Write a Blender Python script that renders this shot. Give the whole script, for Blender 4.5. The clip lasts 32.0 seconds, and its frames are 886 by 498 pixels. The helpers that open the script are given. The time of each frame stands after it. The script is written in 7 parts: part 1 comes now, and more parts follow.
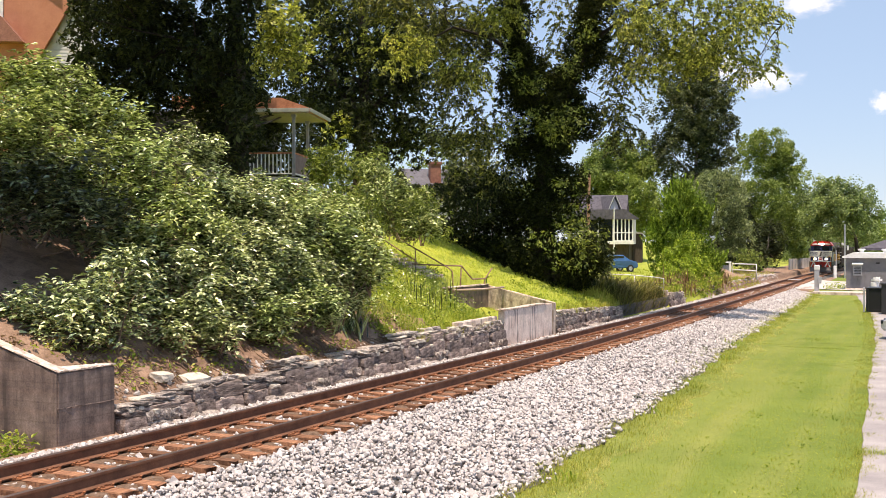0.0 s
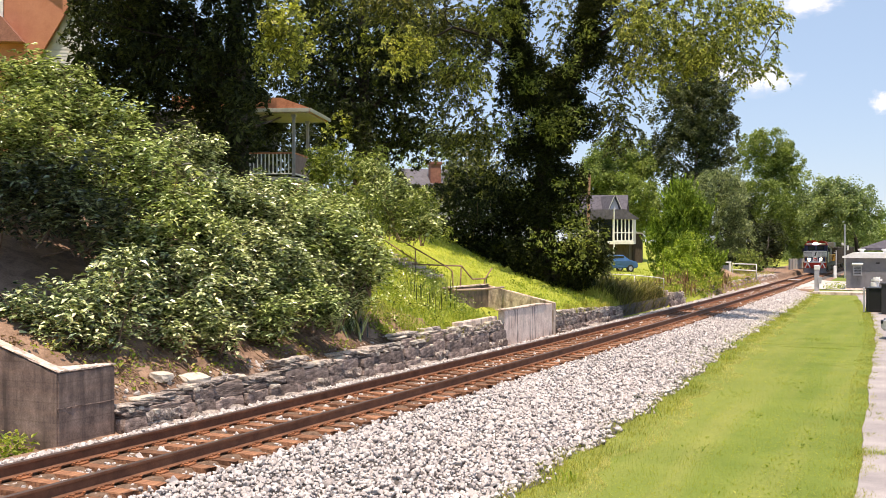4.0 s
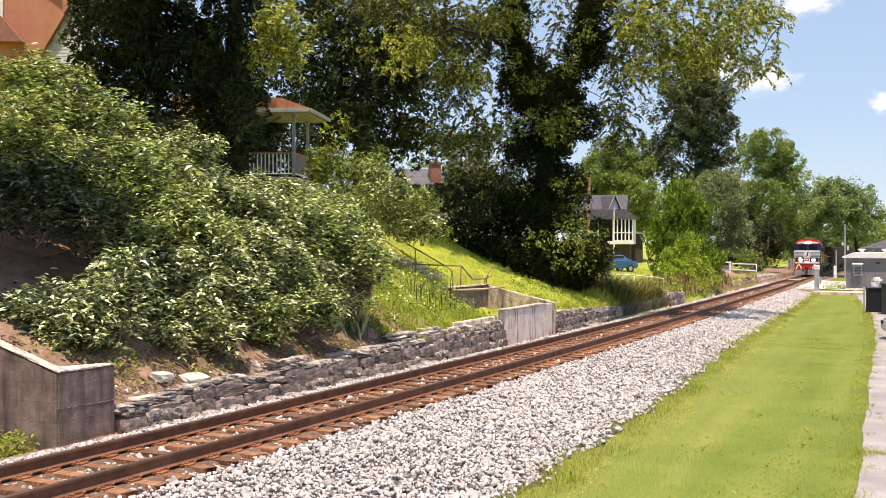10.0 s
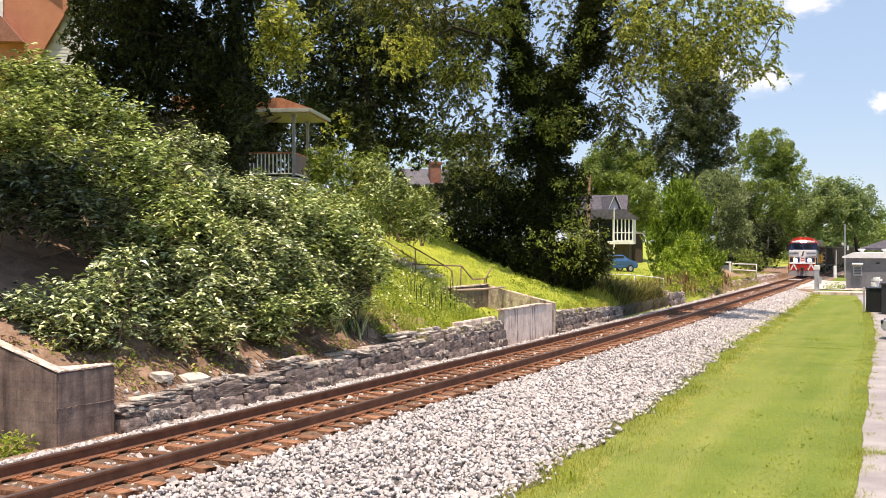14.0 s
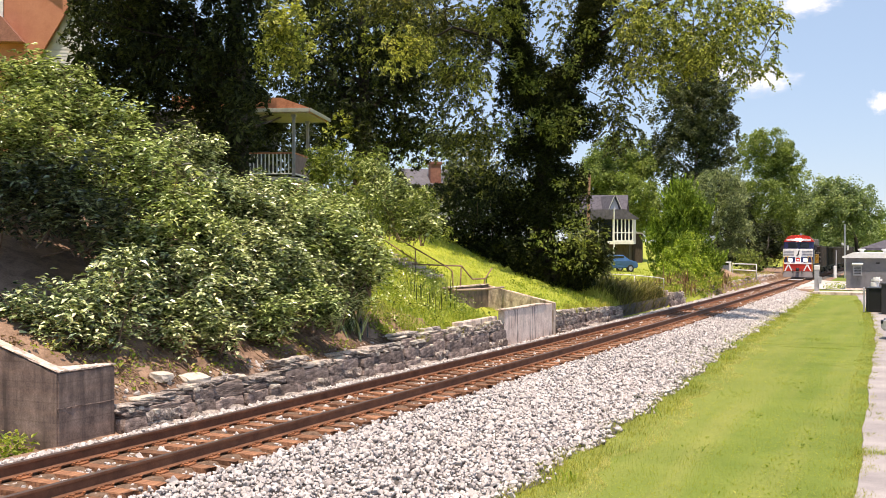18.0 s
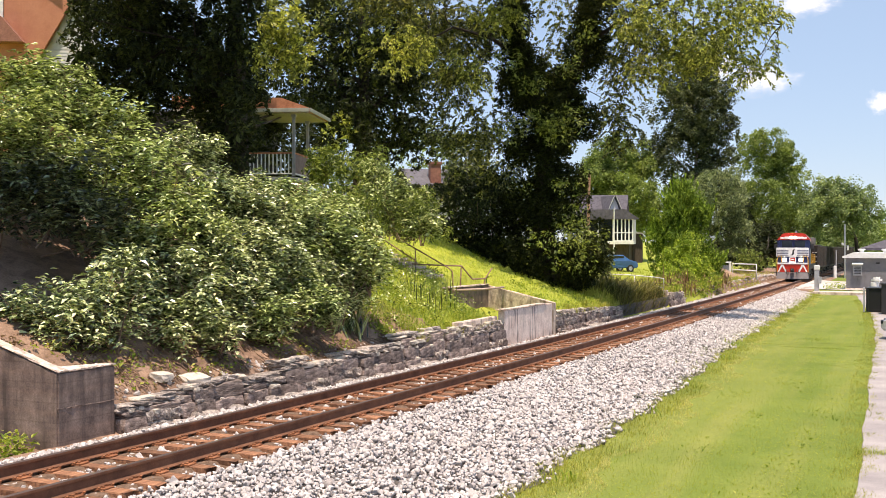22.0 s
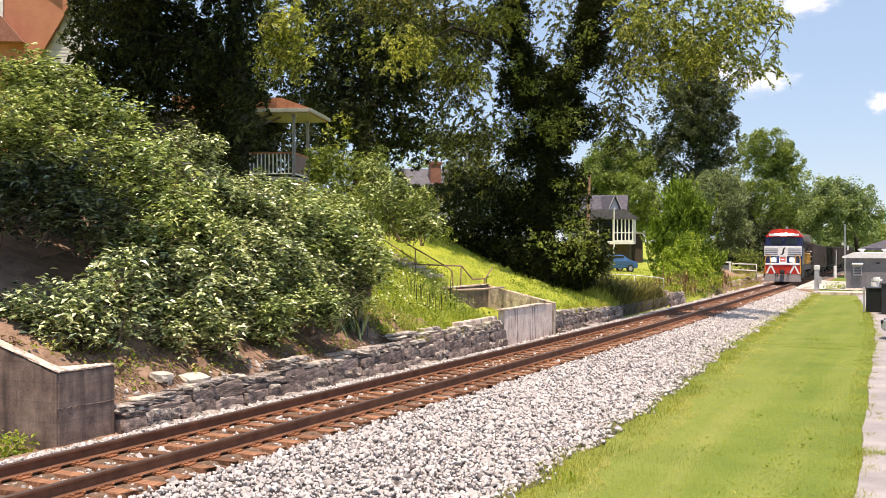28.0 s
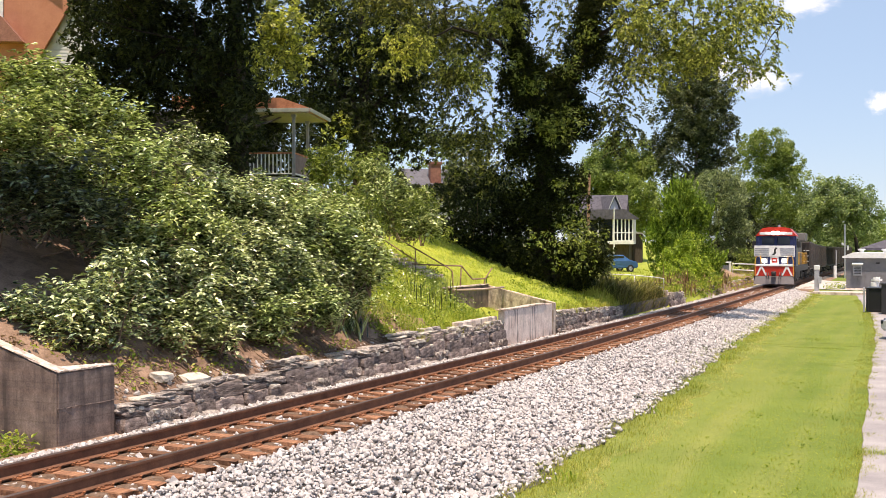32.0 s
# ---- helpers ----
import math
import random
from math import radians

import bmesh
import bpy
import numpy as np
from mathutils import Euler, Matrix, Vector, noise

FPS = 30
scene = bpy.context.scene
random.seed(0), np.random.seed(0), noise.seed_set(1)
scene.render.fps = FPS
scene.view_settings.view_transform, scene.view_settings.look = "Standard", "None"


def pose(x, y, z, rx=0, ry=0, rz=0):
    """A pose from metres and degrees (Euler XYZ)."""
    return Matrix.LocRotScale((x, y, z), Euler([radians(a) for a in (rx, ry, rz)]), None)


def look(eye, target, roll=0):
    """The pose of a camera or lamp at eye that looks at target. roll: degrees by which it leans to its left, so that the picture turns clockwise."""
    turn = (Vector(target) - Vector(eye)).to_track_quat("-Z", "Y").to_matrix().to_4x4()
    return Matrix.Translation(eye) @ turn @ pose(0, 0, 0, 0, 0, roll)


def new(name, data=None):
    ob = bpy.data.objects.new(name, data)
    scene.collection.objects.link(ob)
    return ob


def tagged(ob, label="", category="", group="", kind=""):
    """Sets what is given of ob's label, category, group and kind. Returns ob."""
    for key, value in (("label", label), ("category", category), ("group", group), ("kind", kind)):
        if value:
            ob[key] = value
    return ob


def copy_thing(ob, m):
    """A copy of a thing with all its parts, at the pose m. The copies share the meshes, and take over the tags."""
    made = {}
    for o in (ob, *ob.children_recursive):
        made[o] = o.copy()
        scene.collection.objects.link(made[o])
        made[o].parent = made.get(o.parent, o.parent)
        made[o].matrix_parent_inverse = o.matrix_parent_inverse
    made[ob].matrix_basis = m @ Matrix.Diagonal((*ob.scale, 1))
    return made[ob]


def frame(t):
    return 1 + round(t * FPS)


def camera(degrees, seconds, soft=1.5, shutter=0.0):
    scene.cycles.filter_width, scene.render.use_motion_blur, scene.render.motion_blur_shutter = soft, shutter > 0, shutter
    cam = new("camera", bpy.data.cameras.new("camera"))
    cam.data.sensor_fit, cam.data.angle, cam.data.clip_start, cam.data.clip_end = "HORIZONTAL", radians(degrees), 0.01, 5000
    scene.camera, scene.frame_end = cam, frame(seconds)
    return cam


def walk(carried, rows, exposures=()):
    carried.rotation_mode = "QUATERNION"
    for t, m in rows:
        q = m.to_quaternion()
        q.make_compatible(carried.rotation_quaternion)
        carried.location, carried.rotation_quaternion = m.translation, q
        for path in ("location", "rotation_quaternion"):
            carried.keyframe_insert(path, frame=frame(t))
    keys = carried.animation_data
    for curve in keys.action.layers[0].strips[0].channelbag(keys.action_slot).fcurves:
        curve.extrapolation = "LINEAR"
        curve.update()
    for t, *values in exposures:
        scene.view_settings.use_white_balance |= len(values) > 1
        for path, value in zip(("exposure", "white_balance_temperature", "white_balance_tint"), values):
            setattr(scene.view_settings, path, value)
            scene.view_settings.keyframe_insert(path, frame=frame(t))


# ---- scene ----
cam = camera(43.60, 32.0, soft=0.3)
EYE_Z = 3.11
walk(cam, [(0.0, pose(0, 0, EYE_Z, 89.62)), (32.0, pose(0, 0, EYE_Z, 89.62))], exposures=[(0.0, 0.41, 7000, 20), (32.0, 0.41, 7000, 20)])

# ---- light ----
SUN_EL, SUN_AZ = radians(75), radians(179)  # azimuth clockwise from +y
world = bpy.data.worlds.new("world")
scene.world = world
world.use_nodes = True
sky = world.node_tree.nodes.new("ShaderNodeTexSky")
sky.sky_type, sky.sun_disc = "NISHITA", False
sky.sun_elevation, sky.sun_rotation = SUN_EL, SUN_AZ
sky.air_density, sky.dust_density, sky.ozone_density = 1.0, 0.05, 2.0
background = world.node_tree.nodes["Background"]
sky.altitude = 300
background.inputs["Strength"].default_value = 0.10
haze = world.node_tree.nodes.new("ShaderNodeMix")  # thin bright summer haze over the blue
haze.data_type, haze.inputs[0].default_value, haze.inputs[7].default_value = "RGBA", 0.58, (3.9, 5.75, 8.0, 1)
world.node_tree.links.new(sky.outputs[0], haze.inputs[6])
world.node_tree.links.new(haze.outputs[2], background.inputs["Color"])
sun = new("sun", bpy.data.lights.new("sun", "SUN"))
sun.data.energy, sun.data.angle, sun.data.color = 5.0, radians(0.6), (1.0, 0.90, 0.74)
sun_way = Vector((math.sin(SUN_AZ) * math.cos(SUN_EL), math.cos(SUN_AZ) * math.cos(SUN_EL), math.sin(SUN_EL)))
sun.matrix_world = look(sun_way * 300, (0, 0, 0))

# ---- the track's line: s metres along it, off metres to its right ----
STEP = 0.25
LINE_S = np.arange(-260, 1100, STEP)
LINE_TH = np.interp(LINE_S, [-14, 0, 24, 36, 42, 48.6, 56, 63, 78, 85, 91, 98, 118, 131, 144, 157, 170, 196],
                    [0.4588, 0.4505, 0.4367, 0.4242, 0.4095, 0.4, 0.3948, 0.3928, 0.397, 0.3947, 0.3789, 0.3612, 0.3564, 0.3625, 0.3776, 0.4, 0.401, 0.41])
LINE_X, LINE_Y = np.cumsum(np.sin(LINE_TH)) * STEP, np.cumsum(np.cos(LINE_TH)) * STEP
ZERO = int(260 / STEP)
LINE_X += -8.71 - LINE_X[ZERO]
LINE_Y += 8.26 - LINE_Y[ZERO]


def grade(s):
    return np.interp(s, [30, 36, 42, 48.6, 55.6, 63, 70.4, 77.7, 84.6, 91, 98, 104.4, 117.7, 131, 144, 157, 170, 196, 236, 330],
                     [0, -0.004, -0.025, -0.064, -0.114, -0.168, -0.217, -0.255, -0.306, -0.34, -0.413, -0.513, -0.733, -0.951, -1.123, -1.253, -1.344, -1.497, -1.6, -1.7])


def heading(s):
    return np.interp(s, LINE_S, LINE_TH)


def at(s, off=0.0, z=0.0):
    """A world point s along the track, off to its right, z over the rails' top."""
    th = heading(s)
    return Vector((float(np.interp(s, LINE_S, LINE_X) + off * np.cos(th)), float(np.interp(s, LINE_S, LINE_Y) - off * np.sin(th)), float(grade(s) + z)))


def at_many(s, off, z):
    th = heading(s)
    return np.stack([np.interp(s, LINE_S, LINE_X) + off * np.cos(th), np.interp(s, LINE_S, LINE_Y) - off * np.sin(th), grade(s) + z], -1)


def smooth(x, a, b):
    t = np.clip((np.asarray(x, float) - a) / (b - a), 0, 1)
    return t * t * (3 - 2 * t)


def ground_z(s, off):
    """Height of the ground over the rails' top."""
    s, off = np.asarray(s, float), np.asarray(off, float)
    right = np.where(off > 1.6, -0.42 - 0.10 * smooth(off, 1.6, 5.0) + 0.25 * smooth(off, 14, 40), -0.42 + 0 * s)
    rise = smooth(s, 82.49, 85.3) * smooth(s, 108.54, 103.24)
    right = np.where(off > 1.6, right + 0.22 * rise, right)
    d = np.maximum(-2.95 - off, 0)
    bank = smooth(off, -2.86, -3.06)
    steep = 0.39 + np.where(d < 11, 0.414 * d, 4.55 + 0.11 * np.minimum(d - 11, 25))
    low = 0.22 + np.where(d < 12, 0.075 * d, 0.9 + 0.14 * np.minimum(d - 12, 40))
    steep = np.where((s > 11.91) & (s < 24.62), steep - 0.23 * smooth(d, 2.0, 0.0), steep)
    far = smooth(s, 40.44, 58.4)
    left = steep * (1 - far) + low * far
    left = left * (1 - smooth(s, 130, 200) * 0.4)
    # the cut beyond the concrete wing wall
    cut = smooth(s, 11.010000000000002, 10.71)
    cut_z = -0.5 + 0.45 * np.maximum(-off - 9, 0)
    left = left * (1 - cut) + np.minimum(cut_z, 6.0) * cut
    # the stair's pit behind the concrete front
    pit = (s > 31.17) & (s < 36.3 - 0.38 * (off + 2.9)) & (off < -2.9) & (off > -6.0)
    left = np.where(pit, -0.1 + 0.2 * d, left)
    z = np.where(off < -2.8, -0.45 * (1 - bank) + left * bank, right)
    return z


# ---- materials ----
def mat(name, rough=0.8, metal=0.0, spec=0.5):
    m = bpy.data.materials.new(name)
    m.use_nodes = True
    b = m.node_tree.nodes["Principled BSDF"]
    b.inputs["Roughness"].default_value, b.inputs["Metallic"].default_value = rough, metal
    b.inputs["Specular IOR Level"].default_value = spec
    return m, m.node_tree.nodes, m.node_tree.links, b


def ramp(nodes, links, fac, stops):
    r = nodes.new("ShaderNodeValToRGB")
    while len(r.color_ramp.elements) < len(stops):
        r.color_ramp.elements.new(0.5)
    for e, (p, c) in zip(r.color_ramp.elements, stops):
        e.position, e.color = p, (*c, 1)
    links.new(fac, r.inputs[0])
    return r.outputs[0]


def noise_tex(nodes, links, scale, detail=4, rough=0.6, coords="Object", stretch=None):
    c = nodes.new("ShaderNodeTexCoord")
    n = nodes.new("ShaderNodeTexNoise")
    n.inputs["Scale"].default_value, n.inputs["Detail"].default_value, n.inputs["Roughness"].default_value = scale, detail, rough
    src = c.outputs[coords]
    if stretch:
        mp = nodes.new("ShaderNodeMapping")
        mp.inputs["Scale"].default_value = stretch
        links.new(src, mp.inputs[0])
        src = mp.outputs[0]
    links.new(src, n.inputs["Vector"])
    return n.outputs[0]


def mix(nodes, links, fac, a, b, how="MIX"):
    m = nodes.new("ShaderNodeMix")
    m.data_type, m.blend_type = "RGBA", how
    for value, slot in ((fac, 0), (a, 6), (b, 7)):
        if isinstance(value, (int, float)):
            m.inputs[slot].default_value = value
        elif isinstance(value, tuple):
            m.inputs[slot].default_value = (*value, 1)
        else:
            links.new(value, m.inputs[slot])
    return m.outputs[2]


def bump(nodes, links, b, height, strength, dist):
    n = nodes.new("ShaderNodeBump")
    n.inputs["Strength"].default_value, n.inputs["Distance"].default_value = strength, dist
    links.new(height, n.inputs["Height"])
    links.new(n.outputs[0], b.inputs["Normal"])


def worn(name, low, high, scale=3.0, fine=40.0, rough=0.8, metal=0.0, spec=0.4, grain=0.35, relief=0.4, dist=0.01, stretch=None, piece=0.0, stain=None):
    """A surface of two colours at two scales, with relief; piece varies it from object to object; stain: a third colour in streaks."""
    m, nodes, links, b = mat(name, rough, metal, spec)
    big = noise_tex(nodes, links, scale, 5, 0.65, stretch=stretch)
    small = noise_tex(nodes, links, fine, 3, 0.7, stretch=stretch)
    c = ramp(nodes, links, big, [(0.3, low), (0.7, high)])
    g = ramp(nodes, links, small, [(0.25, (1 - grain,) * 3), (0.75, (1 + grain * 0.5,) * 3)])
    c = mix(nodes, links, 1.0, c, g, "MULTIPLY")
    if stain:
        colour, where, amount, start = (*stain, 0.48)[:4]
        streak = noise_tex(nodes, links, 1.0, 4, 0.6, stretch=where)
        c = mix(nodes, links, ramp(nodes, links, streak, [(start, (0, 0, 0)), (start + 0.22 * (start < 0.5) + 0.1 * (start >= 0.5), (amount,) * 3)]), c, colour)
        if where[0] > where[2] and scale < 1.5:  # level pour lines as well
            level = noise_tex(nodes, links, 1.0, 3, 0.5, stretch=(where[2], where[2], where[0] * 2))
            c = mix(nodes, links, ramp(nodes, links, level, [(0.5, (0, 0, 0)), (0.62, (amount * 0.75,) * 3)]), c, colour)
    if piece:
        info = nodes.new("ShaderNodeObjectInfo")
        v = ramp(nodes, links, info.outputs["Random"], [(0, (1 - piece,) * 3), (1, (1 + piece,) * 3)])
        c = mix(nodes, links, 1.0, c, v, "MULTIPLY")
    links.new(c, b.inputs["Base Color"])
    bump(nodes, links, b, small, relief, dist)
    return m


def leaf_mat(name, dark, mid, light, through_light=0.35, rough=0.42, spec=0.45, patch=0.25):
    m, nodes, links, b = mat(name, rough, 0, spec)
    geo = nodes.new("ShaderNodeNewGeometry")
    c = ramp(nodes, links, geo.outputs["Random Per Island"], [(0.0, dark), (0.5, mid), (0.97, light)])
    big = noise_tex(nodes, links, patch, 3, 0.6)
    c = mix(nodes, links, 1.0, c, ramp(nodes, links, big, [(0.3, (0.72, 0.78, 0.7)), (0.7, (1.2, 1.12, 1.0))]), "MULTIPLY")
    links.new(c, b.inputs["Base Color"])
    t = nodes.new("ShaderNodeBsdfTranslucent")
    links.new(mix(nodes, links, 1.0, c, (1.5, 1.6, 0.85), "MULTIPLY"), t.inputs["Color"])
    s = nodes.new("ShaderNodeMixShader")
    s.inputs[0].default_value = through_light
    links.new(b.outputs[0], s.inputs[1])
    links.new(t.outputs[0], s.inputs[2])
    links.new(s.outputs[0], nodes["Material Output"].inputs[0])
    return m


def plain(name, colour, rough=0.5, metal=0.0, vary=0.12, scale=4.0):
    return worn(name, tuple(v * (1 - vary) for v in colour), tuple(min(v * (1 + vary), 1) for v in colour), scale, 60, rough, metal, grain=0.1, relief=0.08, dist=0.004)


def glow(name, colour, strength):
    m, nodes, links, b = mat(name, 0.2)
    b.inputs["Base Color"].default_value = (*colour, 1)
    b.inputs["Emission Color"].default_value, b.inputs["Emission Strength"].default_value = (*colour, 1), strength
    return m


def gravel_stone():
    m, nodes, links, b = mat("ballast_stone", 0.85)
    geo = nodes.new("ShaderNodeNewGeometry")
    c = ramp(nodes, links, geo.outputs["Random Per Island"], [(0, (0.14, 0.12, 0.115)), (0.1, (0.44, 0.40, 0.385)), (0.6, (0.56, 0.52, 0.505)), (1, (0.72, 0.675, 0.65))])
    n = noise_tex(nodes, links, 45, 3, 0.6)
    c = mix(nodes, links, 1.0, c, ramp(nodes, links, n, [(0.3, (0.75,) * 3), (0.7, (1.1,) * 3)]), "MULTIPLY")
    links.new(c, b.inputs["Base Color"])
    return m


M_SOIL = worn("soil", (0.12, 0.068, 0.044), (0.43, 0.285, 0.20), 1.3, 25, 0.95, relief=0.8, dist=0.03)


def turf():
    """Mown grass with pale streaks along the track."""
    m, nodes, links, b = mat("turf", 0.95, 0, 0.2)
    big = noise_tex(nodes, links, 0.5, 4, 0.6)
    c = ramp(nodes, links, big, [(0.3, (0.125, 0.18, 0.03)), (0.7, (0.195, 0.245, 0.046))])
    co, mp, n = nodes.new("ShaderNodeTexCoord"), nodes.new("ShaderNodeMapping"), nodes.new("ShaderNodeTexNoise")
    mp.vector_type = "TEXTURE"
    mp.inputs["Rotation"].default_value, mp.inputs["Scale"].default_value = (0, 0, -0.42), (0.8, 13, 1)
    n.inputs["Scale"].default_value, n.inputs["Detail"].default_value = 1.0, 4
    links.new(co.outputs["Object"], mp.inputs[0])
    links.new(mp.outputs[0], n.inputs["Vector"])
    c = mix(nodes, links, ramp(nodes, links, n.outputs[0], [(0.42, (0, 0, 0)), (0.72, (0.38,) * 3)]), c, (0.33, 0.32, 0.10))
    fine = noise_tex(nodes, links, 16, 5, 0.75)
    c = mix(nodes, links, 1.0, c, ramp(nodes, links, fine, [(0.25, (0.6, 0.64, 0.6)), (0.75, (1.22, 1.18, 1.15))]), "MULTIPLY")
    links.new(c, b.inputs["Base Color"])
    bump(nodes, links, b, fine, 0.6, 0.02)
    return m


M_TURF = turf()
M_HILL = worn("hill_turf", (0.24, 0.30, 0.035), (0.42, 0.45, 0.06), 0.8, 25, 0.95, relief=0.6, dist=0.03)
M_BED = worn("ballast_bed", (0.13, 0.075, 0.046), (0.30, 0.20, 0.14), 8, 50, 0.95, relief=1.0, dist=0.03)
# grit kept dark so that the stones' gaps read as shaded
M_GRIT_SHADE = worn("grit_with_gap_shade", (0.07, 0.062, 0.057), (0.16, 0.145, 0.135), 10, 60, 0.95, relief=1.0, dist=0.03)
M_STONE_BALLAST = gravel_stone()
M_RAIL = worn("rail_rust", (0.13, 0.055, 0.031), (0.265, 0.125, 0.07), 3, 60, 0.75, 0.2, relief=0.3, dist=0.002)
M_RAIL_TOP = worn("rail_head", (0.10, 0.065, 0.055), (0.20, 0.145, 0.125), 2, 30, 0.45, 0.5, grain=0.15, relief=0.1, dist=0.001)
M_TIE = worn("tie_wood", (0.14, 0.062, 0.036), (0.43, 0.215, 0.115), 4, 40, 0.9, relief=0.8, dist=0.01, stretch=(6, 0.6, 4), piece=0.35)
M_PLATE = worn("plate_rust", (0.20, 0.075, 0.035), (0.42, 0.18, 0.085), 6, 50, 0.85, 0.1, piece=0.25)


def pour_lines(m):
    """Level lines left by the boards of the form."""
    nodes, links = m.node_tree.nodes, m.node_tree.links
    b = nodes["Principled BSDF"]
    c = b.inputs["Base Color"].links[0].from_socket
    co, sep, wob = nodes.new("ShaderNodeTexCoord"), nodes.new("ShaderNodeSeparateXYZ"), nodes.new("ShaderNodeMath")
    links.new(co.outputs["Object"], sep.inputs[0])
    n = noise_tex(nodes, links, 1.5, 3, 0.6)
    wob.operation, wob.inputs[1].default_value = "MULTIPLY_ADD", 0.035
    links.new(n, wob.inputs[0])
    links.new(sep.outputs[2], wob.inputs[2])
    k = nodes.new("ShaderNodeMath")
    k.operation, k.inputs[1].default_value = "PINGPONG", 0.17
    links.new(wob.outputs[0], k.inputs[0])
    line = ramp(nodes, links, k.outputs[0], [(0.0, (0.62, 0.58, 0.57)), (0.02, (1, 1, 1)), (0.09, (0.92, 0.92, 0.94)), (0.17, (1.25, 1.16, 1.1))])
    links.new(mix(nodes, links, 0.5, c, line, "MULTIPLY"), b.inputs["Base Color"])
    return m


M_CONCRETE = worn("old_concrete", (0.12, 0.088, 0.076), (0.34, 0.255, 0.215), 2.2, 30, 0.92, relief=0.5, dist=0.01, stain=((0.065, 0.05, 0.046), (3.0, 3.0, 0.35), 0.9))
pour_lines(M_CONCRETE)
M_CONCRETE_PALE = worn("pale_concrete", (0.55, 0.42, 0.335), (0.90, 0.77, 0.67), 2.4, 30, 0.92, relief=0.5, dist=0.01, stain=((0.12, 0.092, 0.078), (5.0, 5.0, 0.5), 0.8))
M_DRIP = worn("drip_stained_concrete", (0.66, 0.53, 0.47), (1.0, 0.87, 0.78), 2.6, 22, 0.92, relief=0.6, dist=0.015, stain=((0.075, 0.062, 0.058), (6.0, 6.0, 0.55), 0.85, 0.55))
M_MOTTLED = worn("mottled_concrete", (0.28, 0.19, 0.13), (0.95, 0.82, 0.68), 3.0, 14, 0.92, relief=0.6, dist=0.015, stain=((0.09, 0.07, 0.06), (4.0, 4.0, 1.2), 0.8))
M_WALLSTONE = worn("wall_stone", (0.15, 0.112, 0.10), (0.92, 0.81, 0.73), 3.6, 9, 0.95, grain=0.4, relief=1.0, dist=0.08, piece=0.3)
M_BLOCK = worn("block_stone", (0.085, 0.064, 0.06), (0.56, 0.45, 0.40), 3.4, 10, 0.95, grain=0.45, relief=1.0, dist=0.06, piece=0.3)
M_SLAB = worn("pale_slab", (0.55, 0.48, 0.40), (0.82, 0.75, 0.66), 5, 35, 0.92, relief=0.8, dist=0.02)
M_ASPHALT = worn("worn_asphalt", (0.25, 0.23, 0.235), (0.44, 0.405, 0.395), 0.8, 60, 0.92, relief=0.5, dist=0.005)
M_ROAD = worn("road_stone", (0.42, 0.40, 0.37), (0.60, 0.58, 0.54), 0.8, 20, 0.95, relief=0.5, dist=0.01)
M_BARK = worn("bark", (0.025, 0.02, 0.016), (0.065, 0.052, 0.042), 3, 25, 0.95, relief=1.0, dist=0.02, stretch=(4, 4, 0.7))
M_BARK_PALE = worn("pale_bark", (0.16, 0.13, 0.11), (0.30, 0.26, 0.22), 3, 25, 0.95, relief=1.0, dist=0.02, stretch=(4, 4, 0.7))
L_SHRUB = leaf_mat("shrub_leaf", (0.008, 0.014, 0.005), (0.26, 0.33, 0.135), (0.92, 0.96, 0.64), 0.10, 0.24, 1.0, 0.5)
# darker copy of the shrub leaf: the hollow's shade put into the colour
L_SHRUB_SHADED = leaf_mat("shaded_shrub_leaf", (0.006, 0.010, 0.004), (0.062, 0.085, 0.034), (0.34, 0.39, 0.20), 0.10, 0.28, 0.8, 0.5)
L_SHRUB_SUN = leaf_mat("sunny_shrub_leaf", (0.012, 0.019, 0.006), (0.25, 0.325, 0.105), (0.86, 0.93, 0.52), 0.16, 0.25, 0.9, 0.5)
L_VINE = leaf_mat("vine_leaf", (0.022, 0.033, 0.009), (0.06, 0.082, 0.02), (0.34, 0.37, 0.10), 0.25, 0.4, 0.5)
# bough leaves twice, sunlit and shaded: the light is put into the colour
L_BOUGH_SUNLIT = leaf_mat("sunlit_bough_leaf", (0.06, 0.077, 0.018), (0.19, 0.22, 0.045), (0.60, 0.61, 0.15), 0.42, 0.42, 0.5)
L_BOUGH_SHADED = leaf_mat("bough_leaf", (0.024, 0.034, 0.008), (0.06, 0.076, 0.016), (0.30, 0.31, 0.07), 0.33, 0.42, 0.5)
# near black: crown shade is in the colour; also serves one dark weed tuft
L_DARK = leaf_mat("dark_shaded_leaf", (0.013, 0.019, 0.008), (0.027, 0.037, 0.013), (0.085, 0.104, 0.034), 0.14, 0.6, 0.18)
# ivy darkened further: the deep shade below the crown is in this colour
L_IVY = leaf_mat("shaded_ivy_leaf", (0.012, 0.017, 0.005), (0.023, 0.032, 0.009), (0.062, 0.074, 0.018), 0.2, 0.6, 0.12)
L_OAK = leaf_mat("oak_leaf", (0.025, 0.036, 0.016), (0.052, 0.07, 0.027), (0.165, 0.19, 0.08), 0.2, 0.5, 0.3, 0.12)
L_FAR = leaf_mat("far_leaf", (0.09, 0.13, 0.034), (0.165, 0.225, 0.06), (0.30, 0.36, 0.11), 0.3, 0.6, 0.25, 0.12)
# paler far foliage: the haze in the air is put into the leaf colour
L_HAZE = leaf_mat("haze_tinted_leaf", (0.12, 0.165, 0.078), (0.21, 0.275, 0.125), (0.38, 0.45, 0.21), 0.3, 0.6, 0.25, 0.12)
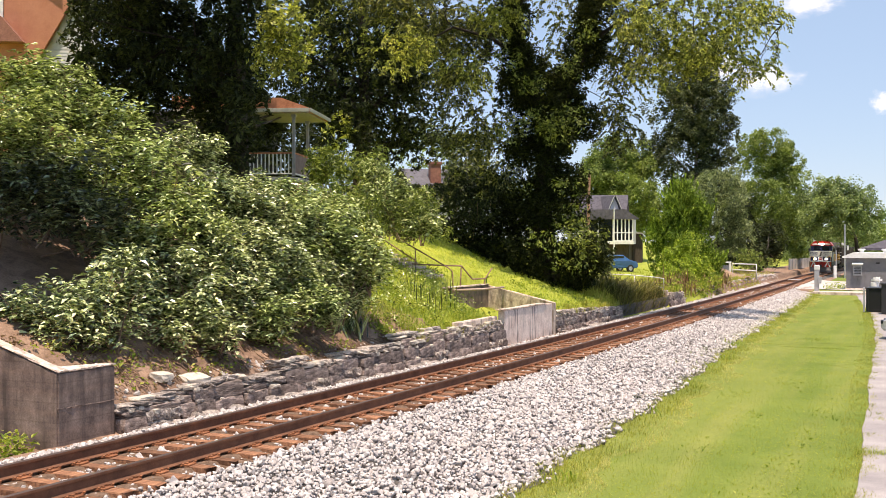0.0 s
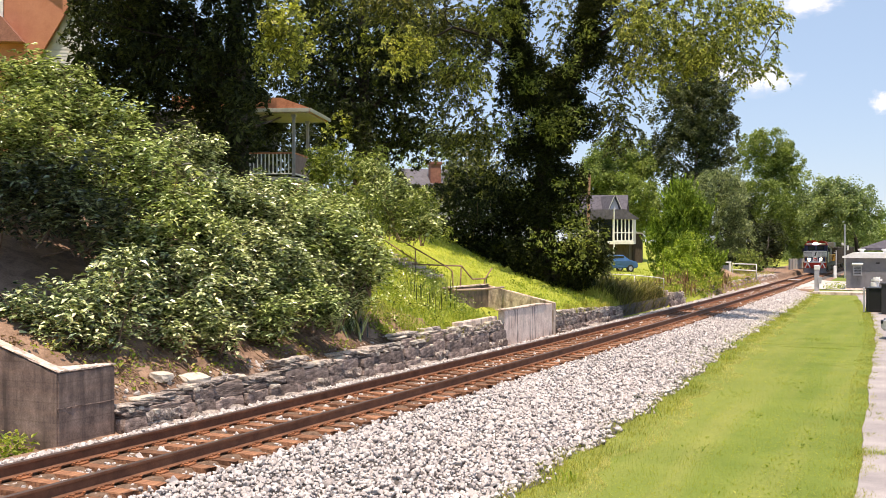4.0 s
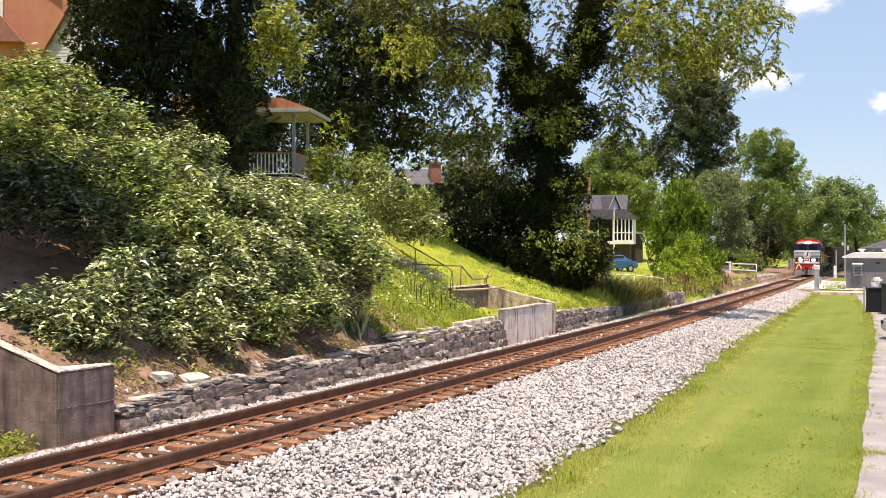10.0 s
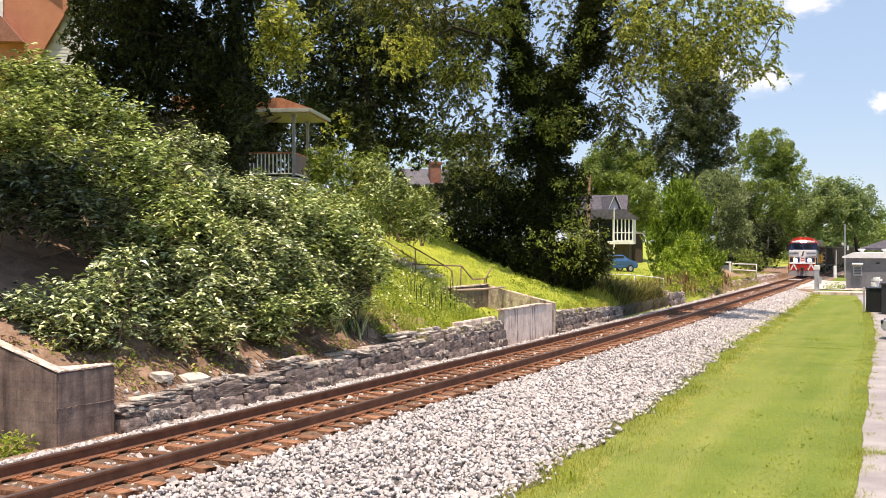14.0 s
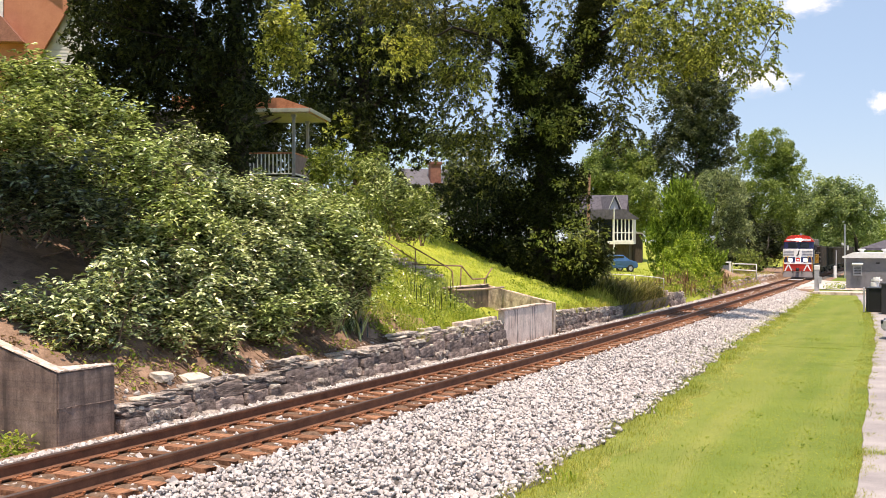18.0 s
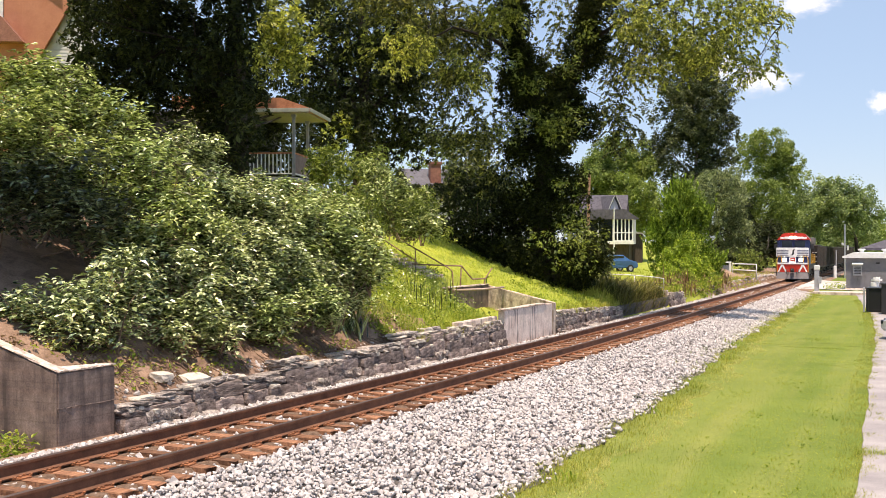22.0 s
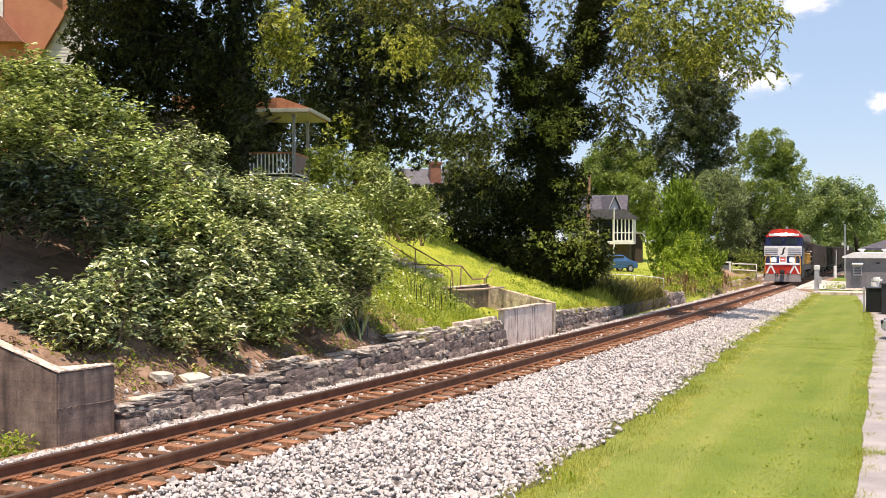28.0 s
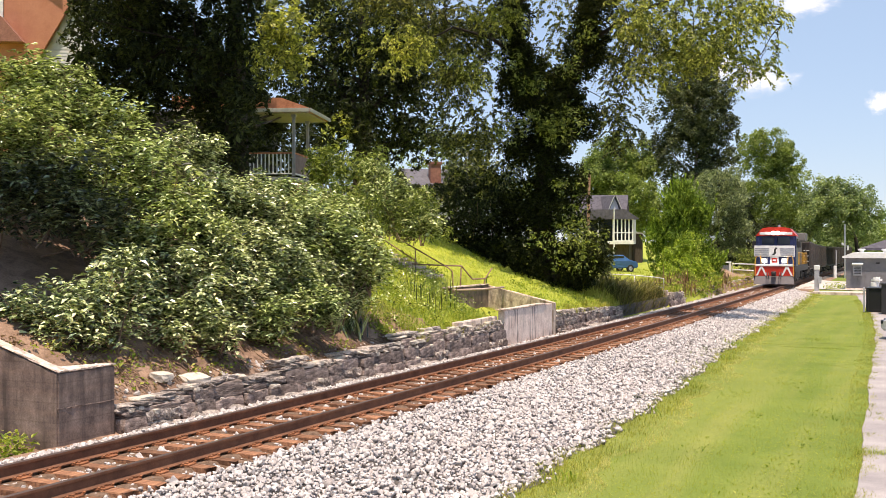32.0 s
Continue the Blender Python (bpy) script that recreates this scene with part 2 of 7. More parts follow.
L_GREY = leaf_mat("grey_green_leaf", (0.045, 0.066, 0.032), (0.16, 0.205, 0.095), (0.44, 0.50, 0.27), 0.25, 0.5, 0.4, 0.12)
L_CEDAR = leaf_mat("cedar_leaf", (0.045, 0.085, 0.010), (0.14, 0.225, 0.027), (0.32, 0.43, 0.065), 0.25, 0.6, 0.2, 0.3)
L_GRASS = leaf_mat("grass_blade", (0.27, 0.32, 0.055), (0.32, 0.35, 0.07), (0.42, 0.40, 0.12), 0.6, 0.6, 0.2, 0.35)
L_DRY = leaf_mat("dry_leaf", (0.10, 0.055, 0.03), (0.25, 0.15, 0.085), (0.46, 0.33, 0.20), 0.1, 0.8, 0.2)
L_VERGE = leaf_mat("verge_blade", (0.20, 0.21, 0.05), (0.32, 0.33, 0.08), (0.48, 0.44, 0.15), 0.5, 0.6, 0.2, 0.5)
L_BRUSH = leaf_mat("brush_blade", (0.07, 0.07, 0.03), (0.14, 0.135, 0.05), (0.28, 0.25, 0.11), 0.35, 0.6, 0.2, 0.5)
L_SAPLING = leaf_mat("sapling_leaf", (0.13, 0.20, 0.022), (0.28, 0.38, 0.04), (0.48, 0.56, 0.09), 0.3, 0.5, 0.3, 0.5)
L_GREEN = leaf_mat("green_shrub_leaf", (0.035, 0.058, 0.012), (0.12, 0.17, 0.03), (0.38, 0.44, 0.10), 0.25, 0.4, 0.4, 0.5)
L_STRAW = leaf_mat("straw_blade", (0.34, 0.31, 0.12), (0.48, 0.44, 0.18), (0.62, 0.57, 0.28), 0.4, 0.6, 0.2, 0.5)
L_WEED = leaf_mat("weed_blade", (0.13, 0.20, 0.03), (0.29, 0.36, 0.06), (0.48, 0.48, 0.14), 0.4, 0.55, 0.25, 0.5)
L_LIME = leaf_mat("lime_blade", (0.20, 0.28, 0.03), (0.40, 0.47, 0.06), (0.60, 0.60, 0.13), 0.45, 0.55, 0.25, 0.5)
M_STEM = worn("dry_stem", (0.14, 0.085, 0.055), (0.30, 0.20, 0.14), 8, 40, 0.9)
M_WHITE = plain("white_paint", (0.78, 0.77, 0.74), 0.55)
M_PALE_METAL = plain("pale_grey_metal", (0.42, 0.42, 0.44), 0.5, 0.1)
M_GREY = plain("grey_paint", (0.33, 0.33, 0.36), 0.55)
# for parts that are dark themselves, and for the porch house's shaded walls
M_DARK = plain("dark_paint_and_shade", (0.03, 0.03, 0.032), 0.5)
M_GLASS = plain("dark_glass", (0.02, 0.025, 0.035), 0.08)
M_RUSTPIPE = worn("rusty_pipe", (0.20, 0.11, 0.075), (0.42, 0.27, 0.20), 8, 50, 0.85, 0.1)


# ---- building helpers ----
def np_mesh(name, verts, faces, materials, slots=None, flat=True):
    """A mesh from arrays; faces: an (n, 3) or (n, 4) array."""
    verts, faces = np.asarray(verts, np.float32), np.asarray(faces, np.int32)
    me = bpy.data.meshes.new(name)
    n, k = faces.shape
    me.vertices.add(len(verts))
    me.vertices.foreach_set("co", verts.ravel())
    me.loops.add(n * k)
    me.loops.foreach_set("vertex_index", faces.ravel())
    me.polygons.add(n)
    me.polygons.foreach_set("loop_start", np.arange(0, n * k, k, dtype=np.int32))
    if slots is not None:
        me.polygons.foreach_set("material_index", np.asarray(slots, np.int32))
    me.polygons.foreach_set("use_smooth", np.full(n, not flat))
    for m in materials:
        me.materials.append(m)
    me.update(calc_edges=True)
    return me


def part(name, bm, material, parent=None, label="", smooth_faces=False):
    me = bpy.data.meshes.new(name)
    for f in bm.faces:
        f.smooth = smooth_faces
    bm.to_mesh(me)
    bm.free()
    me.materials.append(material)
    ob = new(name, me)
    if parent:
        ob.parent = parent
    if label:
        ob["label"] = label
    return ob


def thing(name, m, label, category, group="", kind=""):
    ob = new(name)
    ob.matrix_basis = m
    ob.empty_display_size = 0.2
    return tagged(ob, label, category, group, kind)


def box(bm, size, centre=(0, 0, 0), turn=None, bevel=0.0, taper=None):
    """A box in bm; taper: scale of its top in x and y."""
    sub = bmesh.new()
    bmesh.ops.create_cube(sub, size=1)
    for v in sub.verts:
        if taper and v.co.z > 0:
            v.co.x *= taper[0]
            v.co.y *= taper[1]
        v.co = Vector((v.co.x * size[0], v.co.y * size[1], v.co.z * size[2]))
    if bevel:
        bmesh.ops.bevel(sub, geom=sub.edges[:], offset=bevel, segments=2, affect="EDGES", profile=0.6)
    bmesh.ops.transform(sub, matrix=Matrix.Translation(centre) @ (turn.to_4x4() if turn else Matrix()), verts=sub.verts)
    add(bm, sub)
    return bm


def add(bm, sub):
    me = bpy.data.meshes.new("tmp")
    sub.to_mesh(me)
    sub.free()
    bm.from_mesh(me)
    bpy.data.meshes.remove(me)


def one_box(size, centre=(0, 0, 0), bevel=0.0, turn=None, taper=None):
    return box(bmesh.new(), size, centre, turn, bevel, taper)


def tube(bm, points, radii, sides=8, caps=True):
    """A tube along points."""
    pts = [Vector(p) for p in points]
    if isinstance(radii, (int, float)):
        radii = [radii] * len(pts)
    rings = []
    ref = Vector((0.31, 0.57, 0.76)).normalized()
    for i, p in enumerate(pts):
        d = (pts[min(i + 1, len(pts) - 1)] - pts[max(i - 1, 0)]).normalized()
        a = d.cross(ref)
        if a.length < 0.1:
            a = d.cross(Vector((1, 0, 0)))
        a.normalize()
        b = d.cross(a)
        rings.append([bm.verts.new(p + (a * math.cos(q) + b * math.sin(q)) * radii[i]) for q in (math.tau * j / sides for j in range(sides))])
    for r0, r1 in zip(rings, rings[1:]):
        for j in range(sides):
            bm.faces.new((r0[j], r0[(j + 1) % sides], r1[(j + 1) % sides], r1[j]))
    if caps:
        bm.faces.new(rings[0][::-1])
        bm.faces.new(rings[-1])
    return bm


def disc(bm, radius, depth, centre, axis="Z", sides=24, bevel=0.0):
    sub = bmesh.new()
    bmesh.ops.create_cone(sub, cap_ends=True, segments=sides, radius1=radius, radius2=radius, depth=depth)
    if bevel:
        bmesh.ops.bevel(sub, geom=[e for e in sub.edges if len(e.link_faces) == 2 and any(len(f.verts) > 4 for f in e.link_faces)], offset=bevel, segments=2, affect="EDGES")
    turn = {"Z": Matrix(), "X": Matrix.Rotation(math.pi / 2, 4, "Y"), "Y": Matrix.Rotation(math.pi / 2, 4, "X")}[axis]
    bmesh.ops.transform(sub, matrix=Matrix.Translation(centre) @ turn, verts=sub.verts)
    add(bm, sub)
    return bm


def prism(bm, outline, y0, y1):
    """An outline in x and z, drawn out from y0 to y1."""
    a = [bm.verts.new((x, y0, z)) for x, z in outline]
    b = [bm.verts.new((x, y1, z)) for x, z in outline]
    n = len(outline)
    bm.faces.new(a)
    bm.faces.new(b[::-1])
    for i in range(n):
        bm.faces.new((a[i], b[i], b[(i + 1) % n], a[(i + 1) % n]))
    bmesh.ops.recalc_face_normals(bm, faces=bm.faces[:])
    return bm




def unit(v):
    return v / np.maximum(np.linalg.norm(v, axis=-1, keepdims=True), 1e-9)


def lumps(d, seed, k=6):
    """A smooth uneven field over directions, about -1 to 1."""
    r = np.random.default_rng(seed)
    w = r.normal(size=(k, 3)) * 2.6
    ph = r.uniform(0, math.tau, k)
    return np.sin(d @ w.T + ph).sum(-1) / math.sqrt(k) / 1.2


def lobe_points(centre, radii, count, seed, fill=0.5, ragged=0.28, gaps=0.25, clumps=14):
    """Points and outward ways for leaves on an uneven lobe made of smaller clumps."""
    r = np.random.default_rng(seed)
    n = int(count * (1 + gaps))
    way = unit(r.normal(size=(clumps, 3)))
    heart = way * (0.60 + 0.25 * ragged / 0.28 * r.uniform(-1, 1, (clumps, 1)))
    girth = r.uniform(0.30, 0.50, clumps) * math.sqrt(14 / clumps)
    which = r.choice(clumps, n, p=girth ** 2 / (girth ** 2).sum())
    d = unit(r.normal(size=(n, 3)) + way[which] * 0.55)
    rad = (fill + (1 - fill) * np.sqrt(r.uniform(size=n))) * (1 + 0.8 * ragged * lumps(d * 1.4 + heart[which] * 3, seed + 1))
    p = heart[which] + d * (rad * girth[which])[:, None]
    inner = r.uniform(size=n) < 0.12
    p[inner] = unit(r.normal(size=(inner.sum(), 3))) * r.uniform(0.2, 0.75, (inner.sum(), 1))
    keep = lumps(p * 4.0, seed + 3, 9) > -0.9 + 1.1 * gaps * r.uniform(size=n)
    p, d = p[keep][:count], d[keep][:count]
    return p * np.asarray(radii) + np.asarray(centre), unit(d / np.asarray(radii))


def tufts(p, o, size, seed, each=10, spread=1.2, tilt=0.55):
    """Leaves gathered in small domed tufts round the points: places, outward ways and a lean shared within each tuft."""
    r = np.random.default_rng(seed)
    n = len(p)
    axis = unit(o + np.array([0, 0, 0.5]) + r.normal(size=(n, 3)) * 0.35)
    d = unit(r.normal(size=(n, each, 3)) + axis[:, None] * 0.7)
    reach = size * spread * np.exp(0.25 * r.normal(size=(n, 1, 1)))
    q = p[:, None] + d * reach * np.sqrt(r.uniform(0.15, 1, (n, each, 1)))
    lean = np.repeat(r.normal(size=(n, 1, 3)) * tilt, each, 1)
    return q.reshape(-1, 3), d.reshape(-1, 3), lean.reshape(-1, 3)


def sprays(p, o, size, seed, each=12, run=5.0, fall=0.75, tilt=0.35):
    """Leaves set along thin arching twigs that start at the points and droop."""
    r = np.random.default_rng(seed)
    n = len(p)
    d = unit(o * np.array([1, 1, 0.25]) + r.normal(size=(n, 3)) * np.array([0.55, 0.55, 0.3]))
    length = (size * run * np.exp(0.3 * r.normal(size=n)))[:, None, None]
    a = np.linspace(0.08, 1, each)[None, :, None] + r.normal(size=(n, each, 1)) * 0.03
    sag = np.array([0, 0, -fall])
    q = p[:, None] + length * (d[:, None] * a * (1 - 0.35 * a) + sag * a ** 2)
    side = unit(np.cross(d, np.array([0, 0, 1.0]) + r.normal(size=(n, 3)) * 0.2))
    sign = np.where(np.arange(each) % 2, 1.0, -1.0)[None, :, None]
    out = unit(side[:, None] * sign * 0.9 + d[:, None] * 0.6 + sag * a * 0.6)
    q = q + out * size * 0.45
    lean = np.repeat(r.normal(size=(n, 1, 3)) * tilt, each, 1)
    return q.reshape(-1, 3), out.reshape(-1, 3), lean.reshape(-1, 3)


def leaves(points, out, size, seed, up=0.75, out_w=0.5, wild=0.5, slim=0.45, droop=0.3, vary=0.35, lean=0.0, stray=0.9):
    """Folded four-cornered leaves at the points: vertices and faces."""
    r = np.random.default_rng(seed)
    n = len(points)
    nrm = unit(out * out_w + np.array([0, 0, up]) + lean + r.normal(size=(n, 3)) * wild)
    run = out + r.normal(size=(n, 3)) * stray + np.array([0, 0, -droop])
    run = unit(run - nrm * (run * nrm).sum(-1, keepdims=True))
    side = np.cross(nrm, run)
    L = (size * (1 + vary * r.normal(size=n))).clip(size * 0.4, size * 2)[:, None]
    W = L * slim
    mid = points - nrm * L * 0.05
    v = np.stack([points - run * L * 0.5, mid + side * W * 0.5 - run * L * 0.05 + nrm * L * 0.13, points + run * L * 0.5 - nrm * L * 0.1, mid - side * W * 0.5 - run * L * 0.05 + nrm * L * 0.13], 1).reshape(-1, 3)
    i = np.arange(n)[:, None] * 4
    f = np.concatenate([i + np.array([[0, 1, 2]]), i + np.array([[0, 2, 3]])], 0)
    return v, f


def limb(bm, a, b, r0, r1, seed, steps=9, wander=0.12, sides=7):
    r = random.Random(seed)
    a, b = Vector(a), Vector(b)
    w = (b - a).length * wander
    bow = [Vector((r.uniform(-w, w), r.uniform(-w, w), r.uniform(-w, w) * 0.5)) for _ in range(3)]
    pts = [a.lerp(b, i / steps) + sum((v * math.sin(math.pi * (k + 1) * i / steps) / (k + 1) for k, v in enumerate(bow)), Vector()) for i in range(steps + 1)]
    tube(bm, pts, [r0 + (r1 - r0) * (i / steps) for i in range(steps + 1)], sides)
    return pts


def crown_mesh(lobes, base, leaf, size, seed, habit="tuft", each=10, spread=1.2, tilt=0.5, fall=0.75, reach=5.0, gaps=0.3, fill=0.6, ragged=0.28, clumps=14, **how):
    """Foliage over lobes (x, y, z, rx, ry, rz, leaves), in tufts or in drooping sprays."""
    P, O = [], []
    for i, (x, y, z, rx, ry, rz, n) in enumerate(lobes):
        p, o = lobe_points((x - base[0], y - base[1], z - base[2]), (rx, ry, rz), max(int(n / each), 3), seed * 31 + i * 7, fill, ragged, gaps, clumps)
        P.append(p)
        O.append(o)
    P, O = np.concatenate(P), np.concatenate(O)
    if habit == "tuft":
        p, o, lean = tufts(P, O, size, seed + 5, each, spread, tilt)
    else:
        p, o, lean = sprays(P, O, size, seed + 5, each, reach, fall, tilt)
        how = {"stray": 0.35, **how}
    v, f = leaves(p, o, size, seed, lean=lean, **how)
    return np_mesh("foliage", v, f, [leaf])


def boughs_to(ob, lobes, base, radius, pts, bark, seed, twigs=5, near=False):
    """Limbs from the trunk's points into the lobes."""
    for i, (x, y, z, rx, ry, rz, _) in enumerate(lobes):
        c = Vector((x, y, z)) - Vector(base)
        k = min(range(len(pts)), key=lambda j: (0.0 if near else abs(pts[j].z - (c.z - rz * 0.7))) + 0.3 * (pts[j] - c).length)
        bm = bmesh.new()
        spine = limb(bm, pts[k], c + Vector((0, 0, rz * 0.3)), radius * 0.42, radius * 0.08, seed + i)
        for j in range(twigs):
            q = random.Random(seed * 17 + i * 5 + j)
            tip = c + Vector((q.uniform(-1, 1) * rx, q.uniform(-1, 1) * ry, q.uniform(-0.7, 0.9) * rz)) * 0.85
            limb(bm, spine[4 + j % 5], tip, radius * 0.14, radius * 0.03, seed + i * 9 + j, 5, 0.14, 5)
        part("branch", bm, bark, ob, smooth_faces=True)


def plant(name, base, lobes, leaf, size, label, category, trunk=None, bark=None, group="", seed=1, stems=0, more=(), limbs=True, **how):
    """A tree or shrub: lobes are (x, y, z, rx, ry, rz, leaves); trunk: (radius, list of points over the base); more: boughs of other leaves."""
    ob = thing(name, pose(*base), label, category, group)
    for k, (lobes_b, leaf_b, *own) in enumerate(more):
        own = own[0] if own else {}
        opts = {**how, "gaps": 1.0, "clumps": how.get("clumps", 14) + 10, **own}
        bough = new("bough", crown_mesh(lobes_b, base, leaf_b, opts.pop("size", size), seed + 3 + k, **opts))
        bough.parent = ob
    crown = new("crown" if trunk else "foliage", crown_mesh(lobes, base, leaf, size, seed, **how))
    crown.parent = ob
    if trunk:
        radius, pts = trunk
        bm = bmesh.new()
        pts = [Vector(p) for p in pts]
        n = len(pts) - 1
        tube(bm, pts, [radius * (1.35 if i == 0 else 1 - 0.65 * i / max(n, 1)) for i in range(n + 1)], 10)
        part("trunk", bm, bark or M_BARK, ob, smooth_faces=True)
        if limbs:
            boughs_to(ob, lobes, base, radius, pts, bark or M_BARK, seed)
    for i, (x, y, z, rx, ry, rz, _) in enumerate(lobes if stems else ()):
        q = random.Random(seed * 5 + i)
        c = Vector((x, y, z)) - Vector(base)
        for j in range(stems):
            foot = Vector((c.x * 0.5 + q.uniform(-1, 1) * rx * 0.6, c.y * 0.5 + q.uniform(-1, 1) * ry * 0.6, min(c.z - rz, 0.1)))
            tip = c + Vector((q.uniform(-0.8, 0.8) * rx, q.uniform(-0.8, 0.8) * ry, q.uniform(-0.2, 0.8) * rz))
            bm = bmesh.new()
            limb(bm, foot, tip, 0.022, 0.006, seed + i * 13 + j, 4, 0.08, 5)
            part("stem", bm, M_STEM, ob)
    return ob


# ---- ground ----
def build_ground():
    s = np.unique(np.concatenate([np.linspace(-240, -10, 20), np.arange(-10, 90, 0.45), np.arange(35.9, 38.2, 0.1), np.arange(90, 180, 1.8), np.linspace(180, 1080, 60), [10.71, 11.010000000000002, 31.17, 31.19, 36.419999999999995, 36.44]]))
    o = np.unique(np.concatenate([-np.geomspace(30, 700, 24), np.arange(-30, -7, 0.8), np.arange(-7, -2.2, 0.2), [-2.6, -2.72, -2.95], np.arange(-2, 12, 0.5), np.geomspace(12, 700, 26)]))
    S, O = np.meshgrid(s, o, indexing="ij")
    Z = ground_z(S, O)
    r = np.random.default_rng(3)
    rough = np.where((O < -3.4), 0.06, 0.012) * r.normal(size=Z.shape)
    v = at_many(S, O, Z + rough).reshape(-1, 3)
    n, m = len(s), len(o)
    i = (np.arange(n - 1)[:, None] * m + np.arange(m - 1)[None]).ravel()
    f = np.stack([i, i + 1, i + m + 1, i + m], -1)[:, ::-1]
    sc, oc = S[:-1, :-1].ravel(), O[:-1, :-1].ravel()
    slot = np.where(oc > 2.5, 0, np.where((sc < 26.41) & (oc > -13), 1, 2))
    slot = np.where((oc > -2.9) & (oc <= 2.5), 1, slot)
    slot = np.where((sc > 71.63) & (sc < 99.96) & (oc < -2.8) & (oc > -6.0), 1, slot)
    slot = np.where((sc > 97.34) & (sc < 205) & (oc < -2.8) & (oc > -9), 1, slot)
    ob = new("ground", np_mesh("ground", v, f, [M_TURF, M_SOIL, M_HILL], slot, flat=False))
    tagged(ob, "grassy ground with a bare brown earth bank", "ground", kind="structure")


build_ground()


def strip(name, s, offs, zs, material, label, category="ground", parent=None):
    """A sheet along the track from rows of off and z at each s."""
    v = np.concatenate([at_many(np.full(len(o), a), np.asarray(o, float), np.asarray(z, float)) for a, o, z in zip(s, offs, zs)])
    k = len(offs[0])
    i = (np.arange(len(s) - 1)[:, None] * k + np.arange(k - 1)[None]).ravel()
    f = np.stack([i, i + 1, i + k + 1, i + k], -1)[:, ::-1]
    ob = new(name, np_mesh(name, v, f, [material]))
    return tagged(ob, label, category, kind="structure")


def lawn_edge(s):
    return np.interp(s, [-1.91, 7.72, 19.77, 36.8, 54.05, 76.37, 93.05], [6.0, 5.6, 5.09, 3.97, 3.58, 3.22, 2.79]) + 0.10 * np.sin(np.asarray(s) * 1.7) + 0.08 * np.sin(np.asarray(s) * 4.3)


def bed_z(s, off):
    """Top of the ballast over the rails' top."""
    e = lawn_edge(s)
    z = np.where(off > 1.3, -0.31 - 0.18 * smooth(off, 1.4, e), -0.285)
    return np.where(off < -1.5, -0.25 - 0.22 * smooth(-off, 1.5, 2.6), z)


BED_S = np.arange(-10, 325, 0.7)
BED_O = np.linspace(0, 1, 22)
strip("ballast_bed", BED_S, [-2.68 + BED_O * 4.0 for a in BED_S], [bed_z(a, -2.68 + BED_O * 4.0) for a in BED_S], M_BED, "brown dusty stone bed under the rails", "ballast")
# dark sheet below the stones; its colour stands for the shade between them
strip("ballast_shoulder", BED_S, [1.3 + BED_O * (float(lawn_edge(a)) - 1.23) for a in BED_S],
      [bed_z(a, 1.32 + BED_O * (float(lawn_edge(a)) - 1.25)) - 0.015 for a in BED_S], M_GRIT_SHADE, "dark grit below the loose white stones, gap shade in its colour", "ballast")

CRIB_S = np.arange(0, 110, 0.7)
for side in (-0.755, 0.755):
    strip("ballast_bed", CRIB_S, [[side - 0.34, side - 0.26, side + 0.26, side + 0.34] for a in CRIB_S], [[-0.30, -0.237, -0.237, -0.30] for a in CRIB_S], M_BED, "brown dusty stone packed under the rail", "ballast")


def stones(name, s, o, z, size, r, label, category, far=False):
    """Blunt uneven stones at the places given."""
    n = len(s)
    c = at_many(s, o, z)
    # blunt eight-cornered lumps
    base = np.array([[-1, -1, -1], [1, -1, -1], [1, 1, -1], [-1, 1, -1], [-1, -1, 1], [1, -1, 1], [1, 1, 1], [-1, 1, 1]], float) * 0.58
    faces = np.array([[0, 3, 2, 1], [4, 5, 6, 7], [0, 1, 5, 4], [1, 2, 6, 5], [2, 3, 7, 6], [3, 0, 4, 7]])
    if far:  # six corners are enough further off
        base = np.array([[1, 0, 0], [0, 1, 0], [-1, 0, 0], [0, -1, 0], [0, 0, 1], [0, 0, -1]], float) * 0.85
        faces = np.array([[0, 1, 4], [1, 2, 4], [2, 3, 4], [3, 0, 4], [1, 0, 5], [2, 1, 5], [3, 2, 5], [0, 3, 5]])
    corners = len(base)
    v = base[None] * (1 + 0.3 * r.normal(size=(n, corners, 3)).clip(-1.2, 1.2)) + (0.16 * r.normal(size=(n, corners, 3)) if far else 0)
    v = v * (size * np.exp(0.28 * r.normal(size=(n, 1, 1)))) * np.stack([r.uniform(0.7, 1.3, n), r.uniform(0.7, 1.2, n), r.uniform(0.5, 0.9, n)], -1)[:, None]
    q = r.normal(size=(n, 4))
    q /= np.linalg.norm(q, axis=1, keepdims=True)
    w, x, y, zq = q.T
    R = np.stack([1 - 2 * (y * y + zq * zq), 2 * (x * y - zq * w), 2 * (x * zq + y * w), 2 * (x * y + zq * w), 1 - 2 * (x * x + zq * zq), 2 * (y * zq - x * w),
                  2 * (x * zq - y * w), 2 * (y * zq + x * w), 1 - 2 * (x * x + y * y)], -1).reshape(n, 3, 3)
    v = np.einsum("nij,nkj->nki", R, v) + c[:, None]
    f = (np.arange(n)[:, None, None] * corners + faces[None]).reshape(-1, faces.shape[1])
    ob = new(name, np_mesh(name, v.reshape(-1, 3), f, [M_STONE_BALLAST], flat=False))
    ob.data.polygons.foreach_set("use_smooth", r.uniform(size=len(f)) < 0.6)  # part worn, part freshly broken
    tagged(ob, label, category, kind="stuff")


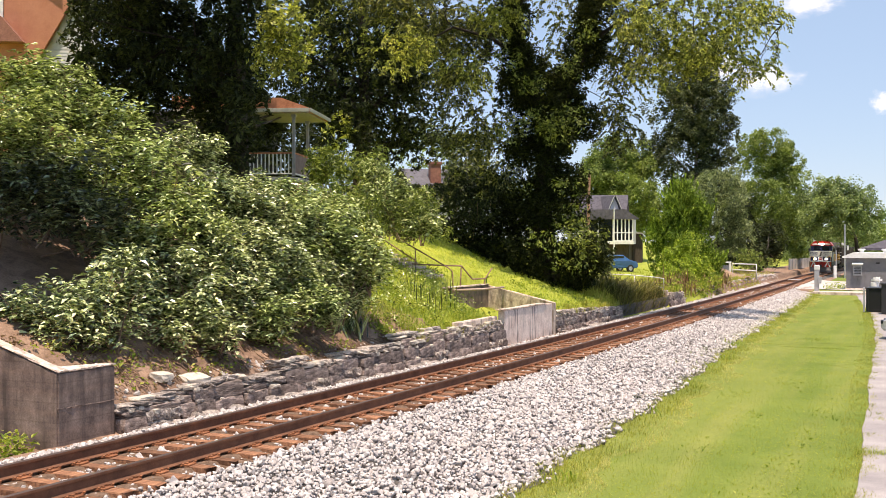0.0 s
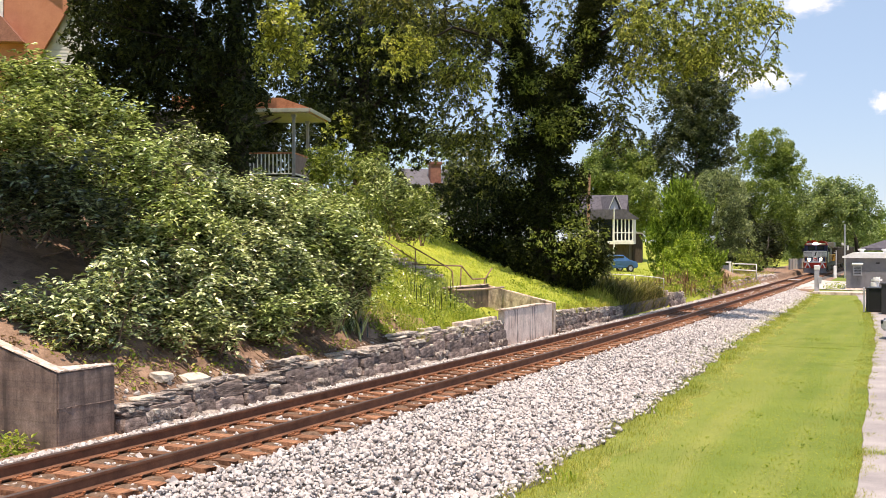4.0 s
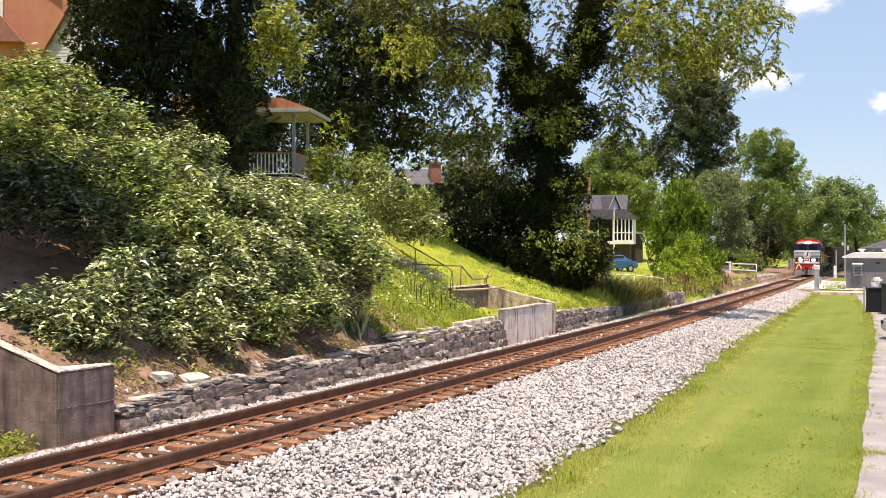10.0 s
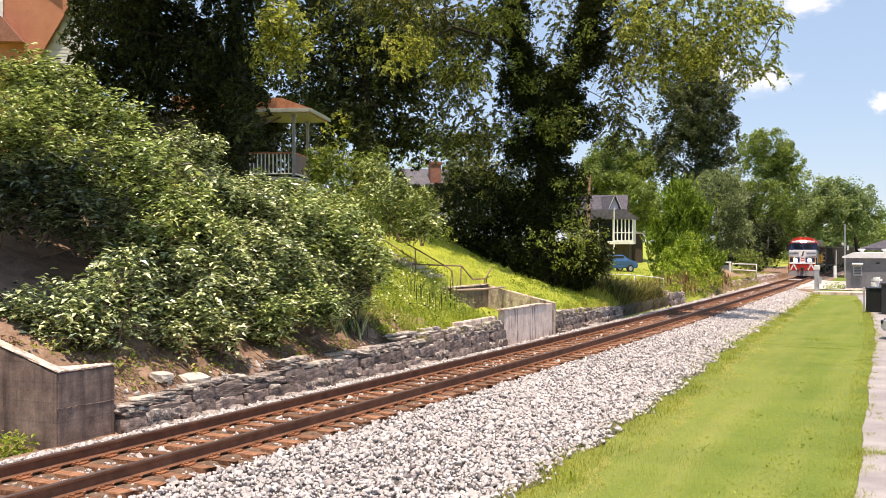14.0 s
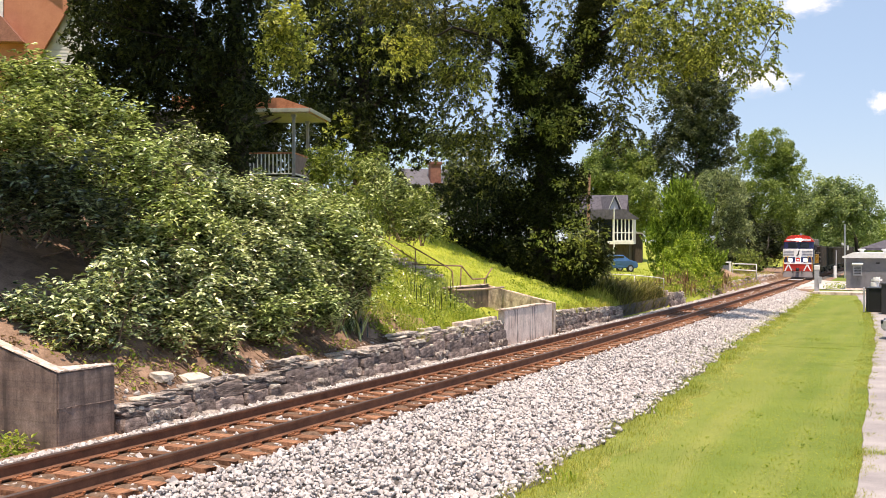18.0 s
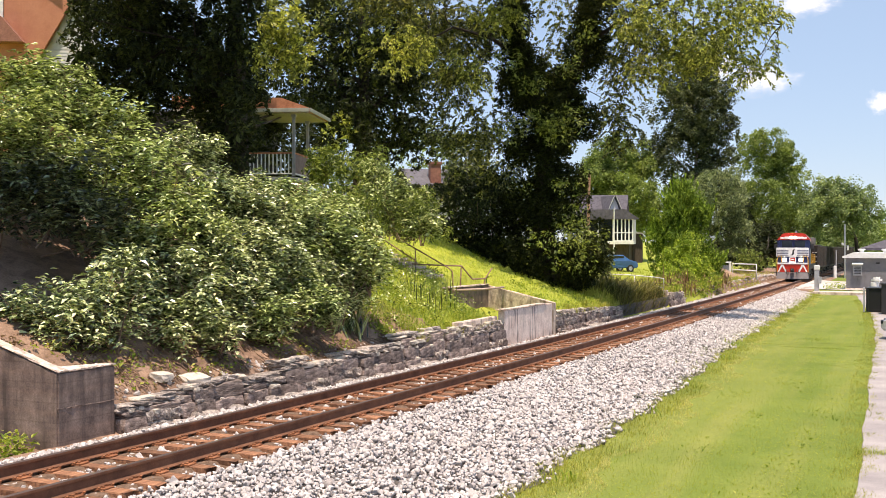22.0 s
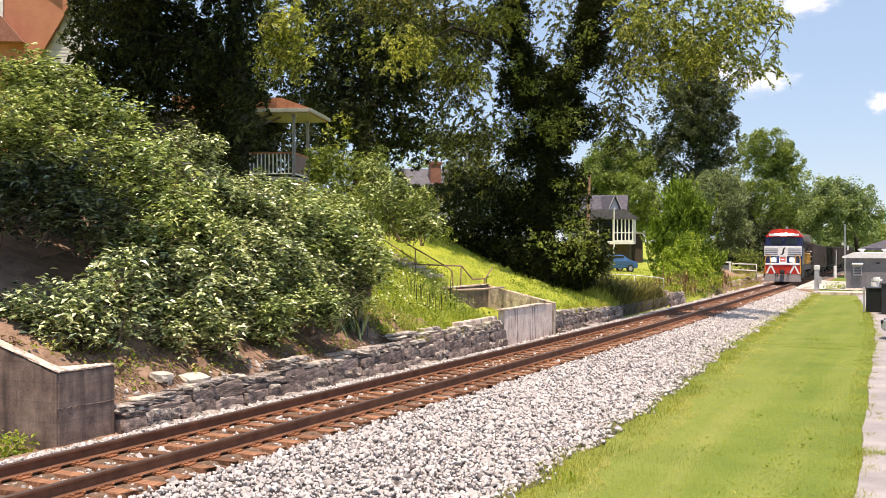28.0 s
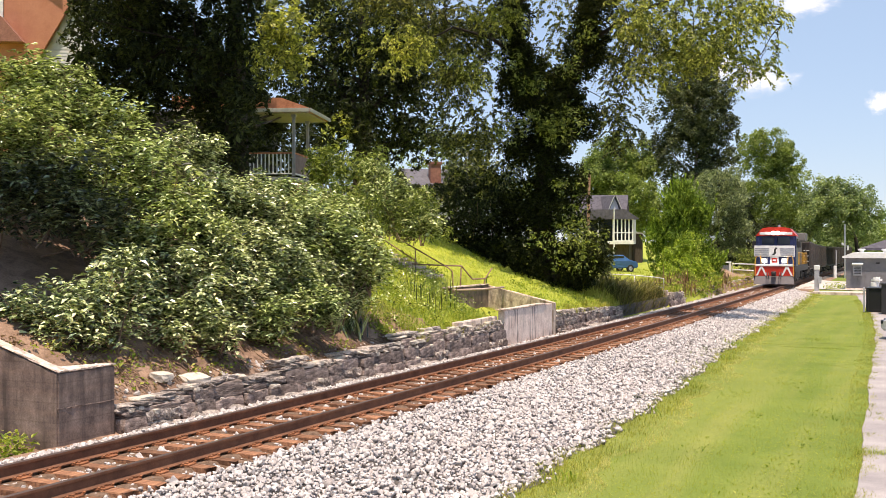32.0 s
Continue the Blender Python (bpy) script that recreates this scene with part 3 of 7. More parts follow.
def build_stones(name, s0, s1, per_m2, size, seed, o_from=-2.6, far=False):
    r = np.random.default_rng(seed)
    area = (s1 - s0) * 7.8
    n = int(area * per_m2)
    s = r.uniform(s0, s1, n)
    e = lawn_edge(s)
    o = o_from + r.uniform(0, 1, n) * (e + 0.15 - o_from)
    # packed low between the ties, hardly any on them, none at the rails
    rail_near = np.abs(np.abs(o) - 0.755) < 0.09
    bay = ((s - 2.0) / 0.58) % 1.0
    crib = (bay > 0.26) & (bay < 0.74)
    inner = np.abs(o) < 1.36
    keep = ~rail_near & (~inner | (r.uniform(size=n) < np.where(crib, np.where(np.abs(o) < 0.7, 0.5, 0.35), 0.03))) & ((o < e - 0.05) | (r.uniform(size=n) < 0.25))
    s, o = s[keep], o[keep]
    stones(name, s, o, bed_z(s, o) + np.where(np.abs(o) < 1.38, -0.012, 0.015) + r.uniform(-0.04, 0.05, len(s)), size, r, "loose white and grey crushed stones beside the rails", "ballast", far)


def rubble(name, s0, s1, n, o0, o1, size, seed, label, dip=0.0):
    r = np.random.default_rng(seed)
    s, o = r.uniform(s0, s1, n), o0 + (o1 - o0) * r.uniform(size=n) ** 1.3
    z = np.where(o > -2.75, bed_z(s, o), ground_z(s, o)) + dip
    stones(name, s, o, z, size, r, label, "stones")


build_stones("ballast_stones", 3.0, 25.0, 265, 0.04, 11)
build_stones("ballast_stones", 25.0, 50.0, 190, 0.046, 12, far=True)
build_stones("ballast_stones", 50.0, 98.0, 95, 0.06, 13, far=True)

# ---- the railway track ----
track = thing("railway_track", pose(0, 0, 0), "single railway track with rusty rails on worn wooden ties", "railway track", kind="structure")
RAIL_OUTLINE = [(-0.076, -0.197), (0.076, -0.197), (0.076, -0.184), (0.014, -0.160), (0.010, -0.05), (0.039, -0.04), (0.039, -0.006), (0.031, 0.0), (-0.031, 0.0), (-0.039, -0.006), (-0.039, -0.04), (-0.010, -0.05), (-0.014, -0.160), (-0.076, -0.184)]


def build_rail(off):
    s = np.concatenate([np.arange(-14, 180, 0.9), np.arange(180, 330, 3.0)])
    k = len(RAIL_OUTLINE)
    v = np.concatenate([at_many(np.full(k, a), off + np.array([p[0] for p in RAIL_OUTLINE]), np.array([p[1] for p in RAIL_OUTLINE])) for a in s])
    f, slot = [], []
    for i in range(len(s) - 1):
        for j in range(k):
            f.append((i * k + j, (i + 1) * k + j, (i + 1) * k + (j + 1) % k, i * k + (j + 1) % k))
            slot.append(1 if j in (6, 7, 8) else 0)
    ob = new("rail", np_mesh("rail", v, np.array(f), [M_RAIL, M_RAIL_TOP], slot))
    ob.parent = track


build_rail(-0.755)
build_rail(0.755)


def chunk(size, seed, jitter=0.08, bevel=0.0):
    """A worn block with uneven corners."""
    q = random.Random(seed)
    bm = one_box(size, (0, 0, 0), bevel)
    for v in bm.verts:
        v.co += Vector((q.uniform(-1, 1) * size[0] * jitter, q.uniform(-1, 1) * size[1] * jitter, q.uniform(-1, 1) * size[2] * jitter))
    me = bpy.data.meshes.new("block")
    bm.to_mesh(me)
    bm.free()
    return me


def piece(name, me, m, parent):
    ob = new(name, me)
    ob.parent = parent
    ob.matrix_basis = m
    return ob


def on_track(s, off, z, turn=0.0):
    p = at(s, off, z)
    return pose(p.x, p.y, p.z, 0, 0, -math.degrees(float(heading(s))) + turn)


def build_ties():
    q = random.Random(5)
    ties = [chunk((2.6, 0.23, 0.18), k, 0.035, 0.012) for k in range(6)]
    for me in ties:
        me.materials.append(M_TIE)
    bm = one_box((0.36, 0.19, 0.022), (0, 0, 0), 0.004)
    for x in (-0.12, 0.12):
        for y in (-0.055, 0.055):
            box(bm, (0.05, 0.028, 0.03), (x * (0.62 if y > 0 else 0.95), y, 0.022))
    plate = bpy.data.meshes.new("tie_plate")
    bm.to_mesh(plate)
    bm.free()
    plate.materials.append(M_PLATE)
    bm = bmesh.new()
    tube(bm, [(-0.11, 0, 0), (-0.06, 0, -0.018), (0.06, 0, -0.018), (0.11, 0, 0.005), (0.115, 0, 0.03)], 0.02, 6)
    anchor = bpy.data.meshes.new("rail_anchor")
    bm.to_mesh(anchor)
    bm.free()
    anchor.materials.append(M_PLATE)
    for i in range(290):
        s = 2.0 + i * 0.58 + q.uniform(-0.03, 0.03)
        piece("tie", ties[i % 6], on_track(s, q.uniform(-0.05, 0.05), -0.312, q.uniform(-1.2, 1.2)), track)
        if s < 75:
            for off in (-0.755, 0.755):
                piece("tie_plate", plate, on_track(s, off, -0.210, q.uniform(-2, 2)), track)
        if s < 40:
            for off in (-0.755, 0.755):
                for d in (-0.145, 0.145):
                    piece("rail_anchor", anchor, on_track(s + d, off, -0.205, q.uniform(-5, 5)), track)


# ---- walls beside the track ----
def wall_block(parent, name, s0, s1, o0, o1, z0, z1, material, label="", z1_far=None, steps=8):
    """A wall along or across the track; its top runs from z1 at o1 to z1_far at o0."""
    bm = bmesh.new()
    far = z1 if z1_far is None else z1_far
    rows = []
    for i in range(steps + 1):
        s = s0 + (s1 - s0) * i / steps
        rows.append([bm.verts.new(at(s, o, z)) for o, z in ((o1, z0), (o1, z1), (o0, far), (o0, z0))])
    for a, b in zip(rows, rows[1:]):
        for j in range(4):
            bm.faces.new((a[j], a[(j + 1) % 4], b[(j + 1) % 4], b[j]))
    bm.faces.new(rows[0][::-1])
    bm.faces.new(rows[-1])
    bmesh.ops.recalc_face_normals(bm, faces=bm.faces[:])
    bmesh.ops.bevel(bm, geom=[e for e in bm.edges if len(e.link_faces) == 2 and e.calc_face_angle(0) > 0.6], offset=0.025, segments=2, affect="EDGES")
    q = random.Random(int(s0 * 10))
    for v in bm.verts:
        v.co += Vector((q.uniform(-1, 1), q.uniform(-1, 1), q.uniform(-1, 1))) * 0.008
    return part(name, bm, material, parent, label)


wing = thing("retaining_wall", pose(0, 0, 0), "stained grey concrete wing wall with a square corner", "wall", kind="structure")


def plan_wall(parent, name, corners, z0, material, bevel=0.03, label="", chips=0.0, thin=0.0):
    """A wall over a plan of (s, off, top) corners; thin: only a layer of that depth below its top."""
    bm = bmesh.new()
    low = [bm.verts.new(at(s, o, z - thin if thin else z0)) for s, o, z in corners]
    top = [bm.verts.new(at(s, o, z)) for s, o, z in corners]
    n = len(corners)
    for i in range(n):
        bm.faces.new((low[i], low[(i + 1) % n], top[(i + 1) % n], top[i]))
    bmesh.ops.triangulate(bm, faces=[bm.faces.new(top)])
    bmesh.ops.triangulate(bm, faces=[bm.faces.new(low[::-1])])
    bmesh.ops.recalc_face_normals(bm, faces=bm.faces[:])
    bmesh.ops.bevel(bm, geom=[e for e in bm.edges if len(e.link_faces) == 2 and e.calc_face_angle(0) > 0.6], offset=bevel, segments=2, affect="EDGES")
    if chips:
        bmesh.ops.subdivide_edges(bm, edges=[e for e in bm.edges if e.calc_length() > 0.4], cuts=24)
        q = random.Random(8)
        for v in bm.verts:
            v.co += Vector((q.uniform(-1, 1), q.uniform(-1, 1), q.uniform(-1.4, 0.6))) * chips
    return part(name, bm, material, parent, label)


plan_wall(wing, "wall_body", [(10.62, -2.78, 0.85), (12.05, -2.78, 0.85), (12.05, -2.98, 0.85), (10.84, -2.98, 0.91), (10.84, -8.0, 2.42), (10.62, -8.0, 2.42)], -0.8, M_CONCRETE)
plan_wall(wing, "coping", [(10.61, -2.77, 0.88), (12.055, -2.77, 0.88), (12.055, -2.985, 0.88), (10.845, -2.985, 0.935), (10.845, -8.0, 2.445), (10.61, -8.0, 2.445)], 0.86, M_CONCRETE_PALE, 0.008, "pale chipped top edge", 0.010, 0.028)
plan_wall(wing, "pour_joint", [(10.612, -2.772, 0.235), (12.056, -2.772, 0.225), (12.056, -2.9, 0.225), (10.7, -2.9, 0.235)], 0.2, M_CONCRETE, 0.004, "rough level joint in the concrete", 0.008, 0.02)

stone_wall = thing("stone_wall", pose(0, 0, 0), "low crumbling dry stone wall of grey limestone", "wall", kind="structure")


def build_stone_wall():
    """Rough courses of flat stones, broken down and bulging."""
    q = random.Random(21)
    meshes = []
    for k in range(16):
        bm = bmesh.new()
        bmesh.ops.create_cube(bm, size=1)
        bmesh.ops.subdivide_edges(bm, edges=bm.edges[:], cuts=1, use_grid_fill=True)
        qq = random.Random(100 + k)
        for v in bm.verts:
            v.co *= 1 - 0.10 * (v.co.length > 0.75) * qq.uniform(0.2, 1.4)
            v.co += Vector((qq.uniform(-1, 1) * 0.06, qq.uniform(-1, 1) * 0.10, qq.uniform(-1, 1) * 0.08))
        me = bpy.data.meshes.new("stone")
        bm.to_mesh(me)
        bm.free()
        me.materials.append(M_WALLSTONE)
        meshes.append(me)
    chips = []
    for me in meshes[:5]:
        chips.append(me.copy())
        chips[-1].materials[0] = M_SLAB

    blocks = []
    for k in range(8):
        bm = bmesh.new()
        bmesh.ops.create_cube(bm, size=1)
        bmesh.ops.subdivide_edges(bm, edges=bm.edges[:], cuts=1, use_grid_fill=True)
        qq = random.Random(140 + k)
        for v in bm.verts:
            v.co *= 1 - 0.05 * (v.co.length > 0.75) * qq.uniform(0.2, 1.6)
            v.co += Vector((qq.uniform(-1, 1) * 0.035, qq.uniform(-1, 1) * 0.03, qq.uniform(-1, 1) * 0.045))
        blocks.append(bpy.data.meshes.new("block"))
        bm.to_mesh(blocks[-1])
        bm.free()
        blocks[-1].materials.append(M_BLOCK)

    def set_stone(kind, meshes, s, w, o, depth, z, h, lean):
        m = on_track(s, o - depth / 2, z + h / 2, 90 + q.uniform(-4, 4)) @ Matrix.Rotation(q.uniform(-0.06, 0.06), 4, "Y") @ Matrix.Rotation(lean, 4, "X") @ Matrix.Diagonal((w, depth, h, 1))
        piece(kind, q.choice(meshes), m, stone_wall)

    def lay(s0, s1, base, top_at, face, fine=1.0):
        """One or two courses of squared blocks, broken rubble and flat slabs above them, chips in the joints."""
        s = s0
        while s < s1:
            w = q.uniform(0.55, 1.15) * fine
            top = top_at(s + w / 2) + q.uniform(-0.06, 0.05)
            z, o = base, face + q.uniform(-0.05, 0.04)
            while z < top - 0.2:
                h = min(q.uniform(0.30, 0.40) * fine, top - 0.1 - z)
                if q.random() < 0.72:
                    set_stone("block", blocks, s + w / 2, w * q.uniform(0.9, 0.98), o, 0.42, z, h * 0.97, q.uniform(-0.05, 0.03))
                else:
                    for i in range(4):
                        for j in range(2):
                            set_stone("stone", meshes, s + w * (i + 0.5) / 4, w * q.uniform(0.22, 0.34), o - q.uniform(0, 0.06), 0.3, z + h * j / 2, h * 0.52, q.uniform(-0.2, 0.0))
                for _ in range(q.choice((0, 1, 1, 2))):
                    c = q.uniform(0.035, 0.09)
                    set_stone("stone", chips if q.random() < 0.6 else meshes, s + q.uniform(0, w), c * 1.8, o + q.uniform(-0.02, 0.05), c * 1.2, z + h - c * 0.4, c, q.uniform(-0.4, 0.2))
                z += h
                o -= q.uniform(0.02, 0.09)
            while z < top:
                h, x = q.uniform(0.06, 0.12), s - q.uniform(0, 0.1)
                while x < s + w:
                    ww = q.uniform(0.14, 0.5)
                    set_stone("stone", chips if q.random() < 0.3 else meshes, x + ww / 2, ww, o + q.uniform(-0.08, 0.05), q.uniform(0.3, 0.42), z, h, q.uniform(-0.16, 0.02))
                    x += ww * 0.97
                z += h
            s += w

    lay(12.09, 14.2, -0.50, lambda s: 0.02 + 0.06 * (s - 12), -2.62)
    lay(14.2, 17.5, -0.50, lambda s: 0.16 + 0.07 * math.sin(s * 2.2), -2.62)
    lay(17.5, 23.5, -0.50, lambda s: 0.24 + 0.05 * math.sin(s * 2.2), -2.62, 0.95)
    lay(23.5, 30.94, -0.50, lambda s: 0.44 + 0.05 * math.sin(s * 3.0), -2.62, 0.9)
    lay(36.57, 46.4, -0.50, lambda s: 0.40 - 0.03 * (s - 36.5), -2.62, 0.85)
    lay(58.25, 62.79, -0.45, lambda s: 0.25, -2.7)
    # fallen stones at the foot
    for _ in range(170):
        s = q.uniform(12.15, 25.43) if q.random() < 0.8 else q.uniform(36.63, 45.73)
        w = q.choice((0.09, 0.13, 0.2, 0.3))
        m = on_track(s, -2.42 + q.uniform(-0.1, 0.35), -0.37, q.uniform(0, 180)) @ Matrix.Rotation(q.uniform(-0.4, 0.4), 4, "X") @ Matrix.Diagonal((w, w * 0.7, w * 0.45, 1))
        piece("stone", q.choice(meshes), m, stone_wall)
    # slabs lying on the bank
    for s, o, w in ((14.72, -3.05, 0.55), (15.06, -3.0, 0.4), (13.97, -3.3, 0.45), (15.76, -2.95, 0.5), (13.15, -2.95, 0.4), (14.18, -2.85, 0.35)):
        pale = q.choice(meshes).copy()
        pale.materials[0] = M_SLAB
        m = on_track(s, o, float(ground_z(s, o)) + 0.07, q.uniform(60, 120)) @ Matrix.Rotation(q.uniform(-0.2, 0.2), 4, "X") @ Matrix.Diagonal((w, w * 0.7, 0.14, 1))
        piece("stone", pale, m, stone_wall)


stair_wall = thing("stair_wall", pose(0, 0, 0), "pale streaked concrete walls round a sunken stair landing", "wall", kind="structure")
wall_block(stair_wall, "wall_front", 31.1, 36.05, -2.968, -2.709, -0.75, 0.771, M_DRIP)
plan_wall(stair_wall, "wall_side", [(36.06, -2.686, 0.79), (36.43, -2.686, 0.79), (37.72, -6.05, 1.41), (37.36, -6.05, 1.41)], -0.75, M_MOTTLED, 0.02)
wall_block(stair_wall, "wall_back", 33.48, 37.33, -6.055, -5.804, -0.2, 1.379, M_CONCRETE)
wall_block(stair_wall, "ledge", 33.34, 37.33, -6.104, -5.754, 1.383, 1.434, M_CONCRETE_PALE)
wall_block(stair_wall, "low_ledge", 27.5, 30.85, -3.10, -2.88, 0.2, 0.60, M_CONCRETE_PALE)
wall_block(stair_wall, "coping", 30.9, 35.4, -2.998, -2.68, 0.775, 0.826, M_CONCRETE_PALE)

# concrete darkened: the shade under the hanging grass is put into the colour
M_LOWWALL = worn("shaded_concrete", (0.07, 0.062, 0.05), (0.20, 0.165, 0.145), 2.2, 25, 0.95, relief=0.8, dist=0.02)
low_wall = thing("low_wall", pose(0, 0, 0), "low dark concrete wall under a grassy verge", "wall", kind="structure")
wall_block(low_wall, "wall_front", 46.54, 58.11, -3.135, -2.827, -0.7, 0.162, M_LOWWALL)

steps = thing("garden_steps", pose(0, 0, 0), "weathered concrete steps climbing the grassy bank", "steps", kind="structure")
for i in range(11):
    o = -6.3 - i * 0.36
    wall_block(steps, "step", 32.53, 34.0, o - 0.4, o, float(ground_z(33, o)) - 0.3, float(ground_z(33, o - 0.2)) + 0.05, M_CONCRETE_PALE, steps=2)


def rail_pipe(name, points, radius, material, label, category="handrail"):
    ob = thing(name, pose(*points[0][0]), label, category)
    for i, pts in enumerate(points):
        bm = bmesh.new()
        tube(bm, [Vector(p) - Vector(points[0][0]) for p in pts], radius, 8)
        part("pipe", bm, material, ob, smooth_faces=True)
    return ob


def gz(s, o, z):
    return at(s, o, float(ground_z(s, o)) + z)


rail_pipe("stair_handrail", [[gz(33.72, -9.02, -0.05), at(33.72, -9.02, 3.72), at(33.16, -7.09, 2.86), at(32.68, -5.5, 2.15), at(32.64, -5.34, 2.02), at(32.66, -5.3, 0.3)],
                             [gz(33.16, -7.09, -0.05), at(33.16, -7.09, 2.86)], [at(33.7, -9.0, 3.36), at(33.16, -7.09, 2.42)]], 0.024, M_RUSTPIPE, "thin rusty pipe handrail up the bank steps")
rail_pipe("bent_railing", [[at(32.3, -6.8, 1.9), at(32.3, -6.8, 2.3), at(33.549, -6.005, 2.226), at(34.886, -5.964, 2.189), at(35.862, -5.923, 1.654), at(37.256, -5.939, 1.637), at(38.173, -6.001, 2.027)],
                           [at(34.762, -5.963, 1.378), at(34.886, -5.964, 2.189)], [at(37.13, -5.937, 1.378), at(37.256, -5.939, 1.637)]], 0.028, M_RUSTPIPE, "bent rusty pipe railing on the landing wall")
rail_pipe("pipe_rail", [[at(57.888, -3.058, 0.087), at(57.888, -3.058, 1.163), at(57.183, -3.42, 1.256), at(55.392, -4.556, 1.421), at(54.329, -5.381, 1.464), at(54.089, -5.483, 0.27)],
                        [at(57.757, -3.089, 0.663), at(55.609, -4.401, 0.896)], [at(55.826, -4.246, 0.178), at(55.826, -4.246, 1.375)]], 0.03, M_WHITE, "white painted pipe railing with a rounded corner")
bm = one_box((0.3, 0.3, 1.2), (0, 0, 0.2), 0.02)
post = part("concrete_post", bm, M_CONCRETE_PALE)
post.matrix_basis = on_track(58.324, -3.061, -0.298)
tagged(post, "short pale concrete post at the wall's end", "post")

# ---- right of the track ----
PAVE_S = np.arange(-14, 84, 0.4)


def pave_edge(s):
    return np.interp(s, [-15.45, 11.09, 15.94, 28.07, 54.99, 84.03], [11.33, 10.03, 9.72, 9.01, 7.89, 6.01]) + 0.03 * np.sin(np.asarray(s) * 0.9) + 0.012 * np.sin(np.asarray(s) * 2.9)


strip("pavement", PAVE_S, [[float(pave_edge(a)), float(pave_edge(a)) + 0.03, 16, 30] for a in PAVE_S],
      [[float(ground_z(a, float(pave_edge(a)))) - 0.06, float(ground_z(a, float(pave_edge(a)))) + 0.035, float(ground_z(a, 16)) + 0.035, float(ground_z(a, 30)) + 0.04] for a in PAVE_S], M_ASPHALT, "sun-bleached cracked asphalt beside the lawn", "pavement")
ROAD_S = np.arange(85.3, 128.0, 1.0)
ROAD_O = [1.5, 3, 6, 12, 40]
strip("road", ROAD_S, [ROAD_O for a in ROAD_S], [[float(ground_z(a, o)) + (0.22 if o < 2 else 0.03) for o in ROAD_O] for a in ROAD_S], M_ROAD, "pale gravel-strewn road up to the level crossing", "road")
strip("crossing_panel", np.arange(109.7, 117.6, 1.0), [[-0.68, 0.68]] * 8, [[-0.07, -0.07]] * 8, M_ASPHALT, "pale planked crossing between the rails", "crossing")
kerb = thing("kerb", pose(0, 0, 0), "pale concrete slab edge by the crossing", "kerb", kind="structure")
wall_block(kerb, "slab", 81.57, 84.08, 3.125, 8.36, -1, -0.304, M_CONCRETE_PALE, steps=3)


def blades(name, pts, height, seed, material, label, category="grass", lean=0.5, width=0.09):
    """Grass blades: a bent strip of three corners each."""
    r = np.random.default_rng(seed)
    n = len(pts)
    a = r.uniform(0, math.tau, n)
    d = np.stack([np.cos(a), np.sin(a), 0 * a], -1)
    h = (height * np.exp(0.3 * r.normal(size=n)))[:, None]
    w = h * width + 0.0015
    side = np.stack([-d[:, 1], d[:, 0], 0 * a], -1)
    up = np.array([0, 0, 1.0])
    mid = pts + up * h * 0.55 + d * h * lean * 0.3
    tip = pts + up * h * r.uniform(0.7, 1, (n, 1)) + d * h * lean
    v = np.stack([pts - side * w, pts + side * w, mid + side * w * 0.7, tip, mid - side * w * 0.7], 1).reshape(-1, 3)
    i = np.arange(n)[:, None] * 5
    f = np.concatenate([i + np.array([[0, 1, 2]]), i + np.array([[0, 2, 4]]), i + np.array([[4, 2, 3]])], 0)
    ob = new(name, np_mesh(name, v, f, [material]))
    return tagged(ob, label, category, kind="stuff")


def scatter(s0, s1, n, o_lo, o_hi, seed, power=1.0):
    r = np.random.default_rng(seed)
    s = s0 + (s1 - s0) * r.uniform(size=n) ** power
    lo, hi = o_lo(s), o_hi(s)
    o = lo + (hi - lo) * r.uniform(size=n)
    return s, o


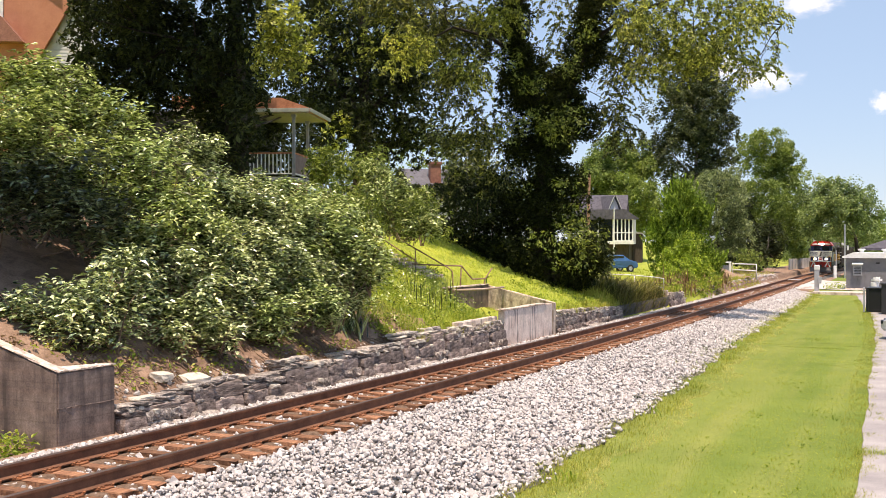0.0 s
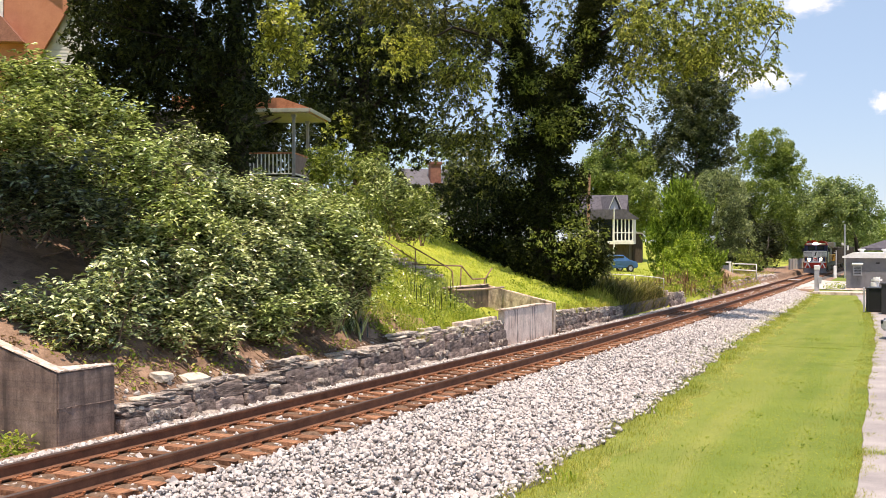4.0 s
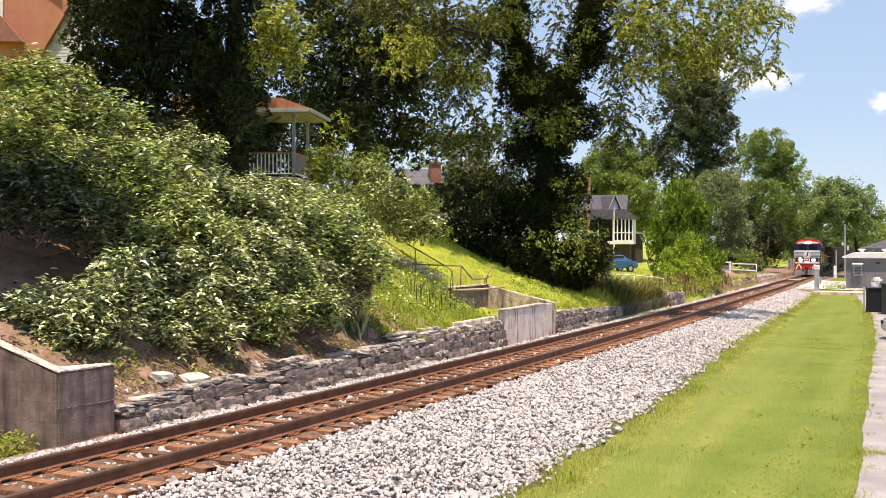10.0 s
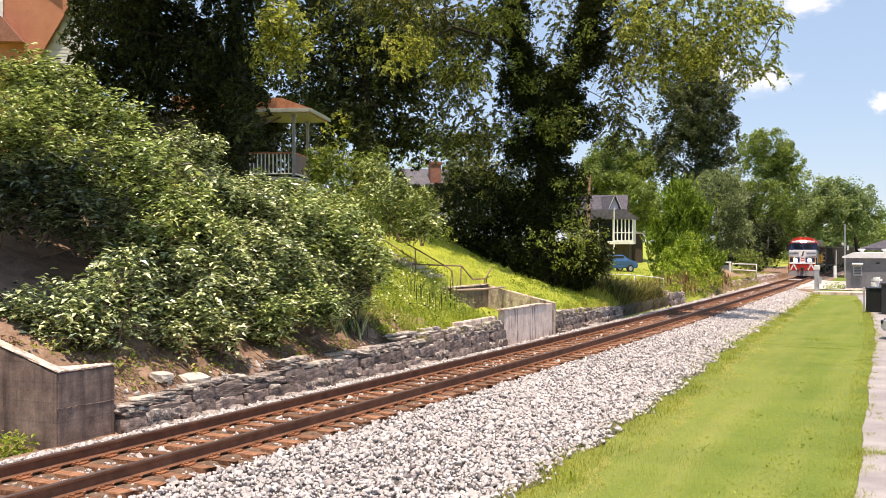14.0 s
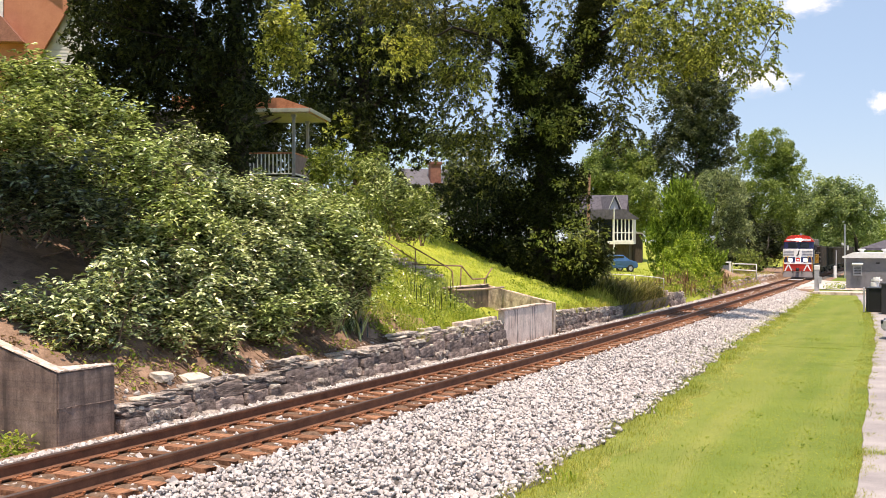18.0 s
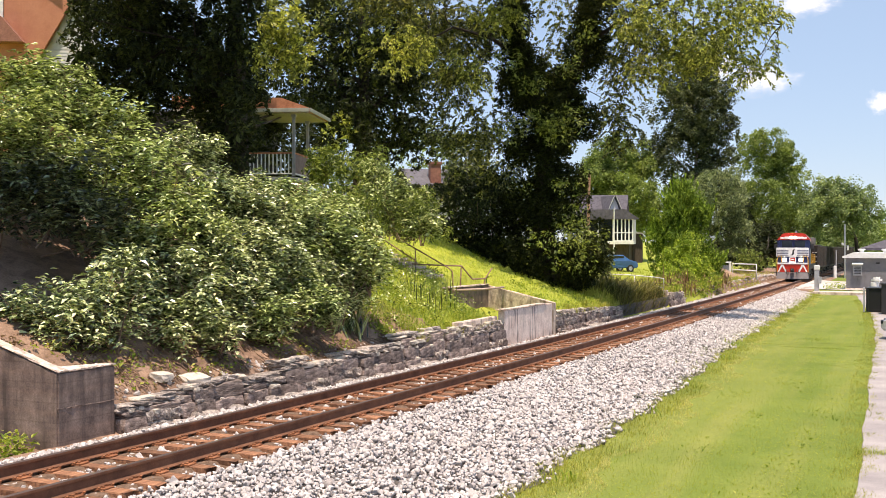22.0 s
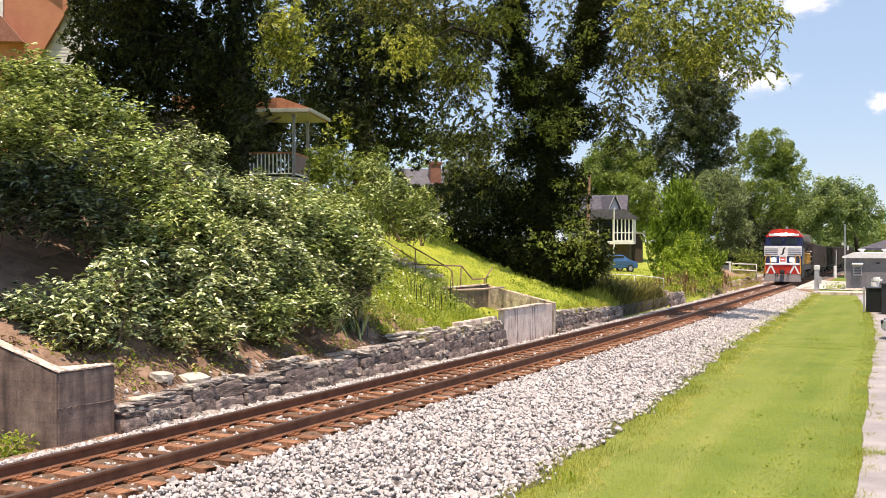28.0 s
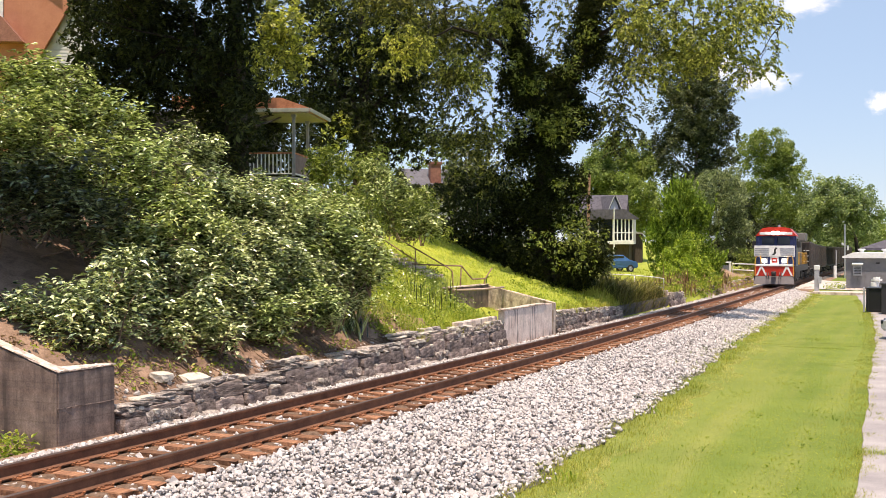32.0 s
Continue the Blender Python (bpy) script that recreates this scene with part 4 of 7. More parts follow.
def lawn():
    s, o = scatter(2, 83.88, 58000, lambda s: lawn_edge(s) - 0.1, lambda s: pave_edge(s) + 0.05, 41, 2.2)
    p = at_many(s, o, ground_z(s, o))
    blades("lawn_grass", p, 0.034, 42, L_GRASS, "short mown yellow-green lawn grass", lean=1.0, width=0.06)
    s, o = scatter(4, 84, 42000, lambda s: lawn_edge(s) - 0.25, lambda s: lawn_edge(s) + 0.65, 43, 1.4)
    thick = np.sin(s * 1.9) + np.sin(s * 0.7 + o) + np.random.default_rng(44).normal(size=len(s)) > -0.9
    blades("verge_grass", at_many(s, o, ground_z(s, o))[thick], 0.085, 44, L_VERGE, "olive seeding grass along the stones' edge", lean=0.7, width=0.02)
    s, o = scatter(4, 84, 16000, lambda s: lawn_edge(s) + 0.62, lambda s: lawn_edge(s) + 1.0 + 0.2 * np.sin(s * 0.8), 49, 1.5)
    blades("dry_grass", at_many(s, o, ground_z(s, o)), 0.05, 40, L_STRAW, "bleached dry grass in a line along the lawn", lean=0.9, width=0.03)
    s, o = scatter(6, 40, 1500, lambda s: lawn_edge(s) - 0.1, lambda s: lawn_edge(s) + 0.5, 39, 1.6)
    patch = np.sin(s * 1.1) + np.sin(s * 2.7) > 0.9
    blades("lime_weeds", at_many(s, o, ground_z(s, o))[patch], 0.13, 38, L_WEED, "bright lime weeds among the verge grass", "weeds", lean=0.6, width=0.08)
    s, o = scatter(4, 74.09, 14000, lambda s: pave_edge(s) - 0.4, lambda s: pave_edge(s) + 0.1 + 0.1 * np.sin(s * 5), 45, 1.3)
    blades("verge_grass", at_many(s, o, ground_z(s, o)), 0.045, 46, L_VERGE, "ragged grass along the asphalt's edge", lean=0.8, width=0.03)
    r = np.random.default_rng(61)
    hs = np.repeat(8 + 50 * r.uniform(size=110) ** 1.4, 60)
    ho = np.repeat(r.uniform(-0.1, 0.3, 110) * r.uniform(size=110), 60)
    s = hs + 0.16 * r.normal(size=len(hs))
    o = pave_edge(s) + ho + 0.09 * r.normal(size=len(hs))
    blades("edge_tufts", at_many(s, o, ground_z(s, o) + 0.03), 0.04, 62, L_VERGE, "dead grass tufts creeping over the asphalt's edge", lean=1.0, width=0.04)
    r = np.random.default_rng(47)
    s = 16.34 + r.normal(size=1500) * 0.09
    o = pave_edge(s) + r.uniform(-0.1, 3.5, 1500)
    blades("seam_grass", at_many(s, o, ground_z(s, o) + 0.03), 0.07, 48, L_WEED, "grass growing in a seam of the asphalt", lean=0.6, width=0.03)

    r = np.random.default_rng(35)
    hs = 7 + 45 * r.uniform(size=60) ** 1.6
    ho = lawn_edge(hs) + 1.0 + (pave_edge(hs) - lawn_edge(hs) - 1.2) * r.uniform(size=60) ** 0.6
    s, o = np.repeat(hs, 50) + 0.5 * r.normal(size=60 * 50), np.repeat(ho, 50) + 0.22 * r.normal(size=60 * 50)
    p = at_many(s, o, ground_z(s, o) + 0.035 * r.uniform(size=len(s)))
    v, f = leaves(p, unit(r.normal(size=p.shape)), 0.045, 36, up=1.2, slim=0.55)
    tagged(new("lawn_weeds", np_mesh("lawn_weeds", v, f, [L_WEED])), "small lime-green weeds scattered in the mown lawn", "weeds", kind="stuff")
    s, o = 20.9 + 0.10 * r.normal(size=90), 4.6 + 0.10 * r.normal(size=90)
    blades("weed_tuft", at_many(s, o, bed_z(s, o)), 0.09, 34, L_DARK, "dark withered weed tuft on the white stones", "weeds", lean=1.1, width=0.06)


def hillside_grass():
    r = np.random.default_rng(50)
    s, o = scatter(25.22, 55.5, 48000, lambda s: -10.5 + 0 * s, lambda s: -2.95 + 0 * s, 51)
    keep = ~((s > 31.07) & (s < 36.54) & (o > -6.1)) & ~((s > 32.53) & (s < 34.0) & (o < -6.1) & (r.uniform(size=len(s)) < 0.3))
    s, o = s[keep], o[keep]
    blades("bank_grass", at_many(s, o, ground_z(s, o)), 0.10, 52, L_LIME, "bright green grass on the sunlit bank", lean=0.5, width=0.035)
    s, o = scatter(24.03, 30.82, 11000, lambda s: -7.5 + 0 * s, lambda s: -2.95 + 0 * s, 53)
    blades("tall_grass", at_many(s, o, ground_z(s, o)), 0.2, 54, L_WEED, "tall uncut yellow-green grass above the stone wall", lean=0.5, width=0.022)
    s, o = scatter(44.38, 73.09, 14000, lambda s: -7 + 0 * s, lambda s: -2.95 + 0 * s, 55)
    blades("tall_grass", at_many(s, o, ground_z(s, o)), 0.35, 56, L_VERGE, "tall dry grass and weeds along the wall", lean=0.35, width=0.035)
    for s0, s1, n, seed in ((36.6, 46.4, 4200, 71), (24.0, 31.0, 2200, 72)):
        s, o = scatter(s0, s1, n, lambda s: -3.25 + 0 * s, lambda s: -2.72 + 0 * s, seed)
        clump = np.sin(s * 2.6) + np.sin(s * 5.3 + 1) + 0.6 * r.normal(size=len(s)) > 0.2
        blades("wall_weeds", at_many(s, o, np.maximum(ground_z(s, o), 0.28) - 0.06)[clump], 0.2, seed + 2, L_VERGE, "ragged grass hanging over the stone wall", lean=0.9, width=0.02)
    s, o = scatter(55.5, 97.34, 14000, lambda s: -26 + 0 * s, lambda s: -5 + 0 * s, 57)
    blades("yard_grass", at_many(s, o, ground_z(s, o)), 0.14, 58, L_GRASS, "mown grass round the houses", lean=0.5, width=0.1)


def weeds(name, s0, s1, n, o_lo, o_hi, size, seed, leaf, label, high=0.25):
    """Low broad-leaved weeds in uneven patches."""
    r = np.random.default_rng(seed)
    s, o = scatter(s0, s1, n, lambda s: o_lo + 0 * s, lambda s: o_hi + 0 * s, seed)
    keep = (np.sin(s * 2.3 + o * 1.1) + np.sin(o * 3.1 - s * 1.3) + r.normal(size=n) * 0.7) > 0
    keep &= ~((s > 31.6) & (s < 36.54) & (o > -6.1))
    s, o = s[keep], o[keep]
    p = at_many(s, o, ground_z(s, o) + high * r.uniform(size=len(s)) ** 1.5)
    v, f = leaves(p, unit(r.normal(size=p.shape)), size, seed, up=1.0, slim=0.5)
    tagged(new(name, np_mesh(name, v, f, [leaf])), label, "leaf litter" if "dry_leaves" in name else "weeds", kind="stuff")


def bank_litter():
    """Dry roots and twigs on the bare bank."""
    r = np.random.default_rng(77)
    bm = bmesh.new()
    for k in range(420):
        s, o = r.uniform(15.71, 24.03) if k % 3 else r.uniform(12.27, 15.71), -3.02 - 1.1 * r.uniform() ** 1.4
        n = 4
        L = r.uniform(0.2, 0.7)
        a = r.uniform(-0.5, 0.5)
        pts = []
        for i in range(n):
            oo, ss = o - L * i / n * math.cos(a), s + L * i / n * math.sin(a) + r.normal() * 0.02
            pts.append(gz(ss, min(oo, -2.98), 0.015 + 0.05 * r.uniform()))
        tube(bm, pts, [0.012, 0.011, 0.008, 0.005], 4)
    me = bpy.data.meshes.new("dry_twigs")
    bm.to_mesh(me)
    bm.free()
    me.materials.append(M_STEM)
    tagged(new("dry_twigs", me), "dry roots and twigs on the bare earth bank", "twigs", kind="stuff")


lawn()
hillside_grass()
weeds("low_weeds", 23.67, 30.94, 9000, -7.5, -2.95, 0.10, 61, L_WEED, "low leafy weeds above the stone wall", 0.3)
weeds("low_weeds", 36.5, 55.5, 7000, -5.5, -2.95, 0.10, 62, L_WEED, "low leafy weeds on the sunlit bank", 0.18)
weeds("low_weeds", 10.85, 15.12, 800, -4.6, -3.1, 0.09, 63, L_WEED, "straggling weeds behind the wing wall", 0.22)
weeds("low_weeds", 8.71, 10.43, 1500, -4.6, -3.0, 0.10, 64, L_WEED, "bright weeds at the foot of the wing wall", 0.35)
weeds("low_weeds", 74.0, 104.0, 3200, -3.7, -2.7, 0.15, 59, L_VERGE, "dry weeds hanging over the cut bank", 0.3)
weeds("low_weeds", 81.6, 131.75, 3500, -8.0, -3.2, 0.16, 67, L_VERGE, "dry weeds on the cut bank", 0.35)
weeds("low_weeds", 64.27, 81.6, 3500, -5.5, -2.9, 0.16, 65, L_VERGE, "dry weeds along the earth bank", 0.5)
weeds("low_weeds", 85.71, 91.3, 700, 3.6, 5.2, 0.14, 66, L_WEED, "tuft of weeds beside the shed", 0.45)
r = np.random.default_rng(81)
s, o = 27.86 + 2.0 * r.uniform(size=44), -3.8 - 1.5 * r.uniform(size=44)
blades("weed_stalks", at_many(s, o, ground_z(s, o)), 1.05, 82, L_VINE, "tall dark weed stalks standing on the bank", "weeds", lean=0.12, width=0.012)
s, o = 22.4 + 0.35 * r.normal(size=130), -4.0 + 0.22 * r.normal(size=130)
blades("strap_plant", at_many(s, o, ground_z(s, o)), 0.75, 83, L_SHRUB, "clump of long arching strap leaves on the bank", "plant", lean=0.95, width=0.035)
s, o = 25.0 + 5.5 * r.uniform(size=420), -5.6 - 0.35 * r.normal(size=420)
o = o - 0.36 * (s - 25.0)
blades("tall_weeds", at_many(s, o, ground_z(s, o)), 0.85, 84, L_WEED, "tall green weeds beside the shrubs", "weeds", lean=0.25, width=0.03)
weeds("tall_weeds", 24.2, 30.9, 5200, -7.6, -3.3, 0.085, 58, L_SHRUB_SUN, "tall leafy weeds above the stone wall", 0.75)
bank_litter()
rail_pipe("fallen_pipe", [[at(33.2, -5.6, 1.33), at(35.2, -5.2, 1.3), at(36.9, -5.0, 1.32)]], 0.04, worn("faded_pipe", (0.42, 0.29, 0.24), (0.6, 0.45, 0.38), 6, 40, 0.8), "faded pinkish pipe lying along the landing wall", "pipe")
s, o = scatter(62, 84, 2600, lambda s: -4.8 + 0 * s, lambda s: -2.95 + 0 * s, 94)
blades("dry_stalks", at_many(s, o, ground_z(s, o)), 0.75, 95, L_DRY, "dry brown weed stalks along the track bank", "weeds", lean=0.25, width=0.02)
s, o = scatter(47, 57, 9000, lambda s: -4.6 + 0 * s, lambda s: -2.85 + 0 * s, 96)
blades("brush_stalks", at_many(s, o, ground_z(s, o)), 0.55, 97, L_BRUSH, "dark brush hanging over the low wall", "weeds", lean=0.9, width=0.03)
s, o = scatter(48, 58, 1500, lambda s: -4.2 + 0 * s, lambda s: -2.9 + 0 * s, 98)
blades("dry_stalks", at_many(s, o, ground_z(s, o)), 0.4, 99, L_DRY, "dry brown grass over the low wall", "weeds", lean=0.35, width=0.02)
bm = bmesh.new()
bmesh.ops.create_grid(bm, x_segments=28, y_segments=28, size=2.6)
q = random.Random(17)
for v in bm.verts:
    d = math.hypot(v.co.x / 1.25, v.co.y)
    v.co.z = 0.8 * math.exp(-(d / 1.15) ** 2) + q.uniform(-0.05, 0.05) - 0.12
mound = part("earth_mound", bm, worn("clay", (0.20, 0.12, 0.075), (0.42, 0.29, 0.19), 1.5, 20, 0.95, relief=0.8, dist=0.03), smooth_faces=True)
mound.matrix_basis = on_track(95, -5.6, float(ground_z(95, -5.6)) + 0.1)
tagged(mound, "bare orange-brown earth mound beside the track", "earth", kind="stuff")
weeds("low_weeds", 31.4, 34.4, 2600, -10.2, -6.1, 0.11, 60, L_WEED, "leafy weeds growing over the garden steps", 0.28)
weeds("dry_leaves", 11.2, 25.5, 9000, -5.2, -2.95, 0.07, 68, L_DRY, "fallen brown leaves on the bare earth bank", 0.03)
weeds("low_weeds", 15.0, 26.5, 1000, -3.9, -3.1, 0.09, 69, L_WEED, "straggling weeds at the shrubs' foot", 0.22)
rubble("bank_stones", 12.15, 24.62, 170, -2.95, -3.5, 0.045, 91, "loose pale stones on the earth bank")
rubble("bank_stones", 12.15, 30.58, 300, -2.3, -2.6, 0.07, 92, "broken pale stones at the wall's foot")
rubble("bank_stones", 61.32, 131.75, 900, -2.7, -5.0, 0.09, 93, "pale stones strewn on the cut bank")


def exposed_roots():
    """Thin bare roots washed out of the cut bank."""
    q = random.Random(77)
    ob = thing("roots", pose(0, 0, 0), "thin bare roots hanging from the eroded earth bank", "roots")
    for _ in range(34):
        s, o, k = q.uniform(15.5, 24.5), q.uniform(-4.3, -3.5), q.uniform(-0.35, 0.35)
        pts = []
        for j in range(6):
            a, b = s + k * j * 0.5 + q.uniform(-0.05, 0.05), o + j * q.uniform(0.1, 0.16)
            pts.append(at(a, min(b, -2.98), float(ground_z(a, min(b, -2.98))) + 0.015 + q.uniform(0, 0.03)))
        bm = bmesh.new()
        tube(bm, pts, [0.014, 0.013, 0.011, 0.009, 0.006, 0.003], 5)
        part("root", bm, M_STEM, ob, smooth_faces=True)


exposed_roots()

# ---- shrubs and trees ----
plant("shrub", (-7.4, 22.45, 0.7), [(-8.35, 22.15, 1.62, 0.96, 0.82, 0.68, 1810), (-7.17, 22.15, 1.56, 1.07, 1.02, 0.96, 2815), (-6.69, 23.06, 2.26, 0.88, 0.88, 0.88, 2119)],
      L_SHRUB, 0.15, "broad-leaved green wild shrub on the steep bank", "shrub", group="bank shrubs", stems=6, seed=1, clumps=60, ragged=0.38, gaps=0.85, up=2.0, wild=0.34, out_w=0.5, slim=0.46, spread=1.7, each=8, tilt=0.25, fill=0.4)
plant("shrub", (-5.53, 24.93, 0.74), [(-6.27, 25.37, 1.92, 1.29, 1.2, 1.1, 3897), (-5.48, 24.73, 1.38, 0.76, 0.73, 0.69, 1431), (-4.83, 24.34, 1.1, 0.62, 0.53, 0.43, 750), (-5.85, 23.7, 1.03, 0.54, 0.47, 0.39, 584), (-5.2, 26.53, 2.14, 1.22, 1.14, 1.06, 3515)],
      L_SHRUB, 0.15, "broad-leaved green wild shrub on the steep bank", "shrub", group="bank shrubs", stems=6, seed=2, clumps=60, ragged=0.38, gaps=0.85, up=2.0, wild=0.34, out_w=0.5, slim=0.46, spread=1.7, each=8, tilt=0.25, fill=0.4)
plant("shrub", (-3.64, 29.39, 0.67), [(-4.54, 28.34, 2.14, 1.37, 1.27, 1.16, 7248), (-3.69, 29.62, 1.95, 1.28, 1.17, 1.06, 6210), (-2.79, 30.53, 1.99, 0.93, 0.93, 0.93, 3964), (-4.11, 28.34, 1.27, 0.87, 0.71, 0.55, 2239), (-3.06, 30.3, 1.4, 0.75, 0.6, 0.42, 1500)],
      L_SHRUB, 0.132, "broad-leaved green wild shrub on the steep bank", "shrub", group="bank shrubs", stems=6, seed=3, clumps=60, ragged=0.38, gaps=0.85, up=2.0, wild=0.34, out_w=0.5, slim=0.46, spread=1.7, each=8, tilt=0.25, fill=0.4)
plant("shrub", (-2.64, 30.35, 1.71), [(-2.56, 30.65, 2.84, 1.02, 1.06, 1.09, 5058), (-3.46, 30.27, 3.23, 1.31, 1.2, 1.08, 6483), (-1.91, 30.14, 2.46, 0.54, 0.69, 0.85, 1281)],
      L_SHRUB_SUN, 0.132, "broad-leaved green wild shrub on the steep bank", "shrub", group="bank shrubs", stems=6, seed=4, clumps=60, ragged=0.38, gaps=0.85, up=2.0, wild=0.34, out_w=0.5, slim=0.46, spread=1.7, each=8, tilt=0.25, fill=0.4)
# shrub in the hollow; its leaf colour carries the shade
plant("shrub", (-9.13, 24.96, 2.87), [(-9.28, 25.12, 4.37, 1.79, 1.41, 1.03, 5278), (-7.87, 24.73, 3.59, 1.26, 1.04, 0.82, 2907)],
      L_SHRUB_SHADED, 0.155, "broad-leaved green wild shrub on the steep bank", "shrub", group="bank shrubs", stems=6, seed=5, clumps=60, ragged=0.38, gaps=0.85, up=2.0, wild=0.34, out_w=0.5, slim=0.46, spread=1.7, each=8, tilt=0.25, fill=0.4)
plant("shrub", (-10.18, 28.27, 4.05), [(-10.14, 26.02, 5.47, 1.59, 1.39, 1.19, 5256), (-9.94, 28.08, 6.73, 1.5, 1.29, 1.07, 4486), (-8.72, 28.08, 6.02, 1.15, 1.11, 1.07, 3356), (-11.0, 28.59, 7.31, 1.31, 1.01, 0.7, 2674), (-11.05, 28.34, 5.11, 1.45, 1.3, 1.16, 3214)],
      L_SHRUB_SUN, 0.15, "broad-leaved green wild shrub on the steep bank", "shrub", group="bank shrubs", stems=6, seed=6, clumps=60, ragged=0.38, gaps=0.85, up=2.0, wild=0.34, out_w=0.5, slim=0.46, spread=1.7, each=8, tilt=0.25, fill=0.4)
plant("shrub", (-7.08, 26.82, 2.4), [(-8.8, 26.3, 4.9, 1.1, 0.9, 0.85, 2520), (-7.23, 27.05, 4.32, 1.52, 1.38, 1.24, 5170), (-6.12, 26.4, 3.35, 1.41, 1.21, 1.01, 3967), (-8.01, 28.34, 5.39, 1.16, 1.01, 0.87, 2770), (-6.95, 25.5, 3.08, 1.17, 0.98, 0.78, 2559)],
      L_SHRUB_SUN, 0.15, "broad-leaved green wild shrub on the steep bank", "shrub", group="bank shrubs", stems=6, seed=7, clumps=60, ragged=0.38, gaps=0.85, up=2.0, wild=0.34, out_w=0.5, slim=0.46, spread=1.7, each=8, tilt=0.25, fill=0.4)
plant("shrub", (-5.59, 29.05, 2.19), [(-5.7, 29.11, 4.05, 1.41, 1.26, 1.11, 7201), (-4.55, 29.37, 3.6, 1.35, 1.2, 1.05, 6489), (-6.92, 29.88, 5.44, 1.14, 0.91, 0.69, 3719), (-5.17, 27.82, 2.94, 1.28, 1.06, 0.85, 5077)],
      L_SHRUB, 0.132, "broad-leaved green wild shrub on the steep bank", "shrub", group="bank shrubs", stems=6, seed=8, clumps=60, ragged=0.38, gaps=0.85, up=2.0, wild=0.34, out_w=0.5, slim=0.46, spread=1.7, each=8, tilt=0.25, fill=0.4)
plant("shrub", (-4.29, 31.94, 2.12), [(-5.53, 32.46, 4.43, 1.24, 0.97, 0.7, 4147), (-4.17, 32.2, 3.93, 1.15, 0.97, 0.79, 4216), (-3.29, 33.23, 3.96, 1.02, 0.92, 0.81, 3790), (-4.18, 29.88, 2.93, 1.22, 1.07, 0.91, 5135)],
      L_SHRUB_SUN, 0.132, "broad-leaved green wild shrub on the steep bank", "shrub", group="bank shrubs", stems=6, seed=9, clumps=60, ragged=0.38, gaps=0.85, up=2.0, wild=0.34, out_w=0.5, slim=0.46, spread=1.7, each=8, tilt=0.25, fill=0.4)
plant("shrub", (-3.71, 27.11, 0.81), [(-3.32, 27.82, 1.52, 0.99, 0.82, 0.64, 2976), (-4.1, 26.4, 1.22, 0.81, 0.66, 0.51, 1944)],
      L_SHRUB_SUN, 0.132, "broad-leaved green wild shrub on the steep bank", "shrub", group="bank shrubs", stems=6, seed=12, clumps=60, ragged=0.38, gaps=0.85, up=2.0, wild=0.34, out_w=0.5, slim=0.46, spread=1.7, each=8, tilt=0.25, fill=0.4)
plant("shrub", (-3.62, 40.82, 4.59), [(-3.55, 39.94, 5.51, 1.12, 1.07, 1.02, 2204), (-4.71, 41.26, 6.01, 0.63, 0.63, 0.63, 768), (-2.61, 41.26, 5.8, 0.74, 0.74, 0.74, 1046)],
      L_GREEN, 0.138, "sunlit yellow-green shrub below the porch", "shrub", stems=5, seed=10)
plant("shrub", (-1.77, 39.08, 3.06), [(-1.88, 39.29, 4.27, 1.1, 1.0, 0.9, 1633), (-0.7, 40.59, 4.0, 0.93, 0.98, 1.04, 1578), (-2.74, 37.35, 4.02, 0.76, 0.76, 0.76, 948)],
      L_GREEN, 0.15, "long-leaved green shrub at the head of the bank", "shrub", stems=5, seed=11, slim=0.25)
# crown shade and sunlit fringe set by leaf colour; unseen top lobes add shade
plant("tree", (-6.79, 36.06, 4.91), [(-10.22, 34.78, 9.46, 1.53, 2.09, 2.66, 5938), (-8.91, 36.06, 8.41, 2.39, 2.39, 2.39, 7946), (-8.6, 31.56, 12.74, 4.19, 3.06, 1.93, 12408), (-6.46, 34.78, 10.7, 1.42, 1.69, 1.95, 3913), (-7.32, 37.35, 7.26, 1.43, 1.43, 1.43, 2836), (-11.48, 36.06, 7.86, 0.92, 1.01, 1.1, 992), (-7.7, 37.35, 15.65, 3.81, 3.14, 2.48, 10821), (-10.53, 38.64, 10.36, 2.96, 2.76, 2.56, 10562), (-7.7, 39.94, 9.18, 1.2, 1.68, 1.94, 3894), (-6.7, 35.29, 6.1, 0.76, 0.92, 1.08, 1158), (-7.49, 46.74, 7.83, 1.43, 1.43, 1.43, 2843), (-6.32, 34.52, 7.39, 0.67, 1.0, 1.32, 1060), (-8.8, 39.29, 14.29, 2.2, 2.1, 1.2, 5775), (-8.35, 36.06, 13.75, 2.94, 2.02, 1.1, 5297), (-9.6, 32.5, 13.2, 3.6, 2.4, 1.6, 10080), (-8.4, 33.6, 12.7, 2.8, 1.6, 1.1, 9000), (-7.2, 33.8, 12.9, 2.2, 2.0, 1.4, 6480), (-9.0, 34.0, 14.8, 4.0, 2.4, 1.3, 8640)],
      L_DARK, 0.184, "large dark shady tree with drooping leafy boughs", "tree", trunk=(0.38, [(0.0, 0.0, 0.0), (0.1, 0.0, 3.0), (0.0, 0.1, 6.0), (-0.3, 0.2, 9.0)]), more=[([(-4.75, 32.2, 9.32, 0.66, 0.99, 1.31, 2600), (-4.34, 32.84, 8.44, 0.42, 0.63, 0.84, 1000), (-5.36, 33.49, 8.54, 0.6, 0.73, 0.85, 700)], L_BOUGH_SUNLIT, {"size": 0.12, "slim": 0.55})], seed=20, gaps=0.2)
